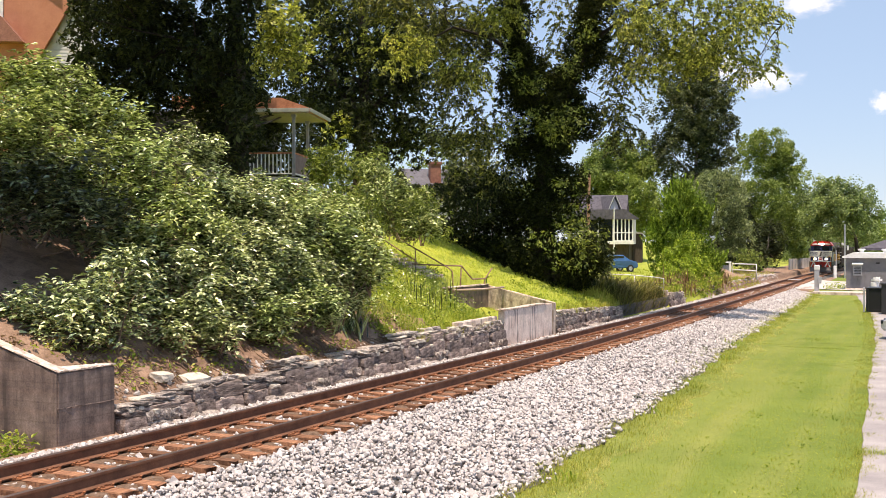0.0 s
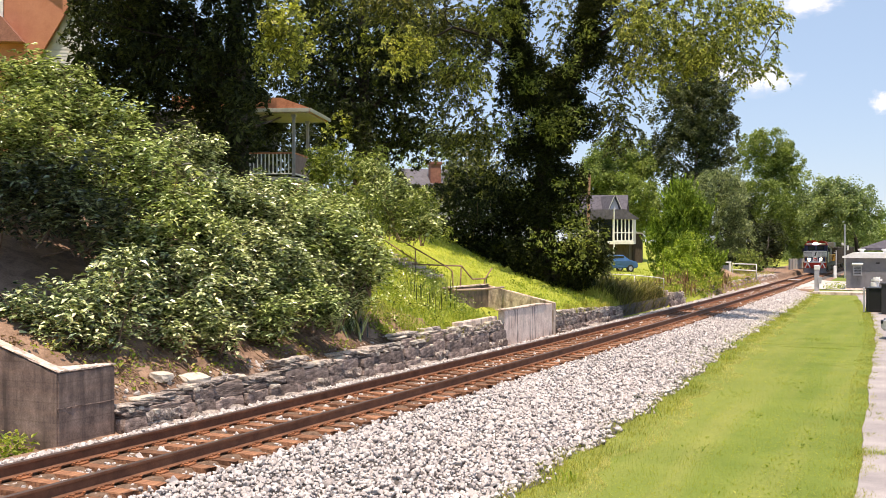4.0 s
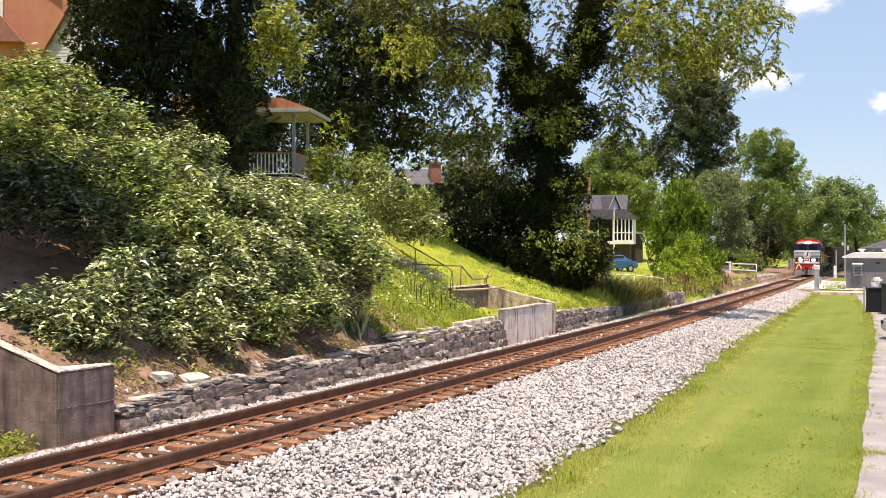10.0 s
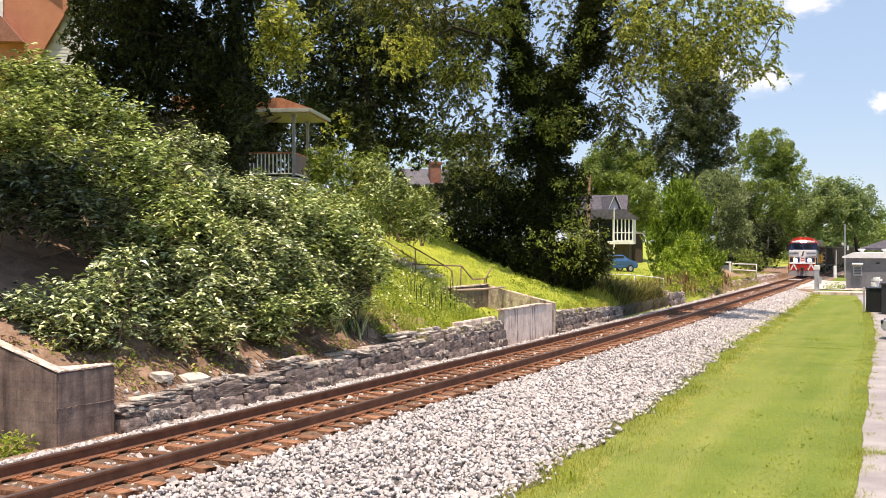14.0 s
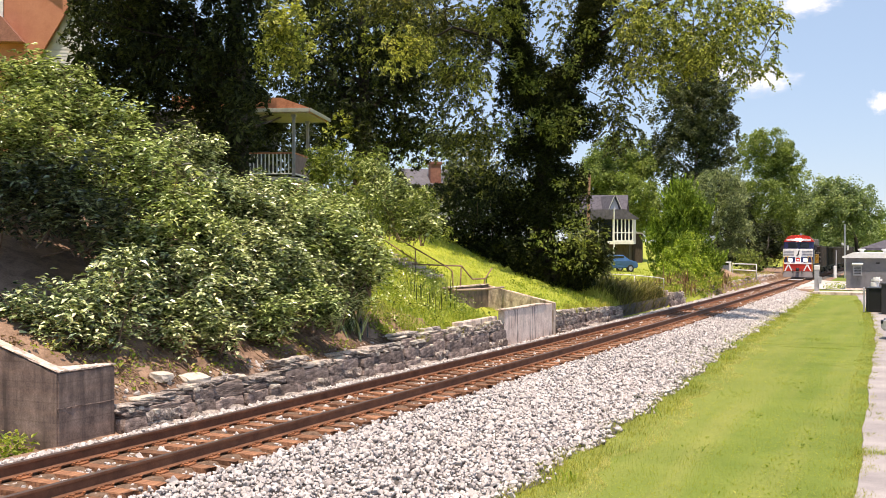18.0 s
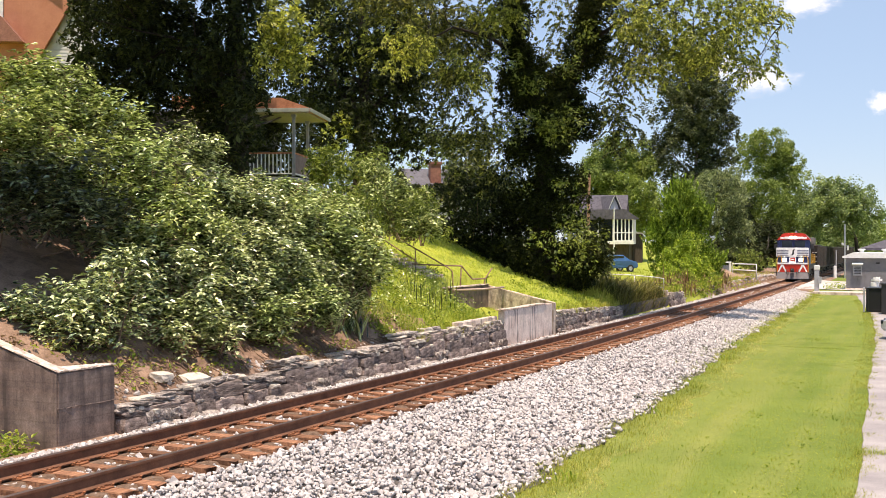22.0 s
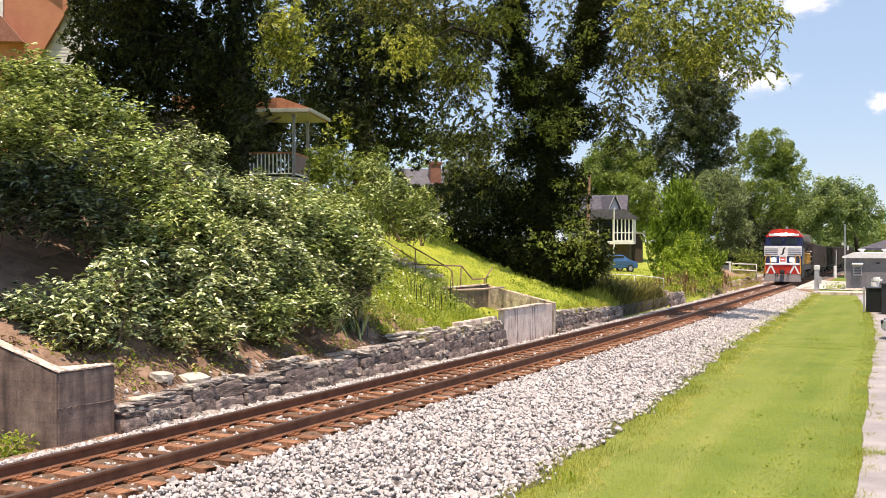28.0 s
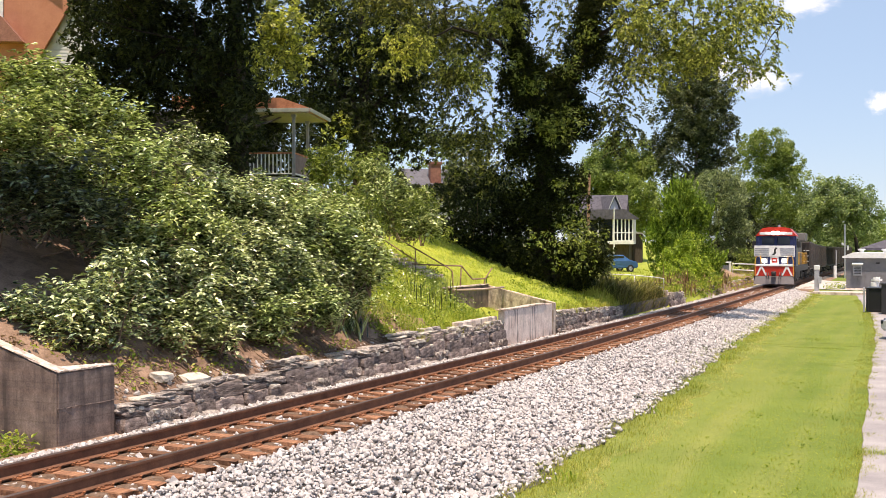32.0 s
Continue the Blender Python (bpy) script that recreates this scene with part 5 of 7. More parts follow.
# dark crown and bright boughs: shade and sun put into two leaf colours
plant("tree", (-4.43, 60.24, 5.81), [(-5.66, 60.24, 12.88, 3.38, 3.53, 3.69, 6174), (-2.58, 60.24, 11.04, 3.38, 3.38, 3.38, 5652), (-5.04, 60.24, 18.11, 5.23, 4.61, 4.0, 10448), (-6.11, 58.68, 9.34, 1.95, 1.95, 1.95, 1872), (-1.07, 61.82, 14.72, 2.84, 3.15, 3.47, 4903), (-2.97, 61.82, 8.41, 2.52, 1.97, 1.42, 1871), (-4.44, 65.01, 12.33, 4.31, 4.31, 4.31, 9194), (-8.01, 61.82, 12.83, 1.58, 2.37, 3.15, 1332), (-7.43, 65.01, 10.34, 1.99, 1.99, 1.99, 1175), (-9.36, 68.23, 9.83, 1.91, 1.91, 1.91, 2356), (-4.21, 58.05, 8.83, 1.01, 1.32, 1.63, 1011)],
      L_DARK, 0.249, "tall dark tree with sky showing through its leaves", "tree", trunk=(0.4, [(0.0, 0.0, 0.0), (0.2, 0.0, 4.0), (0.0, 0.2, 9.0), (0.2, 0.0, 14.0)]), more=[([(-6.71, 58.68, 14.73, 1.5, 1.65, 1.8, 611), (-4.31, 58.68, 12.63, 1.8, 1.8, 1.8, 486), (-1.92, 58.68, 14.13, 1.8, 1.95, 2.1, 711), (-5.36, 57.12, 8.88, 1.17, 1.09, 1.02, 224)], L_BOUGH_SUNLIT)], seed=22, gaps=1.0, wild=0.7)
plant("shrub", (-1.29, 62.35, 4.91), [(-2.49, 61.00, 6.47, 0.44, 0.60, 0.50, 700), (-1.12, 61.00, 5.91, 0.75, 0.70, 0.37, 900), (-2.15, 61.00, 5.69, 0.62, 0.60, 0.31, 700), (-3.03, 61.82, 5.95, 1.07, 0.95, 0.82, 970), (-1.55, 61.82, 5.38, 1.42, 0.99, 0.57, 1010), (0.71, 63.41, 6.54, 0.78, 1.0, 1.23, 1078)],
      L_VINE, 0.192, "leafy shrub hiding a house roof", "shrub", stems=3, seed=28)
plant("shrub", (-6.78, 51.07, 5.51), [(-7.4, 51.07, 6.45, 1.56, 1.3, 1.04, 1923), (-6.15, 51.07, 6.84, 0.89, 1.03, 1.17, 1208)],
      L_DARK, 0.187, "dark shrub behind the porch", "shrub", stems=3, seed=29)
plant("shrub", (-1.6, 40.2, 3.5), [(-2.15, 40.0, 4.75, 0.95, 0.95, 0.95, 2600), (-1.1, 40.3, 4.4, 0.85, 0.85, 0.75, 2000), (-2.6, 40.6, 5.6, 0.7, 0.7, 0.6, 1100), (-2.3, 39.7, 3.9, 0.9, 0.7, 0.6, 1700), (-1.2, 39.9, 3.65, 0.8, 0.7, 0.5, 1300), (-0.55, 40.3, 3.75, 0.6, 0.7, 0.6, 1000)],
      L_SHRUB_SUN, 0.135, "dense glossy green shrub beside the garden steps", "shrub", stems=5, seed=14, clumps=30, gaps=0.5, up=1.6, wild=0.35, slim=0.5, each=8, spread=1.5)


def ivy_tree():
    """The old forked tree by the bank, its trunk and limbs sheathed in ivy, with long drooping boughs."""
    base = (4.65, 50.34, 1.31)
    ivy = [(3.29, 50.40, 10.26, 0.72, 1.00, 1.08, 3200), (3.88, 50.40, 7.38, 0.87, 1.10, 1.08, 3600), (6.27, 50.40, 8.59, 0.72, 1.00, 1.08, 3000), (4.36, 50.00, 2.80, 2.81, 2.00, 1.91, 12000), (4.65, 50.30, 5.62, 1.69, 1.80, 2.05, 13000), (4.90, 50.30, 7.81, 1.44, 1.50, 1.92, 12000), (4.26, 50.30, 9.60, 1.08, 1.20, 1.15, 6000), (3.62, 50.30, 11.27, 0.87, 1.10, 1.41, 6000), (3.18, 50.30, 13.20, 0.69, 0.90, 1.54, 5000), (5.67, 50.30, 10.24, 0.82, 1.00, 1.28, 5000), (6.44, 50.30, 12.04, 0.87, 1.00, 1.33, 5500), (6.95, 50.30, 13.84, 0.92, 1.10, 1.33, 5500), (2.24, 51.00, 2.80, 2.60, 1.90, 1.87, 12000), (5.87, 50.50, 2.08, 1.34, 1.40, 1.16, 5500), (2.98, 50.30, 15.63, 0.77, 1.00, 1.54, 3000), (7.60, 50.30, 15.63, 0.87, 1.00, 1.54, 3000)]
    # the highest lobes are unseen, added to shade the trunk and the ballast
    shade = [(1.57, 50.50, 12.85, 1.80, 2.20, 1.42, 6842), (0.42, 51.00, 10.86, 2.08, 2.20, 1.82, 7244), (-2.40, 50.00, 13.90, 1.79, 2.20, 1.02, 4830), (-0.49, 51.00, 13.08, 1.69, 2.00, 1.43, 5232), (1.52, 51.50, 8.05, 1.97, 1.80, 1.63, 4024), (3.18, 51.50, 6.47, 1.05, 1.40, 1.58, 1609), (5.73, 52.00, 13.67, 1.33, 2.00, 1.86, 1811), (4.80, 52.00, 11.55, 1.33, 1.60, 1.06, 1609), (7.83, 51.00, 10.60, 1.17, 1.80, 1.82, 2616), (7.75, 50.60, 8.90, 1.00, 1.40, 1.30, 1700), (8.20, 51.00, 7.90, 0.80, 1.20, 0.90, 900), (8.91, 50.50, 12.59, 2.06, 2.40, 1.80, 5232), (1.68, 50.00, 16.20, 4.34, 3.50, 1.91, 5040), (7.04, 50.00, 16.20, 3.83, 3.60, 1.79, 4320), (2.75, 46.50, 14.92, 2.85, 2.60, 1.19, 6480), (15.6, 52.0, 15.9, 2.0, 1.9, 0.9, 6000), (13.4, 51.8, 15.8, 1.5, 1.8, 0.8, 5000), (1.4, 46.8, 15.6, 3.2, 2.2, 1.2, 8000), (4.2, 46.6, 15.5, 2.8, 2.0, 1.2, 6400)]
    # outer boughs, given the brighter leaf for sunlight
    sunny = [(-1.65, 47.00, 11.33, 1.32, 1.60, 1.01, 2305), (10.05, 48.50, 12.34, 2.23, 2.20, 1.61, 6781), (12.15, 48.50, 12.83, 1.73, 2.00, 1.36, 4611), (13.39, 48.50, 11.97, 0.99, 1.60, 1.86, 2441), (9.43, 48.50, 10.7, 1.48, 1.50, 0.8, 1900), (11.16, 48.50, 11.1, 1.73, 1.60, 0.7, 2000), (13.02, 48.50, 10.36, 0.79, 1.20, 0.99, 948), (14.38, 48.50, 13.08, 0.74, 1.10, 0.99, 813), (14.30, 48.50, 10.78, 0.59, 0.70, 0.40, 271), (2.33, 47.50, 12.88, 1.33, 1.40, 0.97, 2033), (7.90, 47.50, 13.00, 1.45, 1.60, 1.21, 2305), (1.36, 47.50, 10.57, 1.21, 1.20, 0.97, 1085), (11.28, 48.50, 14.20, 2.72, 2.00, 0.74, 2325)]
    # greener clumps on the ivy, sunlit patches done by leaf colour
    lit_clumps = [(3.74, 48.60, 10.00, 0.99, 0.70, 0.60, 315), (2.89, 48.80, 11.03, 0.90, 0.70, 0.65, 283), (5.63, 48.80, 10.78, 0.75, 0.60, 0.55, 239), (6.25, 48.80, 12.27, 0.75, 0.60, 0.65, 252), (2.88, 48.60, 8.02, 0.79, 0.70, 0.74, 283), (5.72, 48.50, 8.63, 0.84, 0.70, 0.59, 283), (5.3, 48.30, 5.5, 0.7, 0.6, 0.5, 150), (4.22, 48.40, 8.20, 1.19, 0.80, 0.69, 567), (5.09, 48.40, 7.75, 0.74, 0.70, 0.64, 315), (5.25, 47.60, 2.82, 1.70, 1.20, 1.34, 945), (5.6, 48.60, 3.8, 0.7, 0.8, 1.1, 280)]
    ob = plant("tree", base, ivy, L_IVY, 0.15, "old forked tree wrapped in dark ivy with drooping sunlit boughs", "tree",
               trunk=(0.55, [(0, 0, 0), (-0.1, 0, 3.0), (0.0, 0, 6.0), (0.1, 0, 7.8)]), more=[(lit_clumps, L_GREEN, {"gaps": 0.4}), (shade, L_BOUGH_SHADED, BOUGH), (sunny, L_BOUGH_SUNLIT, BOUGH)], seed=23, limbs=False, gaps=0.1, fill=0.7, spread=1.6)
    forks = ([(0.1, 0, 7.2), (-0.39, 0, 8.3), (-1.03, 0, 10.0), (-1.47, 0.1, 11.9), (-2.0, 0.2, 16.0)], [(0.1, 0, 7.2), (1.05, 0, 8.9), (1.8, 0, 10.7), (2.3, 0, 12.5), (3.0, -0.3, 16.0)])
    for k, pts in enumerate(forks):
        bm = bmesh.new()
        tube(bm, pts, [0.40, 0.36, 0.30, 0.22, 0.12], 9)
        part("limb", bm, M_BARK, ob, smooth_faces=True)
        arm = ([pts[2], (-2.5, -0.8, 10.9), (-4.2, -1.2, 11.3), (-5.6, -1.0, 10.6)], [pts[2], (3.6, -0.8, 11.9), (6.0, -1.5, 12.7), (8.4, -1.8, 12.5), (10.2, -1.8, 11.3)])[k]
        bm = bmesh.new()
        tube(bm, arm, [0.10, 0.08, 0.055, 0.035, 0.02][:len(arm)], 7)
        part("limb", bm, M_BARK, ob, smooth_faces=True)
        mine = [b for b in shade + sunny if (b[0] < 4.9) == (k == 0)]
        boughs_to(ob, mine, base, 0.07, [Vector(p) for p in (*pts, *arm)], M_BARK, 230 + k * 40, 4, True)


BOUGH = {"habit": "spray", "size": 0.14, "each": 16, "reach": 3.6, "fall": 0.5, "slim": 0.5, "gaps": 0.6, "fill": 0.3, "clumps": 10, "up": 0.8, "wild": 0.6}
ivy_tree()
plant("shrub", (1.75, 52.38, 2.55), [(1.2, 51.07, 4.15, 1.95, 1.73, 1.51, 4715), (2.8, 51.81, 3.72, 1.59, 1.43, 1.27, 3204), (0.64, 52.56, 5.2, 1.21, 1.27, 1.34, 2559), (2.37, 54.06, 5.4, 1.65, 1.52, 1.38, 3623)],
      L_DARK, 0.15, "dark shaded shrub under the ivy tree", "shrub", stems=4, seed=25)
plant("shrub", (7.58, 57.13, 0.93), [(7.32, 55.58, 2.34, 1.19, 1.13, 1.08, 2168), (6.41, 55.58, 2.09, 1.13, 0.88, 0.62, 1266), (8.5, 58.68, 1.61, 0.78, 0.78, 0.78, 1021), (8.0, 58.68, 2.5, 0.9, 1.0, 0.9, 1500)],
      L_VINE, 0.151, "weedy green shrub at the foot of the ivy tree", "shrub", stems=4, seed=26)
plant("tree", (1.54, 83.92, 3.45), [(1.43, 68.23, 8.09, 1.67, 1.88, 2.09, 2791), (2.58, 66.62, 6.44, 1.53, 1.61, 1.7, 2065), (0.53, 65.01, 6.03, 0.83, 0.91, 1.0, 658)],
      L_VINE, 0.253, "leafy green young tree behind the bank", "tree", trunk=(0.2, [(0.0, 0.0, 0.0), (0.0, 0.0, 3.0), (0.2, 0.0, 6.0)]), seed=27, gaps=0.5)
plant("tree", (22.36, 145.6, 2.96), [(24.7, 139.0, 12.9, 2.7, 2.8, 2.9, 5000), (25.23, 137.00, 6.81, 2.66, 3.00, 3.63, 6000), (20.79, 140.00, 12.25, 3.21, 3.40, 3.93, 6000), (22.95, 147.0, 12.71, 4.88, 5.25, 5.62, 14515), (19.0, 140.0, 9.4, 3.57, 3.93, 4.29, 8119), (22.8, 133.0, 8.4, 2.71, 3.05, 3.39, 4898)],
      L_FAR, 0.3, "leafy green tree behind the bungalow", "tree", trunk=(0.3, [(0.0, 0.0, 0.0), (0.0, 0.0, 5.0), (0.0, 0.0, 9.0)]), seed=30, gaps=0.25, fill=0.85, slim=0.6, clumps=42, each=60, spread=2.6, tilt=0.25, wild=0.4)
plant("tree", (32.0, 140.0, 2.25), [(31.86, 140.0, 20.11, 6.07, 5.54, 5.0, 17649), (29.0, 140.0, 14.4, 3.93, 4.46, 5.0, 11459), (34.36, 140.0, 15.11, 4.29, 4.29, 4.29, 10611), (32.57, 140.0, 9.4, 5.0, 4.29, 3.57, 10513), (32.4, 140.0, 22.9, 4.7, 4.6, 3.6, 10500)],
      L_OAK, 0.29, "tall dark broadleaf tree with a dense crown", "tree", trunk=(0.45, [(0.0, 0.0, 0.0), (0.0, 0.0, 8.0), (0.0, 0.0, 14.0)]), bark=M_BARK_PALE, seed=31, gaps=0.25, fill=0.85, slim=0.6, clumps=42, each=60, spread=2.6, tilt=0.25, wild=0.4)
plant("tree", (29.51, 119.0, 0.56), [(29.4, 119.0, 7.6, 4.35, 4.3, 4.6, 22000), (30.6, 118.2, 3.9, 3.4, 3.2, 2.9, 9000)],
      L_GREY, 0.22, "small rounded grey-green leafy tree", "tree", trunk=(0.25, [(0.0, 0.0, 0.0), (0.0, 0.0, 3.0), (0.0, 0.0, 5.0)]), seed=32, gaps=0.1, ragged=0.1, clumps=60, each=20, spread=1.6, tilt=0.25, wild=0.4)
plant("cedar", (17.1, 79.2, -0.41), [(17.2, 78.8, 1.3, 2.85, 2.5, 1.6, 10500), (17.1, 79.0, 2.9, 2.5, 2.3, 1.6, 9500), (17.05, 79.1, 4.4, 1.85, 1.8, 1.5, 7500), (17.1, 79.2, 5.6, 1.2, 1.2, 1.2, 4200), (17.1, 79.2, 6.5, 0.55, 0.6, 0.8, 1500)],
      L_CEDAR, 0.25, "bright green bushy cedar beside the track", "tree", trunk=(0.2, [(0.0, 0.0, 0.0), (0.0, 0.0, 2.0), (0.0, 0.0, 4.0)]), seed=33, gaps=0.2, fill=0.75, ragged=0.2, up=0.35, slim=0.32, droop=-1.4, clumps=30, habit="spray", each=16, reach=2.6, fall=-0.7)
plant("shrub", (16.0, 73.59, -0.03), [(16.42, 74.66, 1.7, 1.22, 1.47, 1.71, 3702), (16.81, 73.06, 1.17, 0.93, 1.03, 1.12, 1821), (14.76, 73.06, 0.8, 0.82, 0.88, 0.93, 1332)],
      L_SAPLING, 0.17, "light green sapling before the cedar", "shrub", stems=4, seed=34, up=0.9)
plant("tree", (51.88, 175.0, 0.7), [(50.09, 175.0, 16.32, 4.91, 4.91, 4.91, 12721), (54.11, 175.0, 13.65, 4.02, 4.69, 5.36, 11512), (49.32, 170.8, 8.16, 6.1, 5.66, 5.23, 16891), (55.0, 175.0, 5.61, 3.12, 4.24, 5.36, 9269)],
      L_FAR, 0.31, "tall green tree beyond the track", "tree", trunk=(0.35, [(0.0, 0.0, 0.0), (0.0, 0.0, 7.0), (0.0, 0.0, 13.0)]), seed=35, gaps=0.25, fill=0.85, slim=0.6, clumps=42, each=60, spread=2.6, tilt=0.25, wild=0.4)
plant("tree", (38.47, 134.4, -0.46), [(36.71, 133.0, 2.97, 2.85, 2.71, 2.58, 4622), (41.29, 140.0, 3.68, 2.29, 2.43, 2.57, 3699), (36.12, 137.2, 5.77, 2.45, 2.97, 3.5, 5500), (36.21, 128.8, 1.14, 1.97, 1.64, 1.31, 1672)],
      L_DARK, 0.28, "dark tree overhanging the track bank", "tree", trunk=(0.25, [(0.0, 0.0, 0.0), (0.0, 0.0, 2.0), (0.0, 0.0, 4.0)]), seed=36, gaps=0.25, fill=0.85, slim=0.6, clumps=42, each=60, spread=2.6, tilt=0.25, wild=0.4)
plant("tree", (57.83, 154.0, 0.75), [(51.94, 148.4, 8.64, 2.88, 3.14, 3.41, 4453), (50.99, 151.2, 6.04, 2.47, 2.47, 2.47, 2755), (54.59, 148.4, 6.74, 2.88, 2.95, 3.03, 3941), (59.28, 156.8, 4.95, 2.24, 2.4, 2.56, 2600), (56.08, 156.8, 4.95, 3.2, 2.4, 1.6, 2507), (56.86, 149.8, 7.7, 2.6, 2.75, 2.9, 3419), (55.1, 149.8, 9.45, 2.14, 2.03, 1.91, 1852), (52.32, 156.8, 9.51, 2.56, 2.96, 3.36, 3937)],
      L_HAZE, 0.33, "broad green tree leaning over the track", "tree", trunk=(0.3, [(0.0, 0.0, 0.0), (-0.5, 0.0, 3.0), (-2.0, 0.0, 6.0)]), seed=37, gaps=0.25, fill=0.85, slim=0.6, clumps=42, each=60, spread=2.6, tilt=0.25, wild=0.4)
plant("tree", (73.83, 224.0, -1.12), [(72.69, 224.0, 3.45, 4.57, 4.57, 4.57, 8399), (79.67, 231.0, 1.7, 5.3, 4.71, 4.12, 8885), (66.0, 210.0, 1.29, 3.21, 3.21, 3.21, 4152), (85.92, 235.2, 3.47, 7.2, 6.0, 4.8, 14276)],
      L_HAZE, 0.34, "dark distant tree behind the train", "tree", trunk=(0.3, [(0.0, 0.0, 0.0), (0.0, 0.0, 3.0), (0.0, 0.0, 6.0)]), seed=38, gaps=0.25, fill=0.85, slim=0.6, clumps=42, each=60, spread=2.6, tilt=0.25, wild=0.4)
plant("tree", (110.86, 280.0, -0.75), [(110.86, 280.0, 2.82, 5.71, 5.0, 4.29, 4366), (103.91, 273.0, 3.53, 4.88, 4.53, 4.18, 3596), (116.57, 280.0, 4.25, 7.14, 6.79, 6.43, 8089)],
      L_FAR, 0.5, "distant tree above the depot roof", "tree", trunk=(0.3, [(0.0, 0.0, 0.0), (0.0, 0.0, 3.0), (0.0, 0.0, 6.0)]), seed=39, gaps=0.25, fill=0.85, slim=0.6, clumps=42, each=60, spread=2.6, tilt=0.25, wild=0.4)
plant("wood", (134.67, 492.0, 1.11), [(235.8, 588.0, 11.51, 15.0, 10.8, 6.6, 1669), (259.8, 588.0, 11.51, 27.0, 18.0, 9.0, 4476), (214.8, 588.0, 7.01, 18.0, 12.0, 6.0, 1989), (127.71, 420.0, 11.25, 25.71, 17.14, 8.57, 4060), (84.86, 420.0, 13.4, 34.29, 22.5, 10.71, 6932), (37.71, 420.0, 17.68, 34.29, 23.57, 12.86, 7797), (-18.0, 420.0, 26.25, 42.86, 30.0, 17.14, 12734)],
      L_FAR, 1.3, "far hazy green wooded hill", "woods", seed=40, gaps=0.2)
plant("thicket", (33.0, 126.0, 0.0), [(32.01, 124.00, 1.72, 1.64, 2.00, 1.27, 3500), (36.21, 130.00, 1.32, 1.86, 2.00, 1.19, 3500), (41.29, 140.00, 1.54, 1.71, 2.40, 1.43, 3200), (28.84, 120.00, 1.46, 1.59, 2.00, 1.10, 3000)],
      L_DARK, 0.25, "dark leafy undergrowth beneath the trees", "thicket", stems=3, seed=44, clumps=30, each=24, spread=2.2)
plant("shrub", (32.92, 117.6, -0.17), [(34.46, 120.4, 0.84, 1.54, 1.32, 1.11, 651), (31.39, 114.8, 1.53, 1.29, 1.23, 1.17, 569)],
      L_FAR, 0.25, "green brush along the dirt bank", "shrub", stems=3, seed=41)
plant("shrub", (15.62, 68.23, -0.17), [(15.87, 68.23, 0.43, 0.87, 0.78, 0.7, 323), (17.53, 71.45, 0.49, 0.91, 0.78, 0.66, 321), (13.47, 65.01, 0.56, 0.73, 0.61, 0.5, 196)],
      L_WEED, 0.195, "weedy brush beside the pipe fence", "shrub", stems=3, seed=42)
# stands out of view; added only to cast shade over the left shrubs
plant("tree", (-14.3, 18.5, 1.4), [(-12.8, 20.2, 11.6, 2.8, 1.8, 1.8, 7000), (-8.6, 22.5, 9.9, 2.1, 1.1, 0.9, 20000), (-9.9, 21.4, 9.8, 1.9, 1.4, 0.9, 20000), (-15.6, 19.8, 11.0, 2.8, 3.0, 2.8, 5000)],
      L_DARK, 0.22, "unseen tree added to shade the left bank", "tree", trunk=(0.35, [(0, 0, 0), (0.2, 0, 4), (0.5, 0.3, 8), (1.2, 0.6, 11)]), seed=70, gaps=0.2)


# ---- houses ----
def wall_with_holes(bm, width, height, holes, thick=0.2):
    """A wall in x and z from (0, 0), its face at y = 0; holes: (x0, z0, x1, z1)."""
    xs = sorted({0, width, *[h[0] for h in holes], *[h[2] for h in holes]})
    zs = sorted({0, height, *[h[1] for h in holes], *[h[3] for h in holes]})
    grid = {(x, z): bm.verts.new((x, 0, z)) for x in xs for z in zs}
    for x0, x1 in zip(xs, xs[1:]):
        for z0, z1 in zip(zs, zs[1:]):
            if not any(h[0] <= x0 and x1 <= h[2] and h[1] <= z0 and z1 <= h[3] for h in holes):
                bm.faces.new([grid[k] for k in ((x0, z0), (x1, z0), (x1, z1), (x0, z1))])
    got = bmesh.ops.extrude_face_region(bm, geom=bm.faces[:])
    bmesh.ops.translate(bm, vec=(0, thick, 0), verts=[v for v in got["geom"] if isinstance(v, bmesh.types.BMVert)])
    bmesh.ops.recalc_face_normals(bm, faces=bm.faces[:])
    return bm


def gable(bm, width, depth, rise, over=0.4, thick=0.12):
    """A gable roof, ridge along y, its eaves at z = 0, centred on x = 0, from y = 0 to depth."""
    half = width / 2 + over
    slope = rise / (width / 2)
    low = -over * slope
    prism(bm, [(-half, low), (0, rise), (half, low), (half, low + thick), (0, rise + thick * 1.2), (-half, low + thick)], -over, depth + over)
    return bm


def window(parent, x, z, w, h, y=0.0, frame_mat=None, bars=True):
    frame_mat = frame_mat or M_WHITE
    bm = bmesh.new()
    for sx in (-1, 1):
        box(bm, (0.08, 0.12, h), (x + sx * (w / 2 - 0.04), y, z + h / 2), bevel=0.008)
    for sz in (0.04, h / 2, h - 0.04) if bars else (0.04, h - 0.04):
        box(bm, (w - 0.16, 0.10, 0.07), (x, y, z + sz), bevel=0.006)
    win = part("window", bm, frame_mat, parent)
    part("pane", one_box((w - 0.1, 0.02, h - 0.1), (x, y + 0.04, z + h / 2)), M_GLASS, win)
    part("sill", one_box((w + 0.12, 0.2, 0.06), (x, y - 0.05, z - 0.03), 0.01), frame_mat, win)
    return win


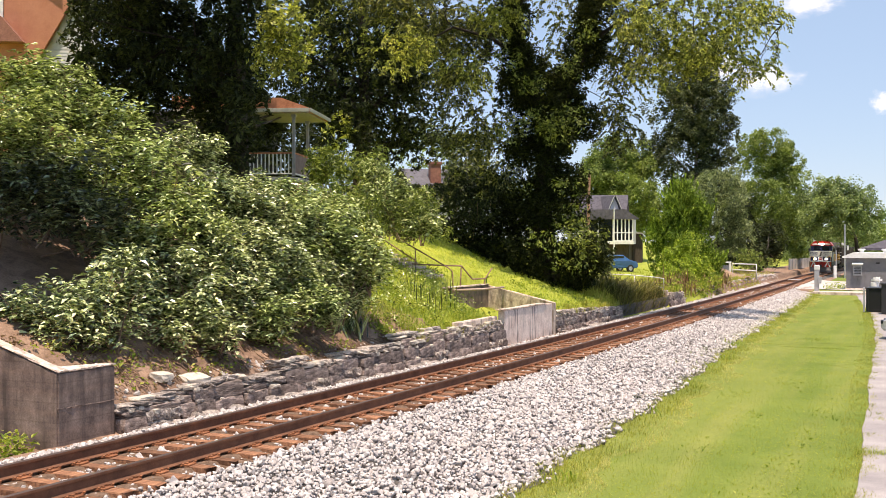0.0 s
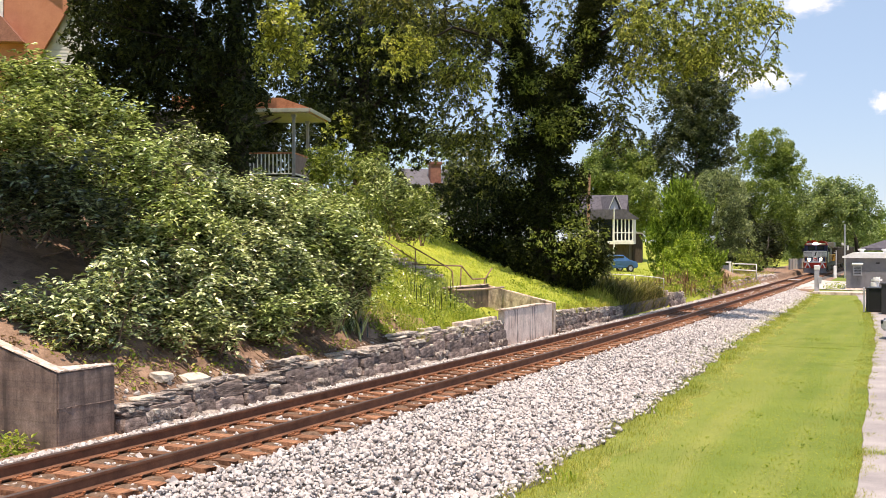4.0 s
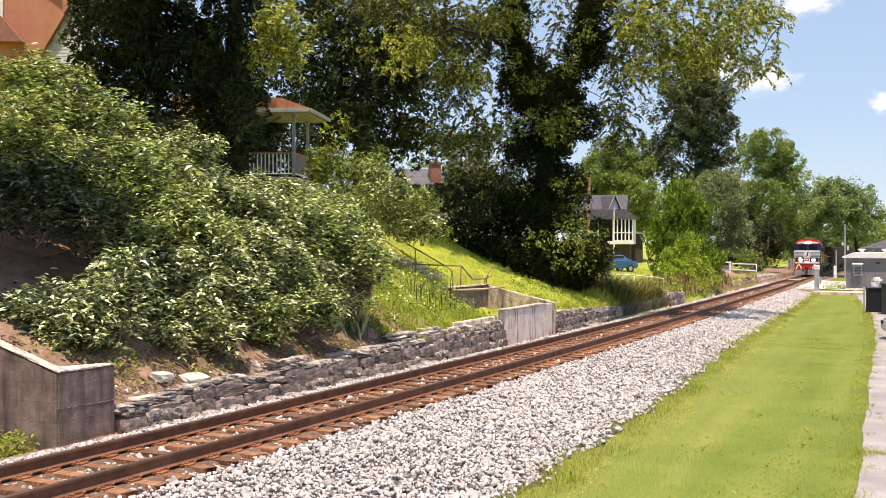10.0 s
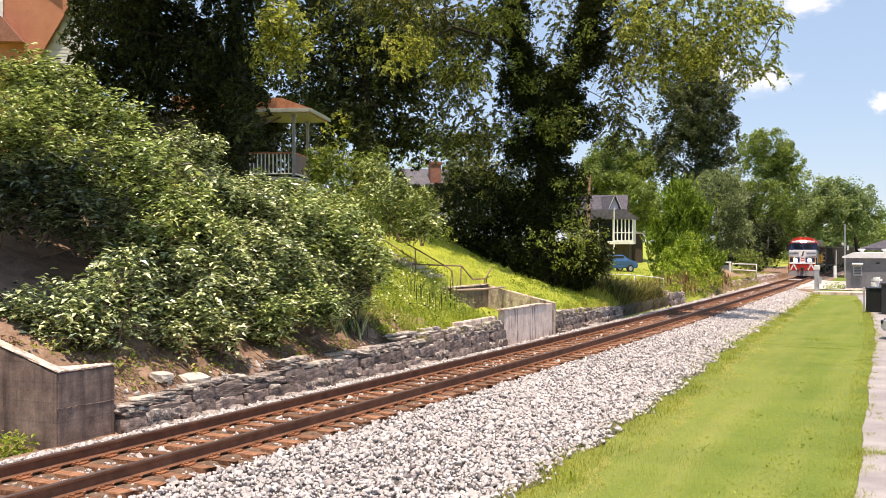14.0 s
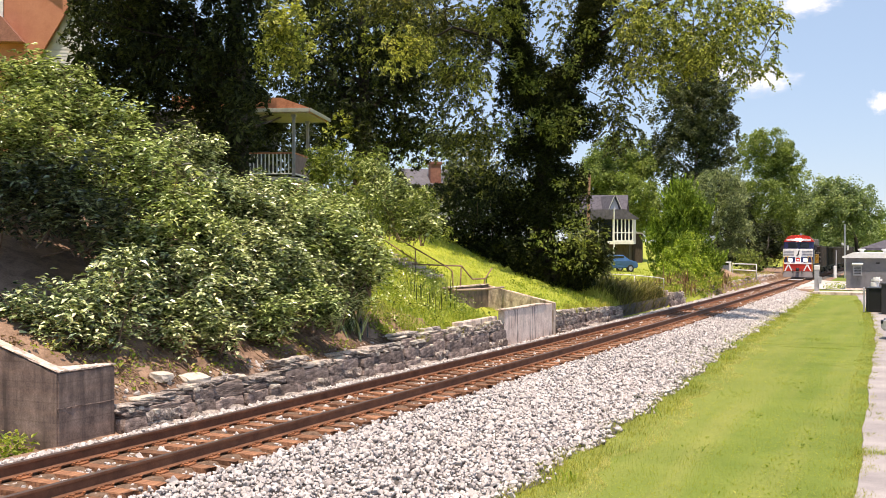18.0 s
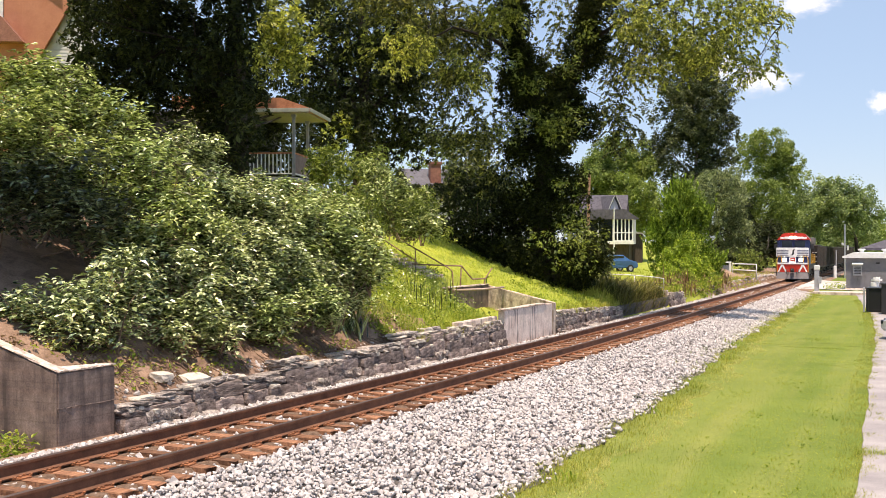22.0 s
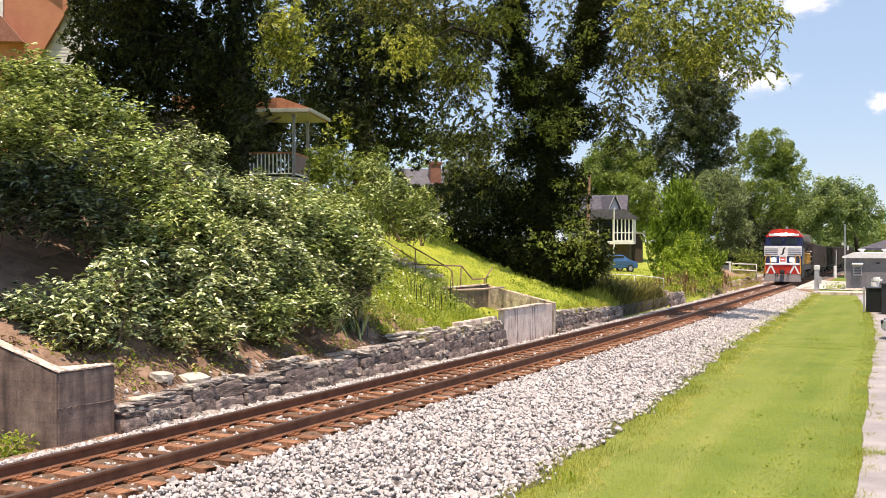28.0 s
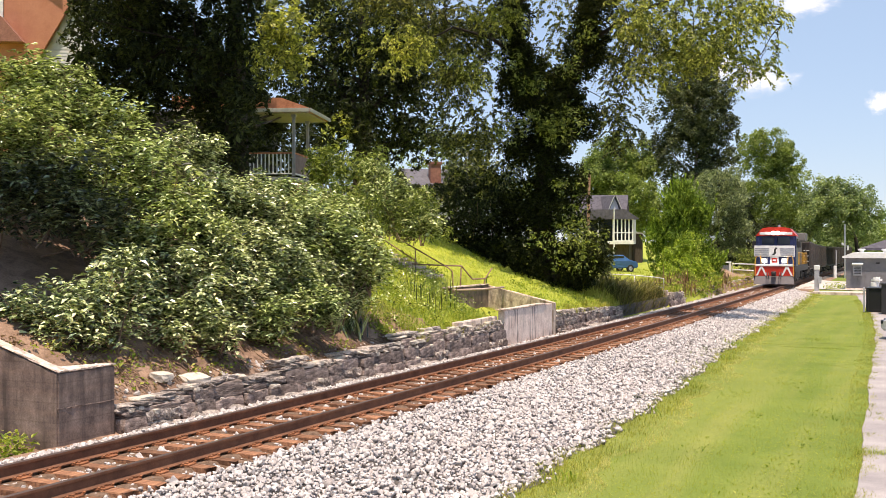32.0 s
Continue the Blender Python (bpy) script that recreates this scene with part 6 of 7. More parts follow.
M_BRICK_ORANGE = worn("orange_brick", (0.50, 0.20, 0.12), (0.62, 0.28, 0.17), 2.0, 30, 0.9, relief=0.4, dist=0.006)
M_SIDING = plain("pale_siding", (0.60, 0.60, 0.62), 0.6)
M_ROOF_GREY = worn("grey_shingle", (0.06, 0.057, 0.07), (0.13, 0.122, 0.145), 3, 30, 0.9, relief=0.5)
M_ROOF_RUST = worn("rusty_roof", (0.38, 0.14, 0.07), (0.58, 0.25, 0.14), 3, 30, 0.8, relief=0.3)
M_BRICK_RED = worn("red_brick", (0.24, 0.10, 0.075), (0.40, 0.19, 0.14), 3, 25, 0.9)
# pale trim greyed: the shade at the eaves is put into the colour
M_TRIM = plain("shaded_trim", (0.40, 0.41, 0.36), 0.7)
# dark boards with shade put into the colour
M_SHEDWOOD = worn("shaded_boards", (0.05, 0.038, 0.032), (0.11, 0.085, 0.07), 3, 30, 0.9, stretch=(6, 6, 0.6))
# mauve for the railing's side: its shade is put into the colour
M_SIDE_SHADE = plain("mauve_side_shade", (0.30, 0.22, 0.24), 0.7)
M_CEIL = plain("cream_boards", (0.38, 0.36, 0.28), 0.7)
M_BLUE = plain("car_blue", (0.06, 0.15, 0.33), 0.22, 0.3)
M_TYRE = plain("tyre", (0.02, 0.02, 0.02), 0.9)
M_CHROME = plain("bright_trim", (0.6, 0.6, 0.62), 0.25, 0.9)
M_GREENBIN = plain("dark_bin_paint", (0.012, 0.013, 0.014), 0.5)


def porch_house():
    """The house over the bank: a raised porch with a low rust-red roof."""
    h = thing("house", pose(-5.812, 43.137, 5.663, 0, 0, -6), "shaded house with a white-railed porch under a rust-red roof", "house")
    part("floor", one_box((4.2, 2.6, 0.18), (-2.0, 1.2, -0.12), 0.02), M_GREY, h, "grey porch floor")
    part("foundation", one_box((4.0, 2.4, 2.2), (-2.0, 1.3, -1.31)), M_BRICK_RED, h)
    # near-black wall: the porch's shade is put into its colour
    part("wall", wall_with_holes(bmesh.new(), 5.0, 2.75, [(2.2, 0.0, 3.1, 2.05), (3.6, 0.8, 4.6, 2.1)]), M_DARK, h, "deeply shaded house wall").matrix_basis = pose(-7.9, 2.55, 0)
    part("porch_ceiling", one_box((5.2, 3.4, 0.06), (-1.95, 1.2, 2.42)), M_CEIL, h, "cream boarded porch ceiling")
    bm = bmesh.new()
    prism(bm, [(-4.7, 2.46), (0.75, 2.46), (0.75, 2.58), (-0.35, 2.98), (-4.7, 3.12)], -0.55, 3.2)
    part("roof", bm, M_ROOF_RUST, h)
    part("fascia", one_box((5.5, 0.05, 0.15), (-2.0, -0.60, 2.5), 0.01), M_TRIM, h)
    part("fascia", one_box((0.05, 3.7, 0.15), (0.78, 1.3, 2.5), 0.01), M_TRIM, h)
    for x, y in ((0.0, 0.0), (-2.0, 0.0), (-4.0, 0.0), (0.0, 2.4)):
        bm = one_box((0.12, 0.12, 2.40), (x, y, 1.2), 0.015)
        box(bm, (0.19, 0.19, 0.1), (x, y, 2.34), bevel=0.015)
        part("post", bm, M_GREY, h, "grey-blue painted porch post")
    part("top_rail", one_box((4.0, 0.09, 0.06), (-2.0, 0, 0.90), 0.012), M_ROOF_RUST, h, "rust-red top rail")
    part("top_rail", one_box((0.09, 2.4, 0.06), (0, 1.2, 0.90), 0.012), M_ROOF_RUST, h, "rust-red top rail")
    part("bottom_rail", one_box((4.0, 0.06, 0.05), (-2.0, 0, 0.10), 0.01), M_WHITE, h)
    part("bottom_rail", one_box((0.06, 2.4, 0.05), (0, 1.2, 0.10), 0.01), M_WHITE, h)
    for i in range(26):
        part("baluster", one_box((0.045, 0.045, 0.78), (-3.92 + i * 0.155, 0, 0.50)), M_WHITE, h)
    # side balusters, shaded by colour against the white front ones
    for i in range(15):
        part("baluster", one_box((0.045, 0.10, 0.78), (0, 0.12 + i * 0.155, 0.50)), M_SIDE_SHADE, h)
    # house body, also coloured near black for shade
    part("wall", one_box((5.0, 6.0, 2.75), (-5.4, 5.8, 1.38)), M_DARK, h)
    part("roof", one_box((5.4, 6.0, 0.2), (-5.5, 6.0, 2.86), 0.03), M_ROOF_GREY, h)


def orange_house():
    """The tall brick house at the bank's head; only an upper corner shows."""
    h = thing("house", pose(-14.36, 40.595, 5.887, 0, 0, 5), "orange brick house with a white clapboard gable corner", "house")
    part("wall", wall_with_holes(bmesh.new(), 8.0, 7.5, [(5.6, 4.5, 6.9, 6.3)]), M_BRICK_ORANGE, h).matrix_basis = pose(-9.0, 0, 0)
    part("wall", one_box((8.0, 7.4, 7.5), (-5.0, 4.0, 3.75)), M_BRICK_ORANGE, h)
    part("wall", prism(bmesh.new(), [(-1.0, 3.0), (-0.97, 3.0), (1.6, 7.5), (-1.0, 7.5)], 0.004, 0.2), M_BRICK_ORANGE, h, "orange brick flank with a raking edge")
    for i in range(36):
        part("clapboard", one_box((2.6, 0.03, 0.135), (0.3, 0.26, 3.0 + i * 0.125), turn=Matrix.Rotation(-0.12, 3, "X")), M_SIDING, h)
    win = window(h, -2.75, 4.5, 1.3, 1.8, -0.03)
    win["label"] = "white-framed upper window"
    part("trim", one_box((0.16, 0.1, 3.6), (-1.74, -0.05, 6.4), 0.01), M_WHITE, h, "pale window casing")
    part("roof", gable(bmesh.new(), 9.0, 8.0, 3.2), M_ROOF_GREY, h).matrix_basis = pose(-4.5, 0, 7.5)
    bm = prism(bmesh.new(), [(-2.3, -0.4), (-0.85, -0.4), (-1.62, 0.5), (-2.3, 0.5)], -0.5, -0.02)
    part("porch_roof", bm, M_BRICK_RED, h, "small sloping rust-red porch roof").matrix_basis = pose(0, 0, 4.85)
    return h


def roof_house():
    """The house in the trees of which the grey roof and chimney show."""
    h = thing("house", pose(-2.7, 77.821, 4.2, 0, 0, -78), "house in the trees with a pale grey roof and brick chimney", "house")
    part("wall", one_box((4.6, 4.4, 2.4), (0, 2.2, 1.2)), M_SIDING, h)
    roof = part("roof", gable(bmesh.new(), 4.6, 4.4, 1.5), worn("pale_roof", (0.095, 0.093, 0.11), (0.16, 0.157, 0.18), 3, 20, 0.8), h)
    roof.matrix_basis = pose(0, 0, 2.4)
    bm = one_box((0.75, 0.75, 1.6), (0, 0, 0.8), 0.02)
    box(bm, (0.9, 0.9, 0.16), (0, 0, 1.6), bevel=0.02)
    ch = part("chimney", bm, M_BRICK_RED, roof, "red brick chimney")
    ch.matrix_basis = pose(1.3, 1.9, 0.35)


def bungalow():
    """The small grey bungalow with a gabled front and a white glazed porch."""
    h = thing("bungalow", pose(16.4, 108.5, 1.227, 0, 0, -12), "small pale grey bungalow with a steep gable and white porch", "house")
    part("foundation", one_box((4.6, 6.0, 1.9), (-0.5, 3.2, 0.7)), M_SHEDWOOD, h, "dark shaded base under the porch")
    part("wall", one_box((5.2, 6.0, 2.7), (-0.4, 4.2, 3.0)), M_SIDING, h)
    # main roof, ridge across the view
    main = part("roof", gable(bmesh.new(), 6.4, 5.2, 2.2, 0.35), M_ROOF_GREY, h)
    main.matrix_basis = pose(1.2, 3.6, 4.25, 0, 0, 90)
    # the narrow front gable, turned a little to the track
    g = bmesh.new()
    prism(g, [(-0.95, 0), (0.95, 0), (0, 2.1)], 0, 2.4)
    part("gable_wall", g, M_SIDING, h, "pale pointed gable").matrix_basis = pose(0.35, 0.45, 4.15, 0, 0, 28)
    part("gable_roof", gable(bmesh.new(), 2.0, 3.2, 2.2, 0.22, 0.1), M_ROOF_GREY, h).matrix_basis = pose(0.35, 0.42, 4.1, 0, 0, 28)
    # bargeboards take the greyed trim for their shade
    for sx in (-1, 1):
        part("bargeboard", one_box((0.08, 0.06, 2.5), (sx * 0.60, -0.22, 1.12), 0.01, Matrix.Rotation(sx * -0.43, 3, "Y")), M_TRIM, h).matrix_basis = pose(0.35, 0.40, 4.12, 0, 0, 28)
    # porch
    part("porch_floor", one_box((4.7, 2.0, 0.30), (-0.05, -0.4, 1.78), 0.02), M_WHITE, h)
    part("porch_roof", prism(bmesh.new(), [(-2.9, 0), (2.5, 0), (2.5, 0.12), (1.3, 0.95), (-2.9, 0.95)], -1.6, 0.9), M_ROOF_GREY, h).matrix_basis = pose(0.2, 0, 4.05)
    part("porch_screen", one_box((4.3, 0.04, 2.05), (0, -1.0, 2.97)), M_GLASS, h, "dark screening behind the posts")
    for x in (-2.2, -1.1, 0.35, 0.75, 1.15, 1.5, 1.85, 2.2):
        part("porch_post", one_box((0.13, 0.13, 2.15), (x, -1.3, 2.97), 0.01), M_WHITE, h)
    part("porch_rail", one_box((1.8, 0.08, 0.09), (1.3, -1.3, 2.75), 0.01), M_WHITE, h)
    part("porch_rail", one_box((1.8, 0.08, 0.09), (1.3, -1.3, 1.98), 0.01), M_WHITE, h)
    for x in (-1.65, -0.45):
        window(h, x, 2.2, 1.0, 1.6, 1.15)
    part("step", one_box((1.4, 1.0, 0.5), (-1.2, -1.9, 0.2), 0.02), M_CONCRETE_PALE, h)
    # lean-to beside it
    s = thing("outbuilding", pose(19.5, 114.8, 0.927, 0, 0, -12), "low tan shed roof behind the bungalow", "shed")
    # wall darkened to stand for the shaded void under the roof
    part("wall", one_box((2.2, 3.0, 3.0), (0, 1.5, 1.5)), M_SHEDWOOD, s, "dark boards standing for the shaded void")
    part("roof", prism(bmesh.new(), [(-1.5, 0), (1.5, -0.4), (1.5, -0.25), (-1.5, 0.15)], -0.4, 3.3), M_CEIL, s).matrix_basis = pose(0, 0, 3.3)


def blue_car():
    c = thing("car", pose(13.9, 91.7, 0.577, 0, 0, 24), "blue parked car half hidden by brush", "car")
    side = [(-2.1, 0.35), (-2.15, 0.75), (-1.9, 0.95), (-1.3, 1.0), (-0.75, 1.42), (0.75, 1.45), (1.35, 1.02), (2.0, 0.88), (2.15, 0.6), (2.1, 0.33)]
    bm = prism(bmesh.new(), side, -0.85, 0.85)
    for v in bm.verts:
        if v.co.z > 1.1:
            v.co.y *= 0.8
    bmesh.ops.bevel(bm, geom=[e for e in bm.edges if e.calc_face_angle(0) > 0.9], offset=0.07, segments=3, affect="EDGES")
    part("body", bm, M_BLUE, c, smooth_faces=False)
    for x, a in ((-1.06, 0.78), (1.08, -0.9)):
        part("windscreen", one_box((0.03, 1.2, 0.55), (x, 0, 1.22), 0.01, Matrix.Rotation(a, 3, "Y")), M_GLASS, c)
    for y in (-0.79, 0.79):
        part("side_window", one_box((1.5, 0.02, 0.32), (0, y, 1.2), 0.005, Matrix.Rotation(-0.35 if y > 0 else 0.35, 3, "X")), M_GLASS, c)
    for x in (-1.35, 1.35):
        for y in (-0.8, 0.8):
            w = part("wheel", disc(bmesh.new(), 0.32, 0.2, (x, y, 0.32), "Y", 24, 0.03), M_TYRE, c)
            part("rim", disc(bmesh.new(), 0.19, 0.21, (x, y, 0.32), "Y", 16, 0.01), M_CHROME, w)
    for y in (-0.6, 0.6):
        part("headlight", one_box((0.1, 0.35, 0.14), (2.08, y, 0.72), 0.03), M_CHROME, c)
        part("headlight", one_box((0.1, 0.35, 0.14), (-2.12, y, 0.76), 0.03), M_CHROME, c)


# ---- right of the track ----
M_ROOF_WHITE = plain("white_roof_metal", (0.80, 0.80, 0.80), 0.5)
M_SHED = worn("shed_metal", (0.155, 0.15, 0.165), (0.225, 0.22, 0.235), 1.0, 40, 0.6, 0.1, grain=0.08, relief=0.1, dist=0.004)


def signal_shed():
    h = thing("signal_shed", pose(32.985, 84.802, -0.631, 0, 0, -27), "grey metal signal shed with a white roof and vents", "shed")
    part("base", one_box((4.2, 3.2, 0.2), (0, 1.5, 0.05), 0.02), M_CONCRETE_PALE, h)
    part("wall", one_box((4.0, 3.0, 2.35), (0, 1.5, 1.30), 0.02), M_SHED, h)
    for i in range(7):
        part("seam", one_box((0.03, 0.02, 2.2), (-1.8 + i * 0.6, -0.012, 1.3)), M_SHED, h)
    bm = bmesh.new()
    prism(bm, [(-2.25, 0), (2.25, 0), (2.25, 0.12), (1.5, 0.42), (-1.5, 0.42), (-2.25, 0.12)], -0.25, 3.25)
    part("roof", bm, M_ROOF_WHITE, h).matrix_basis = pose(0, 0, 2.48)
    for x in (-1.0, 0.72):
        bm = disc(bmesh.new(), 0.16, 0.2, (x, 1.2, 2.98), "Z", 16)
        disc(bm, 0.3, 0.14, (x, 1.2, 3.12), "Z", 20, 0.05)
        part("roof_vent", bm, M_ROOF_WHITE, h)
    cab = part("vent_box", one_box((0.62, 0.25, 0.85), (-1.15, -0.12, 1.55), 0.02), M_GREY, h, "grey wall-mounted vent box with a white hood")
    part("hood", one_box((0.8, 0.4, 0.1), (-1.15, -0.18, 2.03), 0.03, Matrix.Rotation(0.25, 3, "X")), M_WHITE, cab)
    for i in range(5):
        part("slat", one_box((0.5, 0.03, 0.04), (-1.15, -0.26, 1.3 + i * 0.12)), M_DARK, cab)
    part("sign", one_box((0.3, 0.02, 0.1), (0.3, -0.02, 2.1)), M_DARK, h)


def posts():
    p = thing("signal_mast", on_track(82.527, 3.394, -0.553), "short grey crossing-signal post with a white cap", "post")
    bm = one_box((0.34, 0.34, 1.9), (0, 0, 0.95), 0.03)
    part("post", bm, M_PALE_METAL, p)
    part("cap", one_box((0.40, 0.40, 0.35), (0, 0, 2.02), 0.06), M_WHITE, p)
    part("foot", one_box((0.6, 0.6, 0.18), (0, 0, 0.07), 0.02), M_BRICK_RED, p)
    part("junction_box", one_box((0.28, 0.2, 0.5), (0.2, -0.16, 1.1), 0.02), M_PALE_METAL, p)
    b = thing("bollard", pose(41.4, 116.9, -0.723), "fat white bollard by the crossing", "bollard")
    part("pipe", disc(bmesh.new(), 0.17, 1.3, (0, 0, 0.65), "Z", 16, 0.05), M_WHITE, b)
    b = thing("pole", pose(41.9, 118.02, -0.723), "thin grey metal pole by the crossing", "pole")
    part("pipe", tube(bmesh.new(), [(0, 0, 0), (0, 0, 2.9)], 0.06), M_PALE_METAL, b)
    u = thing("utility_pole", pose(48, 132.3, -1.273), "pale utility pole with a small lamp and transformer", "utility pole")
    part("pole", tube(bmesh.new(), [(0, 0, 0), (0, 0, 4), (0, 0, 6.5)], [0.10, 0.09, 0.075]), M_PALE_METAL, u)
    part("transformer", disc(bmesh.new(), 0.13, 0.3, (-0.28, 0, 4.1), "Z", 14, 0.03), M_WHITE, u)
    part("lamp_head", one_box((0.18, 0.15, 0.55), (0.36, 0, 3.62), 0.04), M_WHITE, u)
    part("bracket", one_box((0.7, 0.06, 0.06), (0.1, 0, 3.9)), M_PALE_METAL, u)
    u = thing("utility_pole", pose(12.85, 98, 1.127), "brown wooden utility pole above the bungalow", "utility pole")
    part("pole", tube(bmesh.new(), [(0, 0, 0), (0, 0, 4), (0.1, 0, 7.9)], [0.16, 0.14, 0.12]), worn("pole_wood", (0.28, 0.16, 0.10), (0.42, 0.26, 0.17), 3, 30, 0.9), u)
    b = thing("flagpole", pose(16.25, 105.2, 1.1), "thin white pole before the bungalow", "pole")
    part("pipe", tube(bmesh.new(), [(0, 0, 0), (0, 0, 2.5), (0, 0, 5.0)], [0.07, 0.06, 0.05]), M_WHITE, b)
    part("cap", disc(bmesh.new(), 0.08, 0.08, (0, 0, 5.02), "Z", 12, 0.02), M_WHITE, b)
    b = thing("cabinet", pose(25.7, 100.8, 0.087, 0, 0, -20), "small white equipment cabinet beside the track", "cabinet")
    bm = one_box((1.0, 0.6, 0.12), (0, 0, 1.15), 0.02)
    part("top", bm, M_WHITE, b)
    for x in (-0.42, 0.42):
        part("side_panel", one_box((0.16, 0.55, 1.1), (x, 0, 0.55), 0.01), M_WHITE, b)
    part("body", one_box((0.66, 0.4, 0.9), (0, 0.05, 0.45), 0.01), M_GREY, b)
    rail_pipe("pipe_fence", [[(26.2, 100.24, -0.173), (26.2, 100.24, 1.127), (27.7, 97.86, 1.087), (27.7, 97.86, -0.273)], [(26.2, 100.24, 0.577), (27.7, 97.86, 0.527)]],
              0.05, M_WHITE, "white pipe fence beside the road", "fence")
    f = thing("fence", pose(0, 0, 0), "weathered white plank fence along the cutting", "fence")
    for i in range(36):
        s = 163.5 + i * 1.0
        p0 = at(s, -4.3, float(ground_z(s, -4.3)) - 0.1)
        part("board", one_box((0.94, 0.04, 1.75 + 0.12 * math.sin(i * 2.3)), (0, 0, 0.85), 0.01), M_WHITE if i % 5 else M_PALE_METAL, f).matrix_basis = pose(p0.x, p0.y, p0.z, 0, 0, 90 - math.degrees(float(heading(s))))


def bins():
    d = thing("dumpster", pose(22.233, 58.52, -0.606, 0, 0, -29), "black metal dumpster on the asphalt edge", "dumpster")
    part("body", one_box((3.0, 1.6, 1.2), (1.6, 0.9, 0.62), 0.03), M_GREENBIN, d)
    for i in range(5):
        part("rib", one_box((0.1, 0.08, 1.15), (0.2 + i * 0.7, 0.07, 0.62), 0.01), M_GREENBIN, d)
    part("lid", one_box((3.1, 1.7, 0.06), (1.6, 0.9, 1.26), 0.02), M_DARK, d)
    part("post", one_box((0.09, 0.09, 1.3), (0.02, 0.0, 0.65), 0.01), M_PALE_METAL, d)
    b = thing("crate", pose(22.622, 56.968, -0.592, 0, 0, -29), "black box-shaped bin on the asphalt", "bin")
    part("body", one_box((1.8, 1.0, 1.5), (0.9, 0.0, 0.75), 0.03), M_DARK, b)
    part("lid", one_box((1.9, 1.1, 0.08), (0.9, 0.0, 1.54), 0.03), M_DARK, b)
    w = thing("drum", pose(26.609, 68.228, -0.675), "white drum with a domed lid behind the bins", "drum")
    part("body", disc(bmesh.new(), 0.24, 1.3, (0, 0, 0.66), "Z", 20, 0.03), M_WHITE, w)
    part("lid", disc(bmesh.new(), 0.32, 0.36, (0.12, 0, 1.42), "Z", 20, 0.12), M_WHITE, w)
    c = thing("car", pose(16.97, 41.2, -0.476, 0, 0, -28), "silver car parked on the asphalt, its nose in view", "car")
    side = [(-0.55, 0.3), (-0.6, 0.45), (-0.5, 0.72), (0.3, 0.9), (1.0, 0.95), (1.7, 1.4), (3.2, 1.4), (3.8, 0.95), (3.9, 0.3)]
    bm = prism(bmesh.new(), side, -0.85, 0.85)
    for v in bm.verts:
        v.co.y *= 0.82 if v.co.x < -0.4 or v.co.z > 1.2 else 1
    bmesh.ops.bevel(bm, geom=[e for e in bm.edges if e.calc_face_angle(0) > 0.5], offset=0.08, segments=3, affect="EDGES")
    part("body", bm, plain("silver_paint", (0.5, 0.5, 0.52), 0.3, 0.4), c)
    for x in (0.4, 3.0):
        for y in (-0.78, 0.78):
            w = part("wheel", disc(bmesh.new(), 0.31, 0.2, (x, y, 0.31), "Y", 24, 0.03), M_TYRE, c)
            part("rim", disc(bmesh.new(), 0.19, 0.21, (x, y, 0.31), "Y", 16, 0.01), M_CHROME, w)
    for y in (-0.5, 0.5):
        part("headlight", one_box((0.1, 0.3, 0.14), (-0.52, y, 0.62), 0.03), M_GLASS, c)


def depot():
    d = thing("depot", pose(44.3, 112.7, -0.773, 0, 0, -26), "low depot with a broad dark hipped canopy roof", "building")
    part("wall", one_box((8, 10, 3.0), (4.5, 5, 1.5)), M_DARK, d)
    bm = bmesh.new()
    rows = [[(-1.6, -1.6, 3.0), (10.6, -1.6, 3.0), (10.6, 11.6, 3.0), (-1.6, 11.6, 3.0)], [(-1.6, -1.6, 3.25), (10.6, -1.6, 3.25), (10.6, 11.6, 3.25), (-1.6, 11.6, 3.25)],
            [(1.2, 1.2, 4.3), (7.8, 1.2, 4.3), (7.8, 8.8, 4.3), (1.2, 8.8, 4.3)], [(3.5, 3.5, 5.2), (5.5, 3.5, 5.2), (5.5, 6.5, 5.2), (3.5, 6.5, 5.2)]]
    rings = [[bm.verts.new(p) for p in r] for r in rows]
    for a, b in zip(rings, rings[1:]):
        for j in range(4):
            bm.faces.new((a[j], a[(j + 1) % 4], b[(j + 1) % 4], b[j]))
    bm.faces.new(rings[0][::-1])
    bm.faces.new(rings[-1])
    part("roof", bm, M_ROOF_GREY, d)


porch_house()
orange_house()
roof_house()
bungalow()
blue_car()
signal_shed()
posts()
bins()
depot()

# ---- the train ----
M_RED = plain("loco_red", (0.52, 0.035, 0.02), 0.35)
M_LOCO_WHITE = plain("loco_white", (0.78, 0.78, 0.78), 0.35)
M_NAVY = plain("loco_navy", (0.025, 0.035, 0.11), 0.3)
M_FRAME = plain("underframe_black", (0.025, 0.024, 0.024), 0.7)
M_LOCO_GREY = worn("loco_dusty_grey", (0.10, 0.095, 0.09), (0.20, 0.185, 0.17), 1.2, 20, 0.7)
M_YELLOW = plain("handrail_yellow", (0.70, 0.38, 0.05), 0.5)
M_STEEL = plain("plow_steel", (0.20, 0.18, 0.18), 0.55, 0.3)
M_HOPPER = worn("hopper_grey", (0.035, 0.033, 0.033), (0.075, 0.070, 0.068), 0.9, 15, 0.8, stain=((0.10, 0.06, 0.045), (1.5, 1.5, 0.3), 0.4))
M_LAMP = glow("headlamp_glass", (1.0, 0.93, 0.80), 120)
M_DITCH = glow("ditch_lamp_glass", (1.0, 0.93, 0.80), 60)


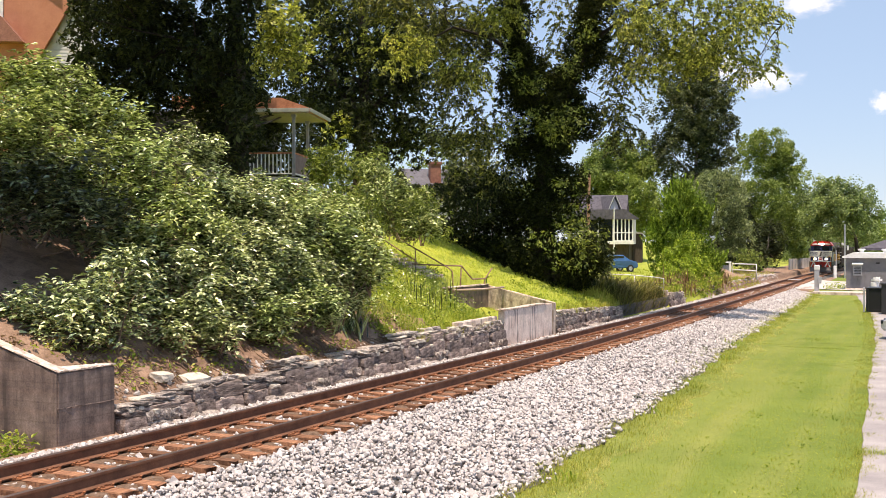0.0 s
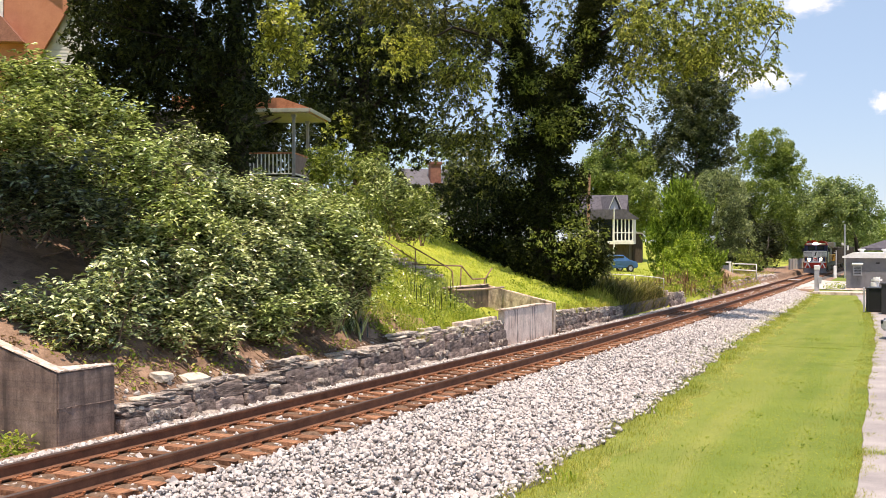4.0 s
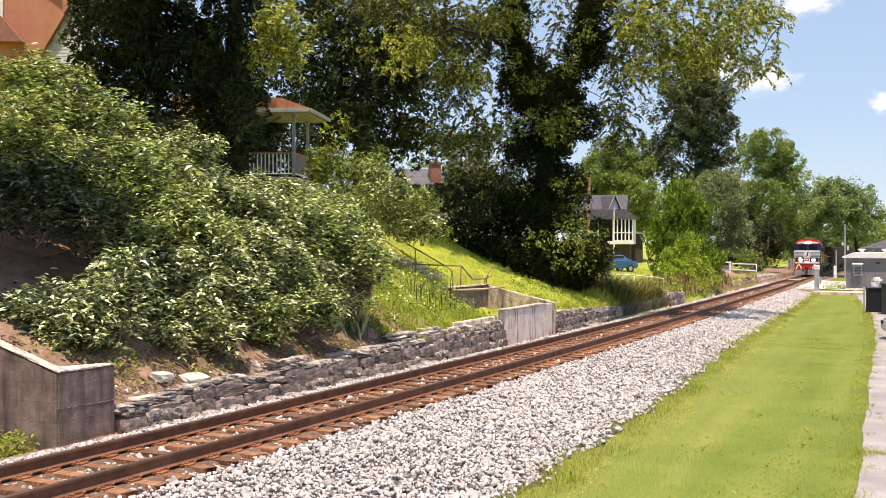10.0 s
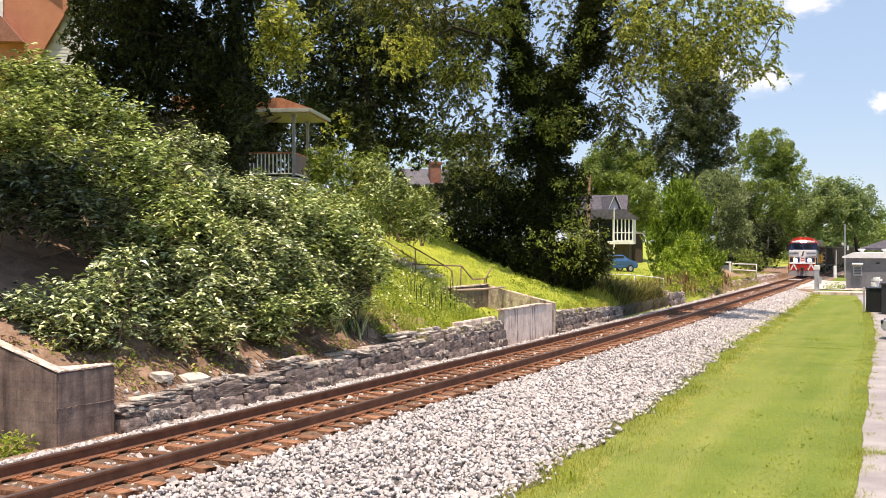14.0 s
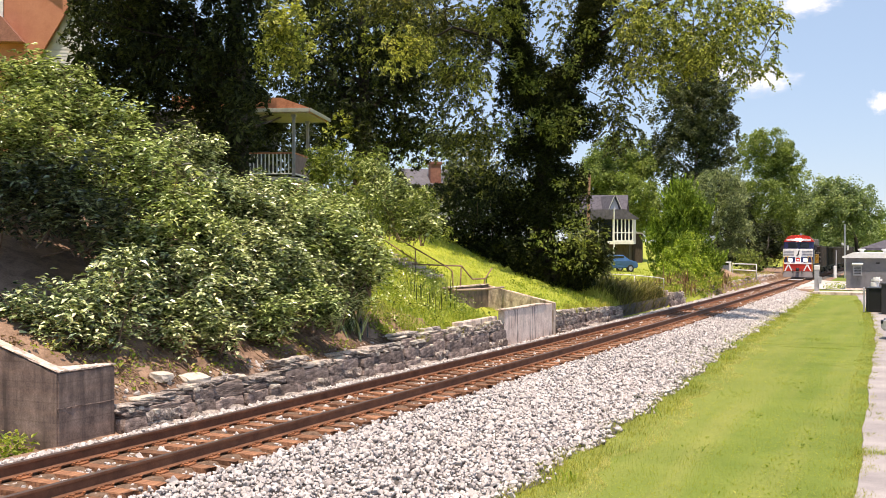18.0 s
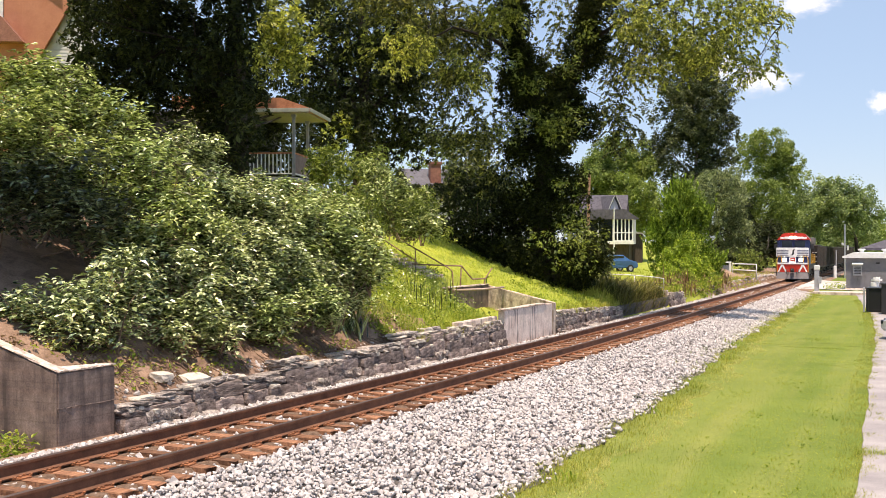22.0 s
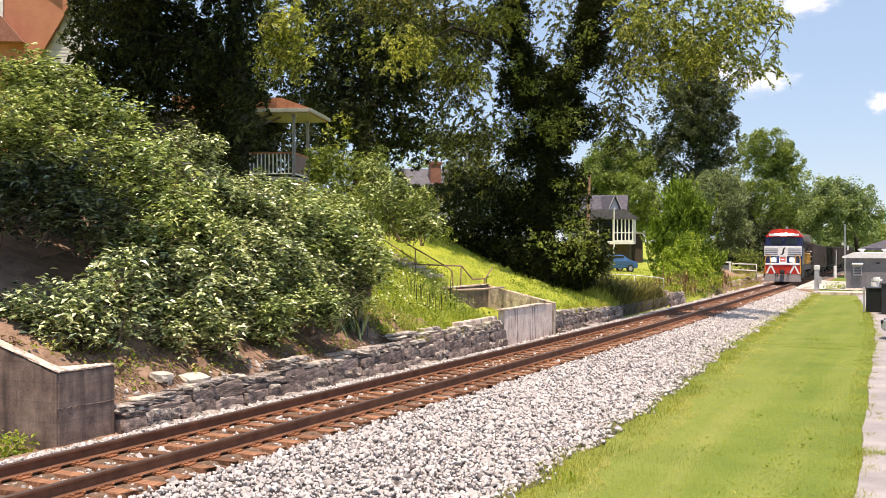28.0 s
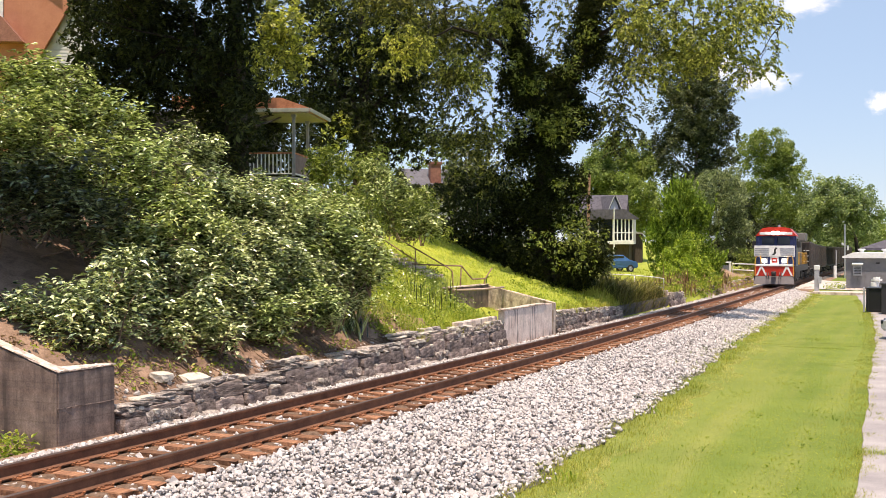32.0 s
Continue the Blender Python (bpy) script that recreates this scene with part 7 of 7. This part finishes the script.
def wheelset(parent, y, r=0.5):
    w = thing("wheelset", pose(0, y, r), "", "")
    w.parent = parent
    bm = tube(bmesh.new(), [(-0.85, 0, 0), (0.85, 0, 0)], 0.09)
    for x in (-0.755, 0.755):
        disc(bm, r, 0.13, (x, 0, 0), "X", 28, 0.02)
        disc(bm, r + 0.03, 0.03, (x * 0.9, 0, 0), "X", 28)
    me = bpy.data.meshes.new("wheelset")
    bm.to_mesh(me)
    bm.free()
    me.materials.append(M_STEEL)
    ob = new("wheelset", me)
    bpy.data.objects.remove(w)
    ob.parent = parent
    ob.matrix_basis = pose(0, y, r)
    return ob


def truck(parent, y, axles, r=0.5):
    """A truck frame with its wheelsets; axles: offsets along y."""
    bm = bmesh.new()
    reach = max(axles)
    for x in (-1.05, 1.05):
        box(bm, (0.16, reach * 2 + 0.9, 0.32), (x, y, 0.62), bevel=0.04)
        for a in axles:
            box(bm, (0.24, 0.38, 0.42), (x, y + a, 0.5), bevel=0.04)
    box(bm, (2.0, 0.5, 0.3), (0, y, 0.75), bevel=0.03)
    part("truck_frame", bm, M_FRAME, parent)
    for a in axles:
        wheelset(parent, y + a, r)


def locomotive():
    """Wide-nosed six-axle diesel; y = 0 at its front coupler, running back along +y; z = 0 at the rails' top."""
    c = thing("locomotive", on_track(163.507, -0.015, -0.002), "red, white and navy diesel locomotive with bright headlights", "locomotive")
    truck(c, 4.6, (-1.75, 0, 1.75), 0.53)
    truck(c, 18.0, (-1.75, 0, 1.75), 0.53)
    part("underframe", one_box((2.9, 20.6, 0.45), (0, 11.4, 1.25), 0.03), M_FRAME, c)
    bm = one_box((2.3, 6.0, 0.8), (0, 11.3, 0.75), 0.15)
    part("fuel_tank", bm, M_FRAME, c)
    # plow, pilot and steps
    bm = prism(bmesh.new(), [(-1.5, 0.10), (1.5, 0.10), (1.42, 0.75), (-1.42, 0.75)], 0.0, 0.06)
    for v in bm.verts:
        v.co.y += 0.35 * abs(v.co.x) / 1.5 - (0.22 if v.co.z < 0.3 else 0)
    part("snow_plow", bm, M_STEEL, c, "dusty grey steel snow plow").matrix_basis = pose(0, 0.35, 0)
    part("pilot", one_box((2.95, 0.12, 0.75), (0, 0.72, 1.10), 0.02), M_RED, c, "red painted pilot plate")
    # crossed white strips: the ditch lights' flare put into shape and colour
    for x in (-0.95, 0.95):
        bm = bmesh.new()
        prism(bm, [(x - 0.42, 0.76), (x - 0.28, 0.76), (x + 0.06, 1.45), (x - 0.10, 1.45)], 0.63, 0.655)
        prism(bm, [(x + 0.28, 0.76), (x + 0.42, 0.76), (x + 0.10, 1.45), (x - 0.06, 1.45)], 0.632, 0.657)
        part("pilot_stripe", bm, M_LOCO_WHITE, c, "white crossed stripe standing for the ditch light's flare")
    bm = one_box((0.35, 0.5, 0.35), (0, 0.32, 0.92), 0.06)
    box(bm, (0.25, 0.5, 0.22), (0, 0.1, 0.92), bevel=0.06)
    part("coupler", bm, M_FRAME, c)
    for x in (-0.55, -0.4, 0.4, 0.55):
        part("air_hose", tube(bmesh.new(), [(x, 0.6, 1.0), (x, 0.42, 0.8), (x * 0.9, 0.4, 0.5)], 0.03), M_DARK, c)
    for x in (-1.32, 1.32):
        for k in range(3):
            part("step", one_box((0.36, 0.5, 0.05), (x, 0.95, 0.5 + k * 0.36), 0.01), M_STEEL, c)
        part("step_side", one_box((0.05, 0.55, 1.2), (x * 1.14, 0.95, 0.95), 0.01), M_FRAME, c)
        bm = tube(bmesh.new(), [(x * 1.08, 0.62, 0.7), (x * 1.08, 0.60, 1.9), (x * 1.0, 0.66, 2.25), (x * 0.78, 0.7, 2.3), (x * 0.74, 0.72, 1.5)], 0.035)
        part("grab_rail", bm, M_YELLOW, c, "orange-yellow grab rail")
    part("anticlimber", one_box((2.9, 0.5, 0.16), (0, 0.85, 1.56), 0.03), M_LOCO_WHITE, c)
    # wide nose
    bm = prism(bmesh.new(), [(-1.30, 1.5), (1.30, 1.5), (1.36, 2.35), (1.36, 3.02), (1.28, 3.1), (-1.28, 3.1), (-1.36, 3.02), (-1.36, 2.35)], 0.95, 2.9)
    part("nose", bm, M_NAVY, c, "blunt wide nose")
    # white panel with dark stripes
    part("nose_panel", one_box((3.02, 0.10, 0.86), (0, 0.90, 2.66), 0.02), M_LOCO_WHITE, c, "broad white nose panel")
    for z in (2.36, 2.52, 2.68, 2.84):
        for x in (-0.93, 0.93):
            part("nose_stripe", one_box((1.06, 0.02, 0.05), (x, 0.842, z)), M_NAVY, c, "thin dark stripe")
    bm = bmesh.new()
    prism(bm, [(-0.22, 2.36), (-0.05, 2.5), (-0.02, 2.8), (0.12, 2.98), (0.2, 2.88), (0.1, 2.74), (0.12, 2.5), (0.0, 2.36)], 0.835, 0.85)
    part("emblem", bm, M_DARK, c, "dark leaning emblem")
    # surround made white for the flare that spreads round the plate
    part("nose_door", one_box((0.62, 0.05, 0.62), (0, 0.93, 1.93), 0.02), M_LOCO_WHITE, c, "square door surround, white for the lamps' flare")
    part("number_plate", one_box((0.42, 0.03, 0.36), (0, 0.90, 1.95), 0.01), M_RED, c)
    part("plate_bar", one_box((0.26, 0.02, 0.12), (0, 0.882, 1.95)), M_LOCO_WHITE, c)
    for x in (-0.88, 0.88):
        # white plate behind each lamp: its glare put into the colour
        part("lower_panel", one_box((0.5, 0.05, 0.42), (x * 0.87, 0.935, 1.92), 0.02), M_LOCO_WHITE, c, "white panel standing for the ditch light's glare")
        l = part("ditch_light", disc(bmesh.new(), 0.17, 0.12, (x * 0.85, 0.86, 1.92), "Y", 20, 0.02), M_DARK, c)
        part("lens", disc(bmesh.new(), 0.14, 0.03, (x * 0.85, 0.79, 1.92), "Y", 20), M_DITCH, l, "glowing warm white lens")
    # cab
    bm = prism(bmesh.new(), [(-1.5, 1.5), (1.5, 1.5), (1.52, 3.9), (1.0, 4.42), (0.6, 4.5), (-0.6, 4.5), (-1.0, 4.42), (-1.52, 3.9)], 2.3, 5.0)
    part("cab", bm, M_NAVY, c, "dark navy cab")
    bm = prism(bmesh.new(), [(-1.56, 3.86), (1.56, 3.86), (1.05, 4.46), (0.62, 4.55), (-0.62, 4.55), (-1.05, 4.46)], 2.22, 4.95)
    part("cab_roof", bm, M_RED, c, "red cab roof")
    part("headlight_housing", one_box((1.7, 0.25, 0.24), (0, 2.15, 4.06), 0.04), M_LOCO_WHITE, c, "white headlight housing")
    for x in (-0.17, 0.17):
        l = part("headlight", disc(bmesh.new(), 0.15, 0.1, (x, 2.0, 4.08), "Y", 20, 0.02), M_DARK, c)
        part("lens", disc(bmesh.new(), 0.125, 0.03, (x, 1.945, 4.08), "Y", 20), M_LAMP, l, "glowing warm white lens")
    for x in (-0.95, 0.95):
        win = part("windscreen", one_box((0.95, 0.05, 0.58), (x * 0.62, 2.27, 3.48), 0.04), M_GLASS, c, "dark front cab window")
        part("pillar", one_box((0.12, 0.08, 0.62), (x * 1.42, 2.27, 3.48), 0.02), M_NAVY, win)
        part("number_board", one_box((0.4, 0.06, 0.2), (x * 1.1, 2.24, 4.05), 0.02), M_LOCO_WHITE, c)
    for x in (-1.53, 1.53):
        part("side_window", one_box((0.04, 1.5, 0.65), (x, 3.7, 3.35), 0.02), M_GLASS, c)
        part("mirror", one_box((0.28, 0.05, 0.5), (x * 1.11, 2.7, 3.2), 0.02), M_DARK, c)
    # long hood
    bm = one_box((1.9, 15.2, 2.5), (0, 12.7, 2.75), 0.12)
    part("long_hood", bm, M_LOCO_GREY, c, "dusty dark engine hood")
    for i in range(9):
        for x in (-0.965, 0.965):
            part("hood_door", one_box((0.03, 1.2, 1.7), (x, 6.3 + i * 1.45, 2.55), 0.01), M_LOCO_GREY, c)
    part("radiator", one_box((2.95, 3.6, 0.75), (0, 18.2, 4.0), 0.1), M_LOCO_GREY, c)
    part("exhaust_stack", one_box((0.9, 1.2, 0.35), (0, 10.5, 4.15), 0.06), M_DARK, c)
    part("dynamic_brake", one_box((2.4, 2.6, 0.8), (0, 6.6, 3.95), 0.1), M_LOCO_GREY, c)
    for x in (-1.4, 1.4):
        part("walkway", one_box((0.5, 15.6, 0.08), (x * 0.86, 12.8, 1.52), 0.01), M_FRAME, c)
        bm = tube(bmesh.new(), [(x, 5.3, 2.55), (x, 20.6, 2.55)], 0.025, 6)
        part("handrail", bm, M_YELLOW, c)
        for i in range(9):
            part("stanchion", tube(bmesh.new(), [(x, 5.4 + i * 1.87, 1.5), (x, 5.4 + i * 1.87, 2.55)], 0.022, 6), M_YELLOW, c)
    part("horn", tube(bmesh.new(), [(0.2, 3.6, 4.62), (0.2, 3.1, 4.66), (0.2, 3.0, 4.66)], [0.04, 0.06, 0.12]), M_CHROME, c)
    part("rear_coupler", one_box((0.3, 0.6, 0.3), (0, 22.2, 0.9), 0.05), M_FRAME, c)
    return c


def hopper():
    """An open-top coal hopper, 14.9 m over its couplers."""
    c = thing("hopper_car", on_track(193.306, -0.059, 0.003), "dull grey ribbed open-top coal hopper car", "rail car", "hopper cars")
    truck(c, 2.6, (-0.9, 0.9), 0.46)
    truck(c, 12.3, (-0.9, 0.9), 0.46)
    part("centre_sill", one_box((0.5, 14.3, 0.4), (0, 7.45, 0.98), 0.03), M_FRAME, c)
    for x in (-1.5, 1.5):
        part("side", one_box((0.05, 13.8, 2.5), (x, 7.45, 2.35)), M_HOPPER, c)
        part("top_chord", one_box((0.14, 13.9, 0.14), (x, 7.45, 3.63), 0.02), M_HOPPER, c)
        part("side_sill", one_box((0.14, 13.9, 0.18), (x, 7.45, 1.08), 0.02), M_HOPPER, c)
        for i in range(13):
            part("rib", one_box((0.12, 0.12, 2.4), (x * 1.055, 0.75 + i * 1.117, 2.35), 0.015), M_HOPPER, c)
        part("reflector", one_box((0.012, 0.6, 0.35), (x * 1.022, 1.3, 2.9)), M_WHITE, c, "pale stencilled patch")
        for i in range(3):
            part("marking_bar", one_box((0.012, 0.9, 0.1), (x * 1.022, 3.6, 2.7 - i * 0.2)), M_LOCO_WHITE, c)
    for y, a in ((0.9, 0.5), (14.0, -0.5)):
        part("end_slope", one_box((2.95, 0.06, 2.6), (0, y, 2.45), 0.0, Matrix.Rotation(a, 3, "X")), M_HOPPER, c)
    for y in (0.42, 14.45):
        part("end_post", one_box((2.9, 0.12, 0.2), (0, y, 3.58), 0.02), M_HOPPER, c)
        for x in (-1.2, 1.2):
            part("end_brace", one_box((0.12, 0.12, 2.5), (x, y, 2.3), 0.02), M_HOPPER, c)
        for k in range(4):
            part("ladder_rung", one_box((0.5, 0.05, 0.05), (1.25, y, 1.3 + k * 0.5)), M_WHITE, c)
    bm = one_box((2.8, 12.6, 0.5), (0, 7.45, 3.3))
    part("coal_load", bm, M_DARK, c)
    for y in (5.0, 7.45, 9.9):
        bm = bmesh.new()
        box(bm, (2.2, 1.5, 0.7), (0, y, 0.85), bevel=0.05, taper=(1.25, 1.25))
        part("discharge_gate", bm, M_HOPPER, c)
    for y in (-0.2, 15.05):
        part("coupler", one_box((0.3, 0.7, 0.3), (0, y, 0.9), 0.05), M_FRAME, c)
    return c


loco = locomotive()
first_hopper = hopper()
CARS = [(loco, 0.0, 4.6, 18.0), (first_hopper, 22.75, 2.6, 12.3)]
for k in range(1, 7):
    CARS.append((copy_thing(first_hopper, first_hopper.matrix_basis.copy()), 22.75 + 15.3 * k, 2.6, 12.3))

BOUGHS = [o for o in scene.objects if o.name.startswith("bough")]

# ---- clouds far behind ----
def cloud_material():
    m, nodes, links, b = mat("cloud", 1.0)
    tex = nodes.new("ShaderNodeTexCoord")
    length = nodes.new("ShaderNodeVectorMath")
    length.operation = "LENGTH"
    links.new(tex.outputs["Object"], length.inputs[0])
    n = noise_tex(nodes, links, 2.2, 5, 0.55)
    a = nodes.new("ShaderNodeMath")
    a.operation, a.inputs[1].default_value = "MULTIPLY_ADD", -1.1
    links.new(length.outputs["Value"], a.inputs[0])
    k = nodes.new("ShaderNodeMath")
    k.operation, k.inputs[1].default_value, k.inputs[2].default_value = "MULTIPLY_ADD", 1.3, 0.12
    links.new(n, k.inputs[0])
    links.new(k.outputs[0], a.inputs[2])
    alpha = ramp(nodes, links, a.outputs[0], [(0.0, (0, 0, 0)), (0.2, (0.12, 0.12, 0.12)), (0.75, (0.97, 0.97, 0.97))])
    e = nodes.new("ShaderNodeEmission")
    e.inputs["Color"].default_value, e.inputs["Strength"].default_value = (1.0, 0.98, 0.97, 1), 1.15
    t = nodes.new("ShaderNodeBsdfTransparent")
    s = nodes.new("ShaderNodeMixShader")
    links.new(alpha, s.inputs[0])
    links.new(t.outputs[0], s.inputs[1])
    links.new(e.outputs[0], s.inputs[2])
    links.new(s.outputs[0], nodes["Material Output"].inputs[0])
    return m


M_CLOUD = cloud_material()
CLOUDS = []
for x, z, w, h in ((915, 612, 130, 62), (805, 415, 135, 66), (720, 440, 90, 70), (1115, 358, 70, 46)):
    me = np_mesh("cloud", [(-1, 0, -1), (1, 0, -1), (1, 0, 1), (-1, 0, 1)], np.array([[0, 1, 2, 3]]), [M_CLOUD])
    ob = tagged(new("cloud", me), "small white fair-weather cloud", "cloud", kind="structure")
    ob.matrix_basis = pose(x, 2800, z, 0, 0, 0)
    ob.scale = (w, 1, h)
    CLOUDS.append((ob, x, z))
build_ties()
build_stone_wall()


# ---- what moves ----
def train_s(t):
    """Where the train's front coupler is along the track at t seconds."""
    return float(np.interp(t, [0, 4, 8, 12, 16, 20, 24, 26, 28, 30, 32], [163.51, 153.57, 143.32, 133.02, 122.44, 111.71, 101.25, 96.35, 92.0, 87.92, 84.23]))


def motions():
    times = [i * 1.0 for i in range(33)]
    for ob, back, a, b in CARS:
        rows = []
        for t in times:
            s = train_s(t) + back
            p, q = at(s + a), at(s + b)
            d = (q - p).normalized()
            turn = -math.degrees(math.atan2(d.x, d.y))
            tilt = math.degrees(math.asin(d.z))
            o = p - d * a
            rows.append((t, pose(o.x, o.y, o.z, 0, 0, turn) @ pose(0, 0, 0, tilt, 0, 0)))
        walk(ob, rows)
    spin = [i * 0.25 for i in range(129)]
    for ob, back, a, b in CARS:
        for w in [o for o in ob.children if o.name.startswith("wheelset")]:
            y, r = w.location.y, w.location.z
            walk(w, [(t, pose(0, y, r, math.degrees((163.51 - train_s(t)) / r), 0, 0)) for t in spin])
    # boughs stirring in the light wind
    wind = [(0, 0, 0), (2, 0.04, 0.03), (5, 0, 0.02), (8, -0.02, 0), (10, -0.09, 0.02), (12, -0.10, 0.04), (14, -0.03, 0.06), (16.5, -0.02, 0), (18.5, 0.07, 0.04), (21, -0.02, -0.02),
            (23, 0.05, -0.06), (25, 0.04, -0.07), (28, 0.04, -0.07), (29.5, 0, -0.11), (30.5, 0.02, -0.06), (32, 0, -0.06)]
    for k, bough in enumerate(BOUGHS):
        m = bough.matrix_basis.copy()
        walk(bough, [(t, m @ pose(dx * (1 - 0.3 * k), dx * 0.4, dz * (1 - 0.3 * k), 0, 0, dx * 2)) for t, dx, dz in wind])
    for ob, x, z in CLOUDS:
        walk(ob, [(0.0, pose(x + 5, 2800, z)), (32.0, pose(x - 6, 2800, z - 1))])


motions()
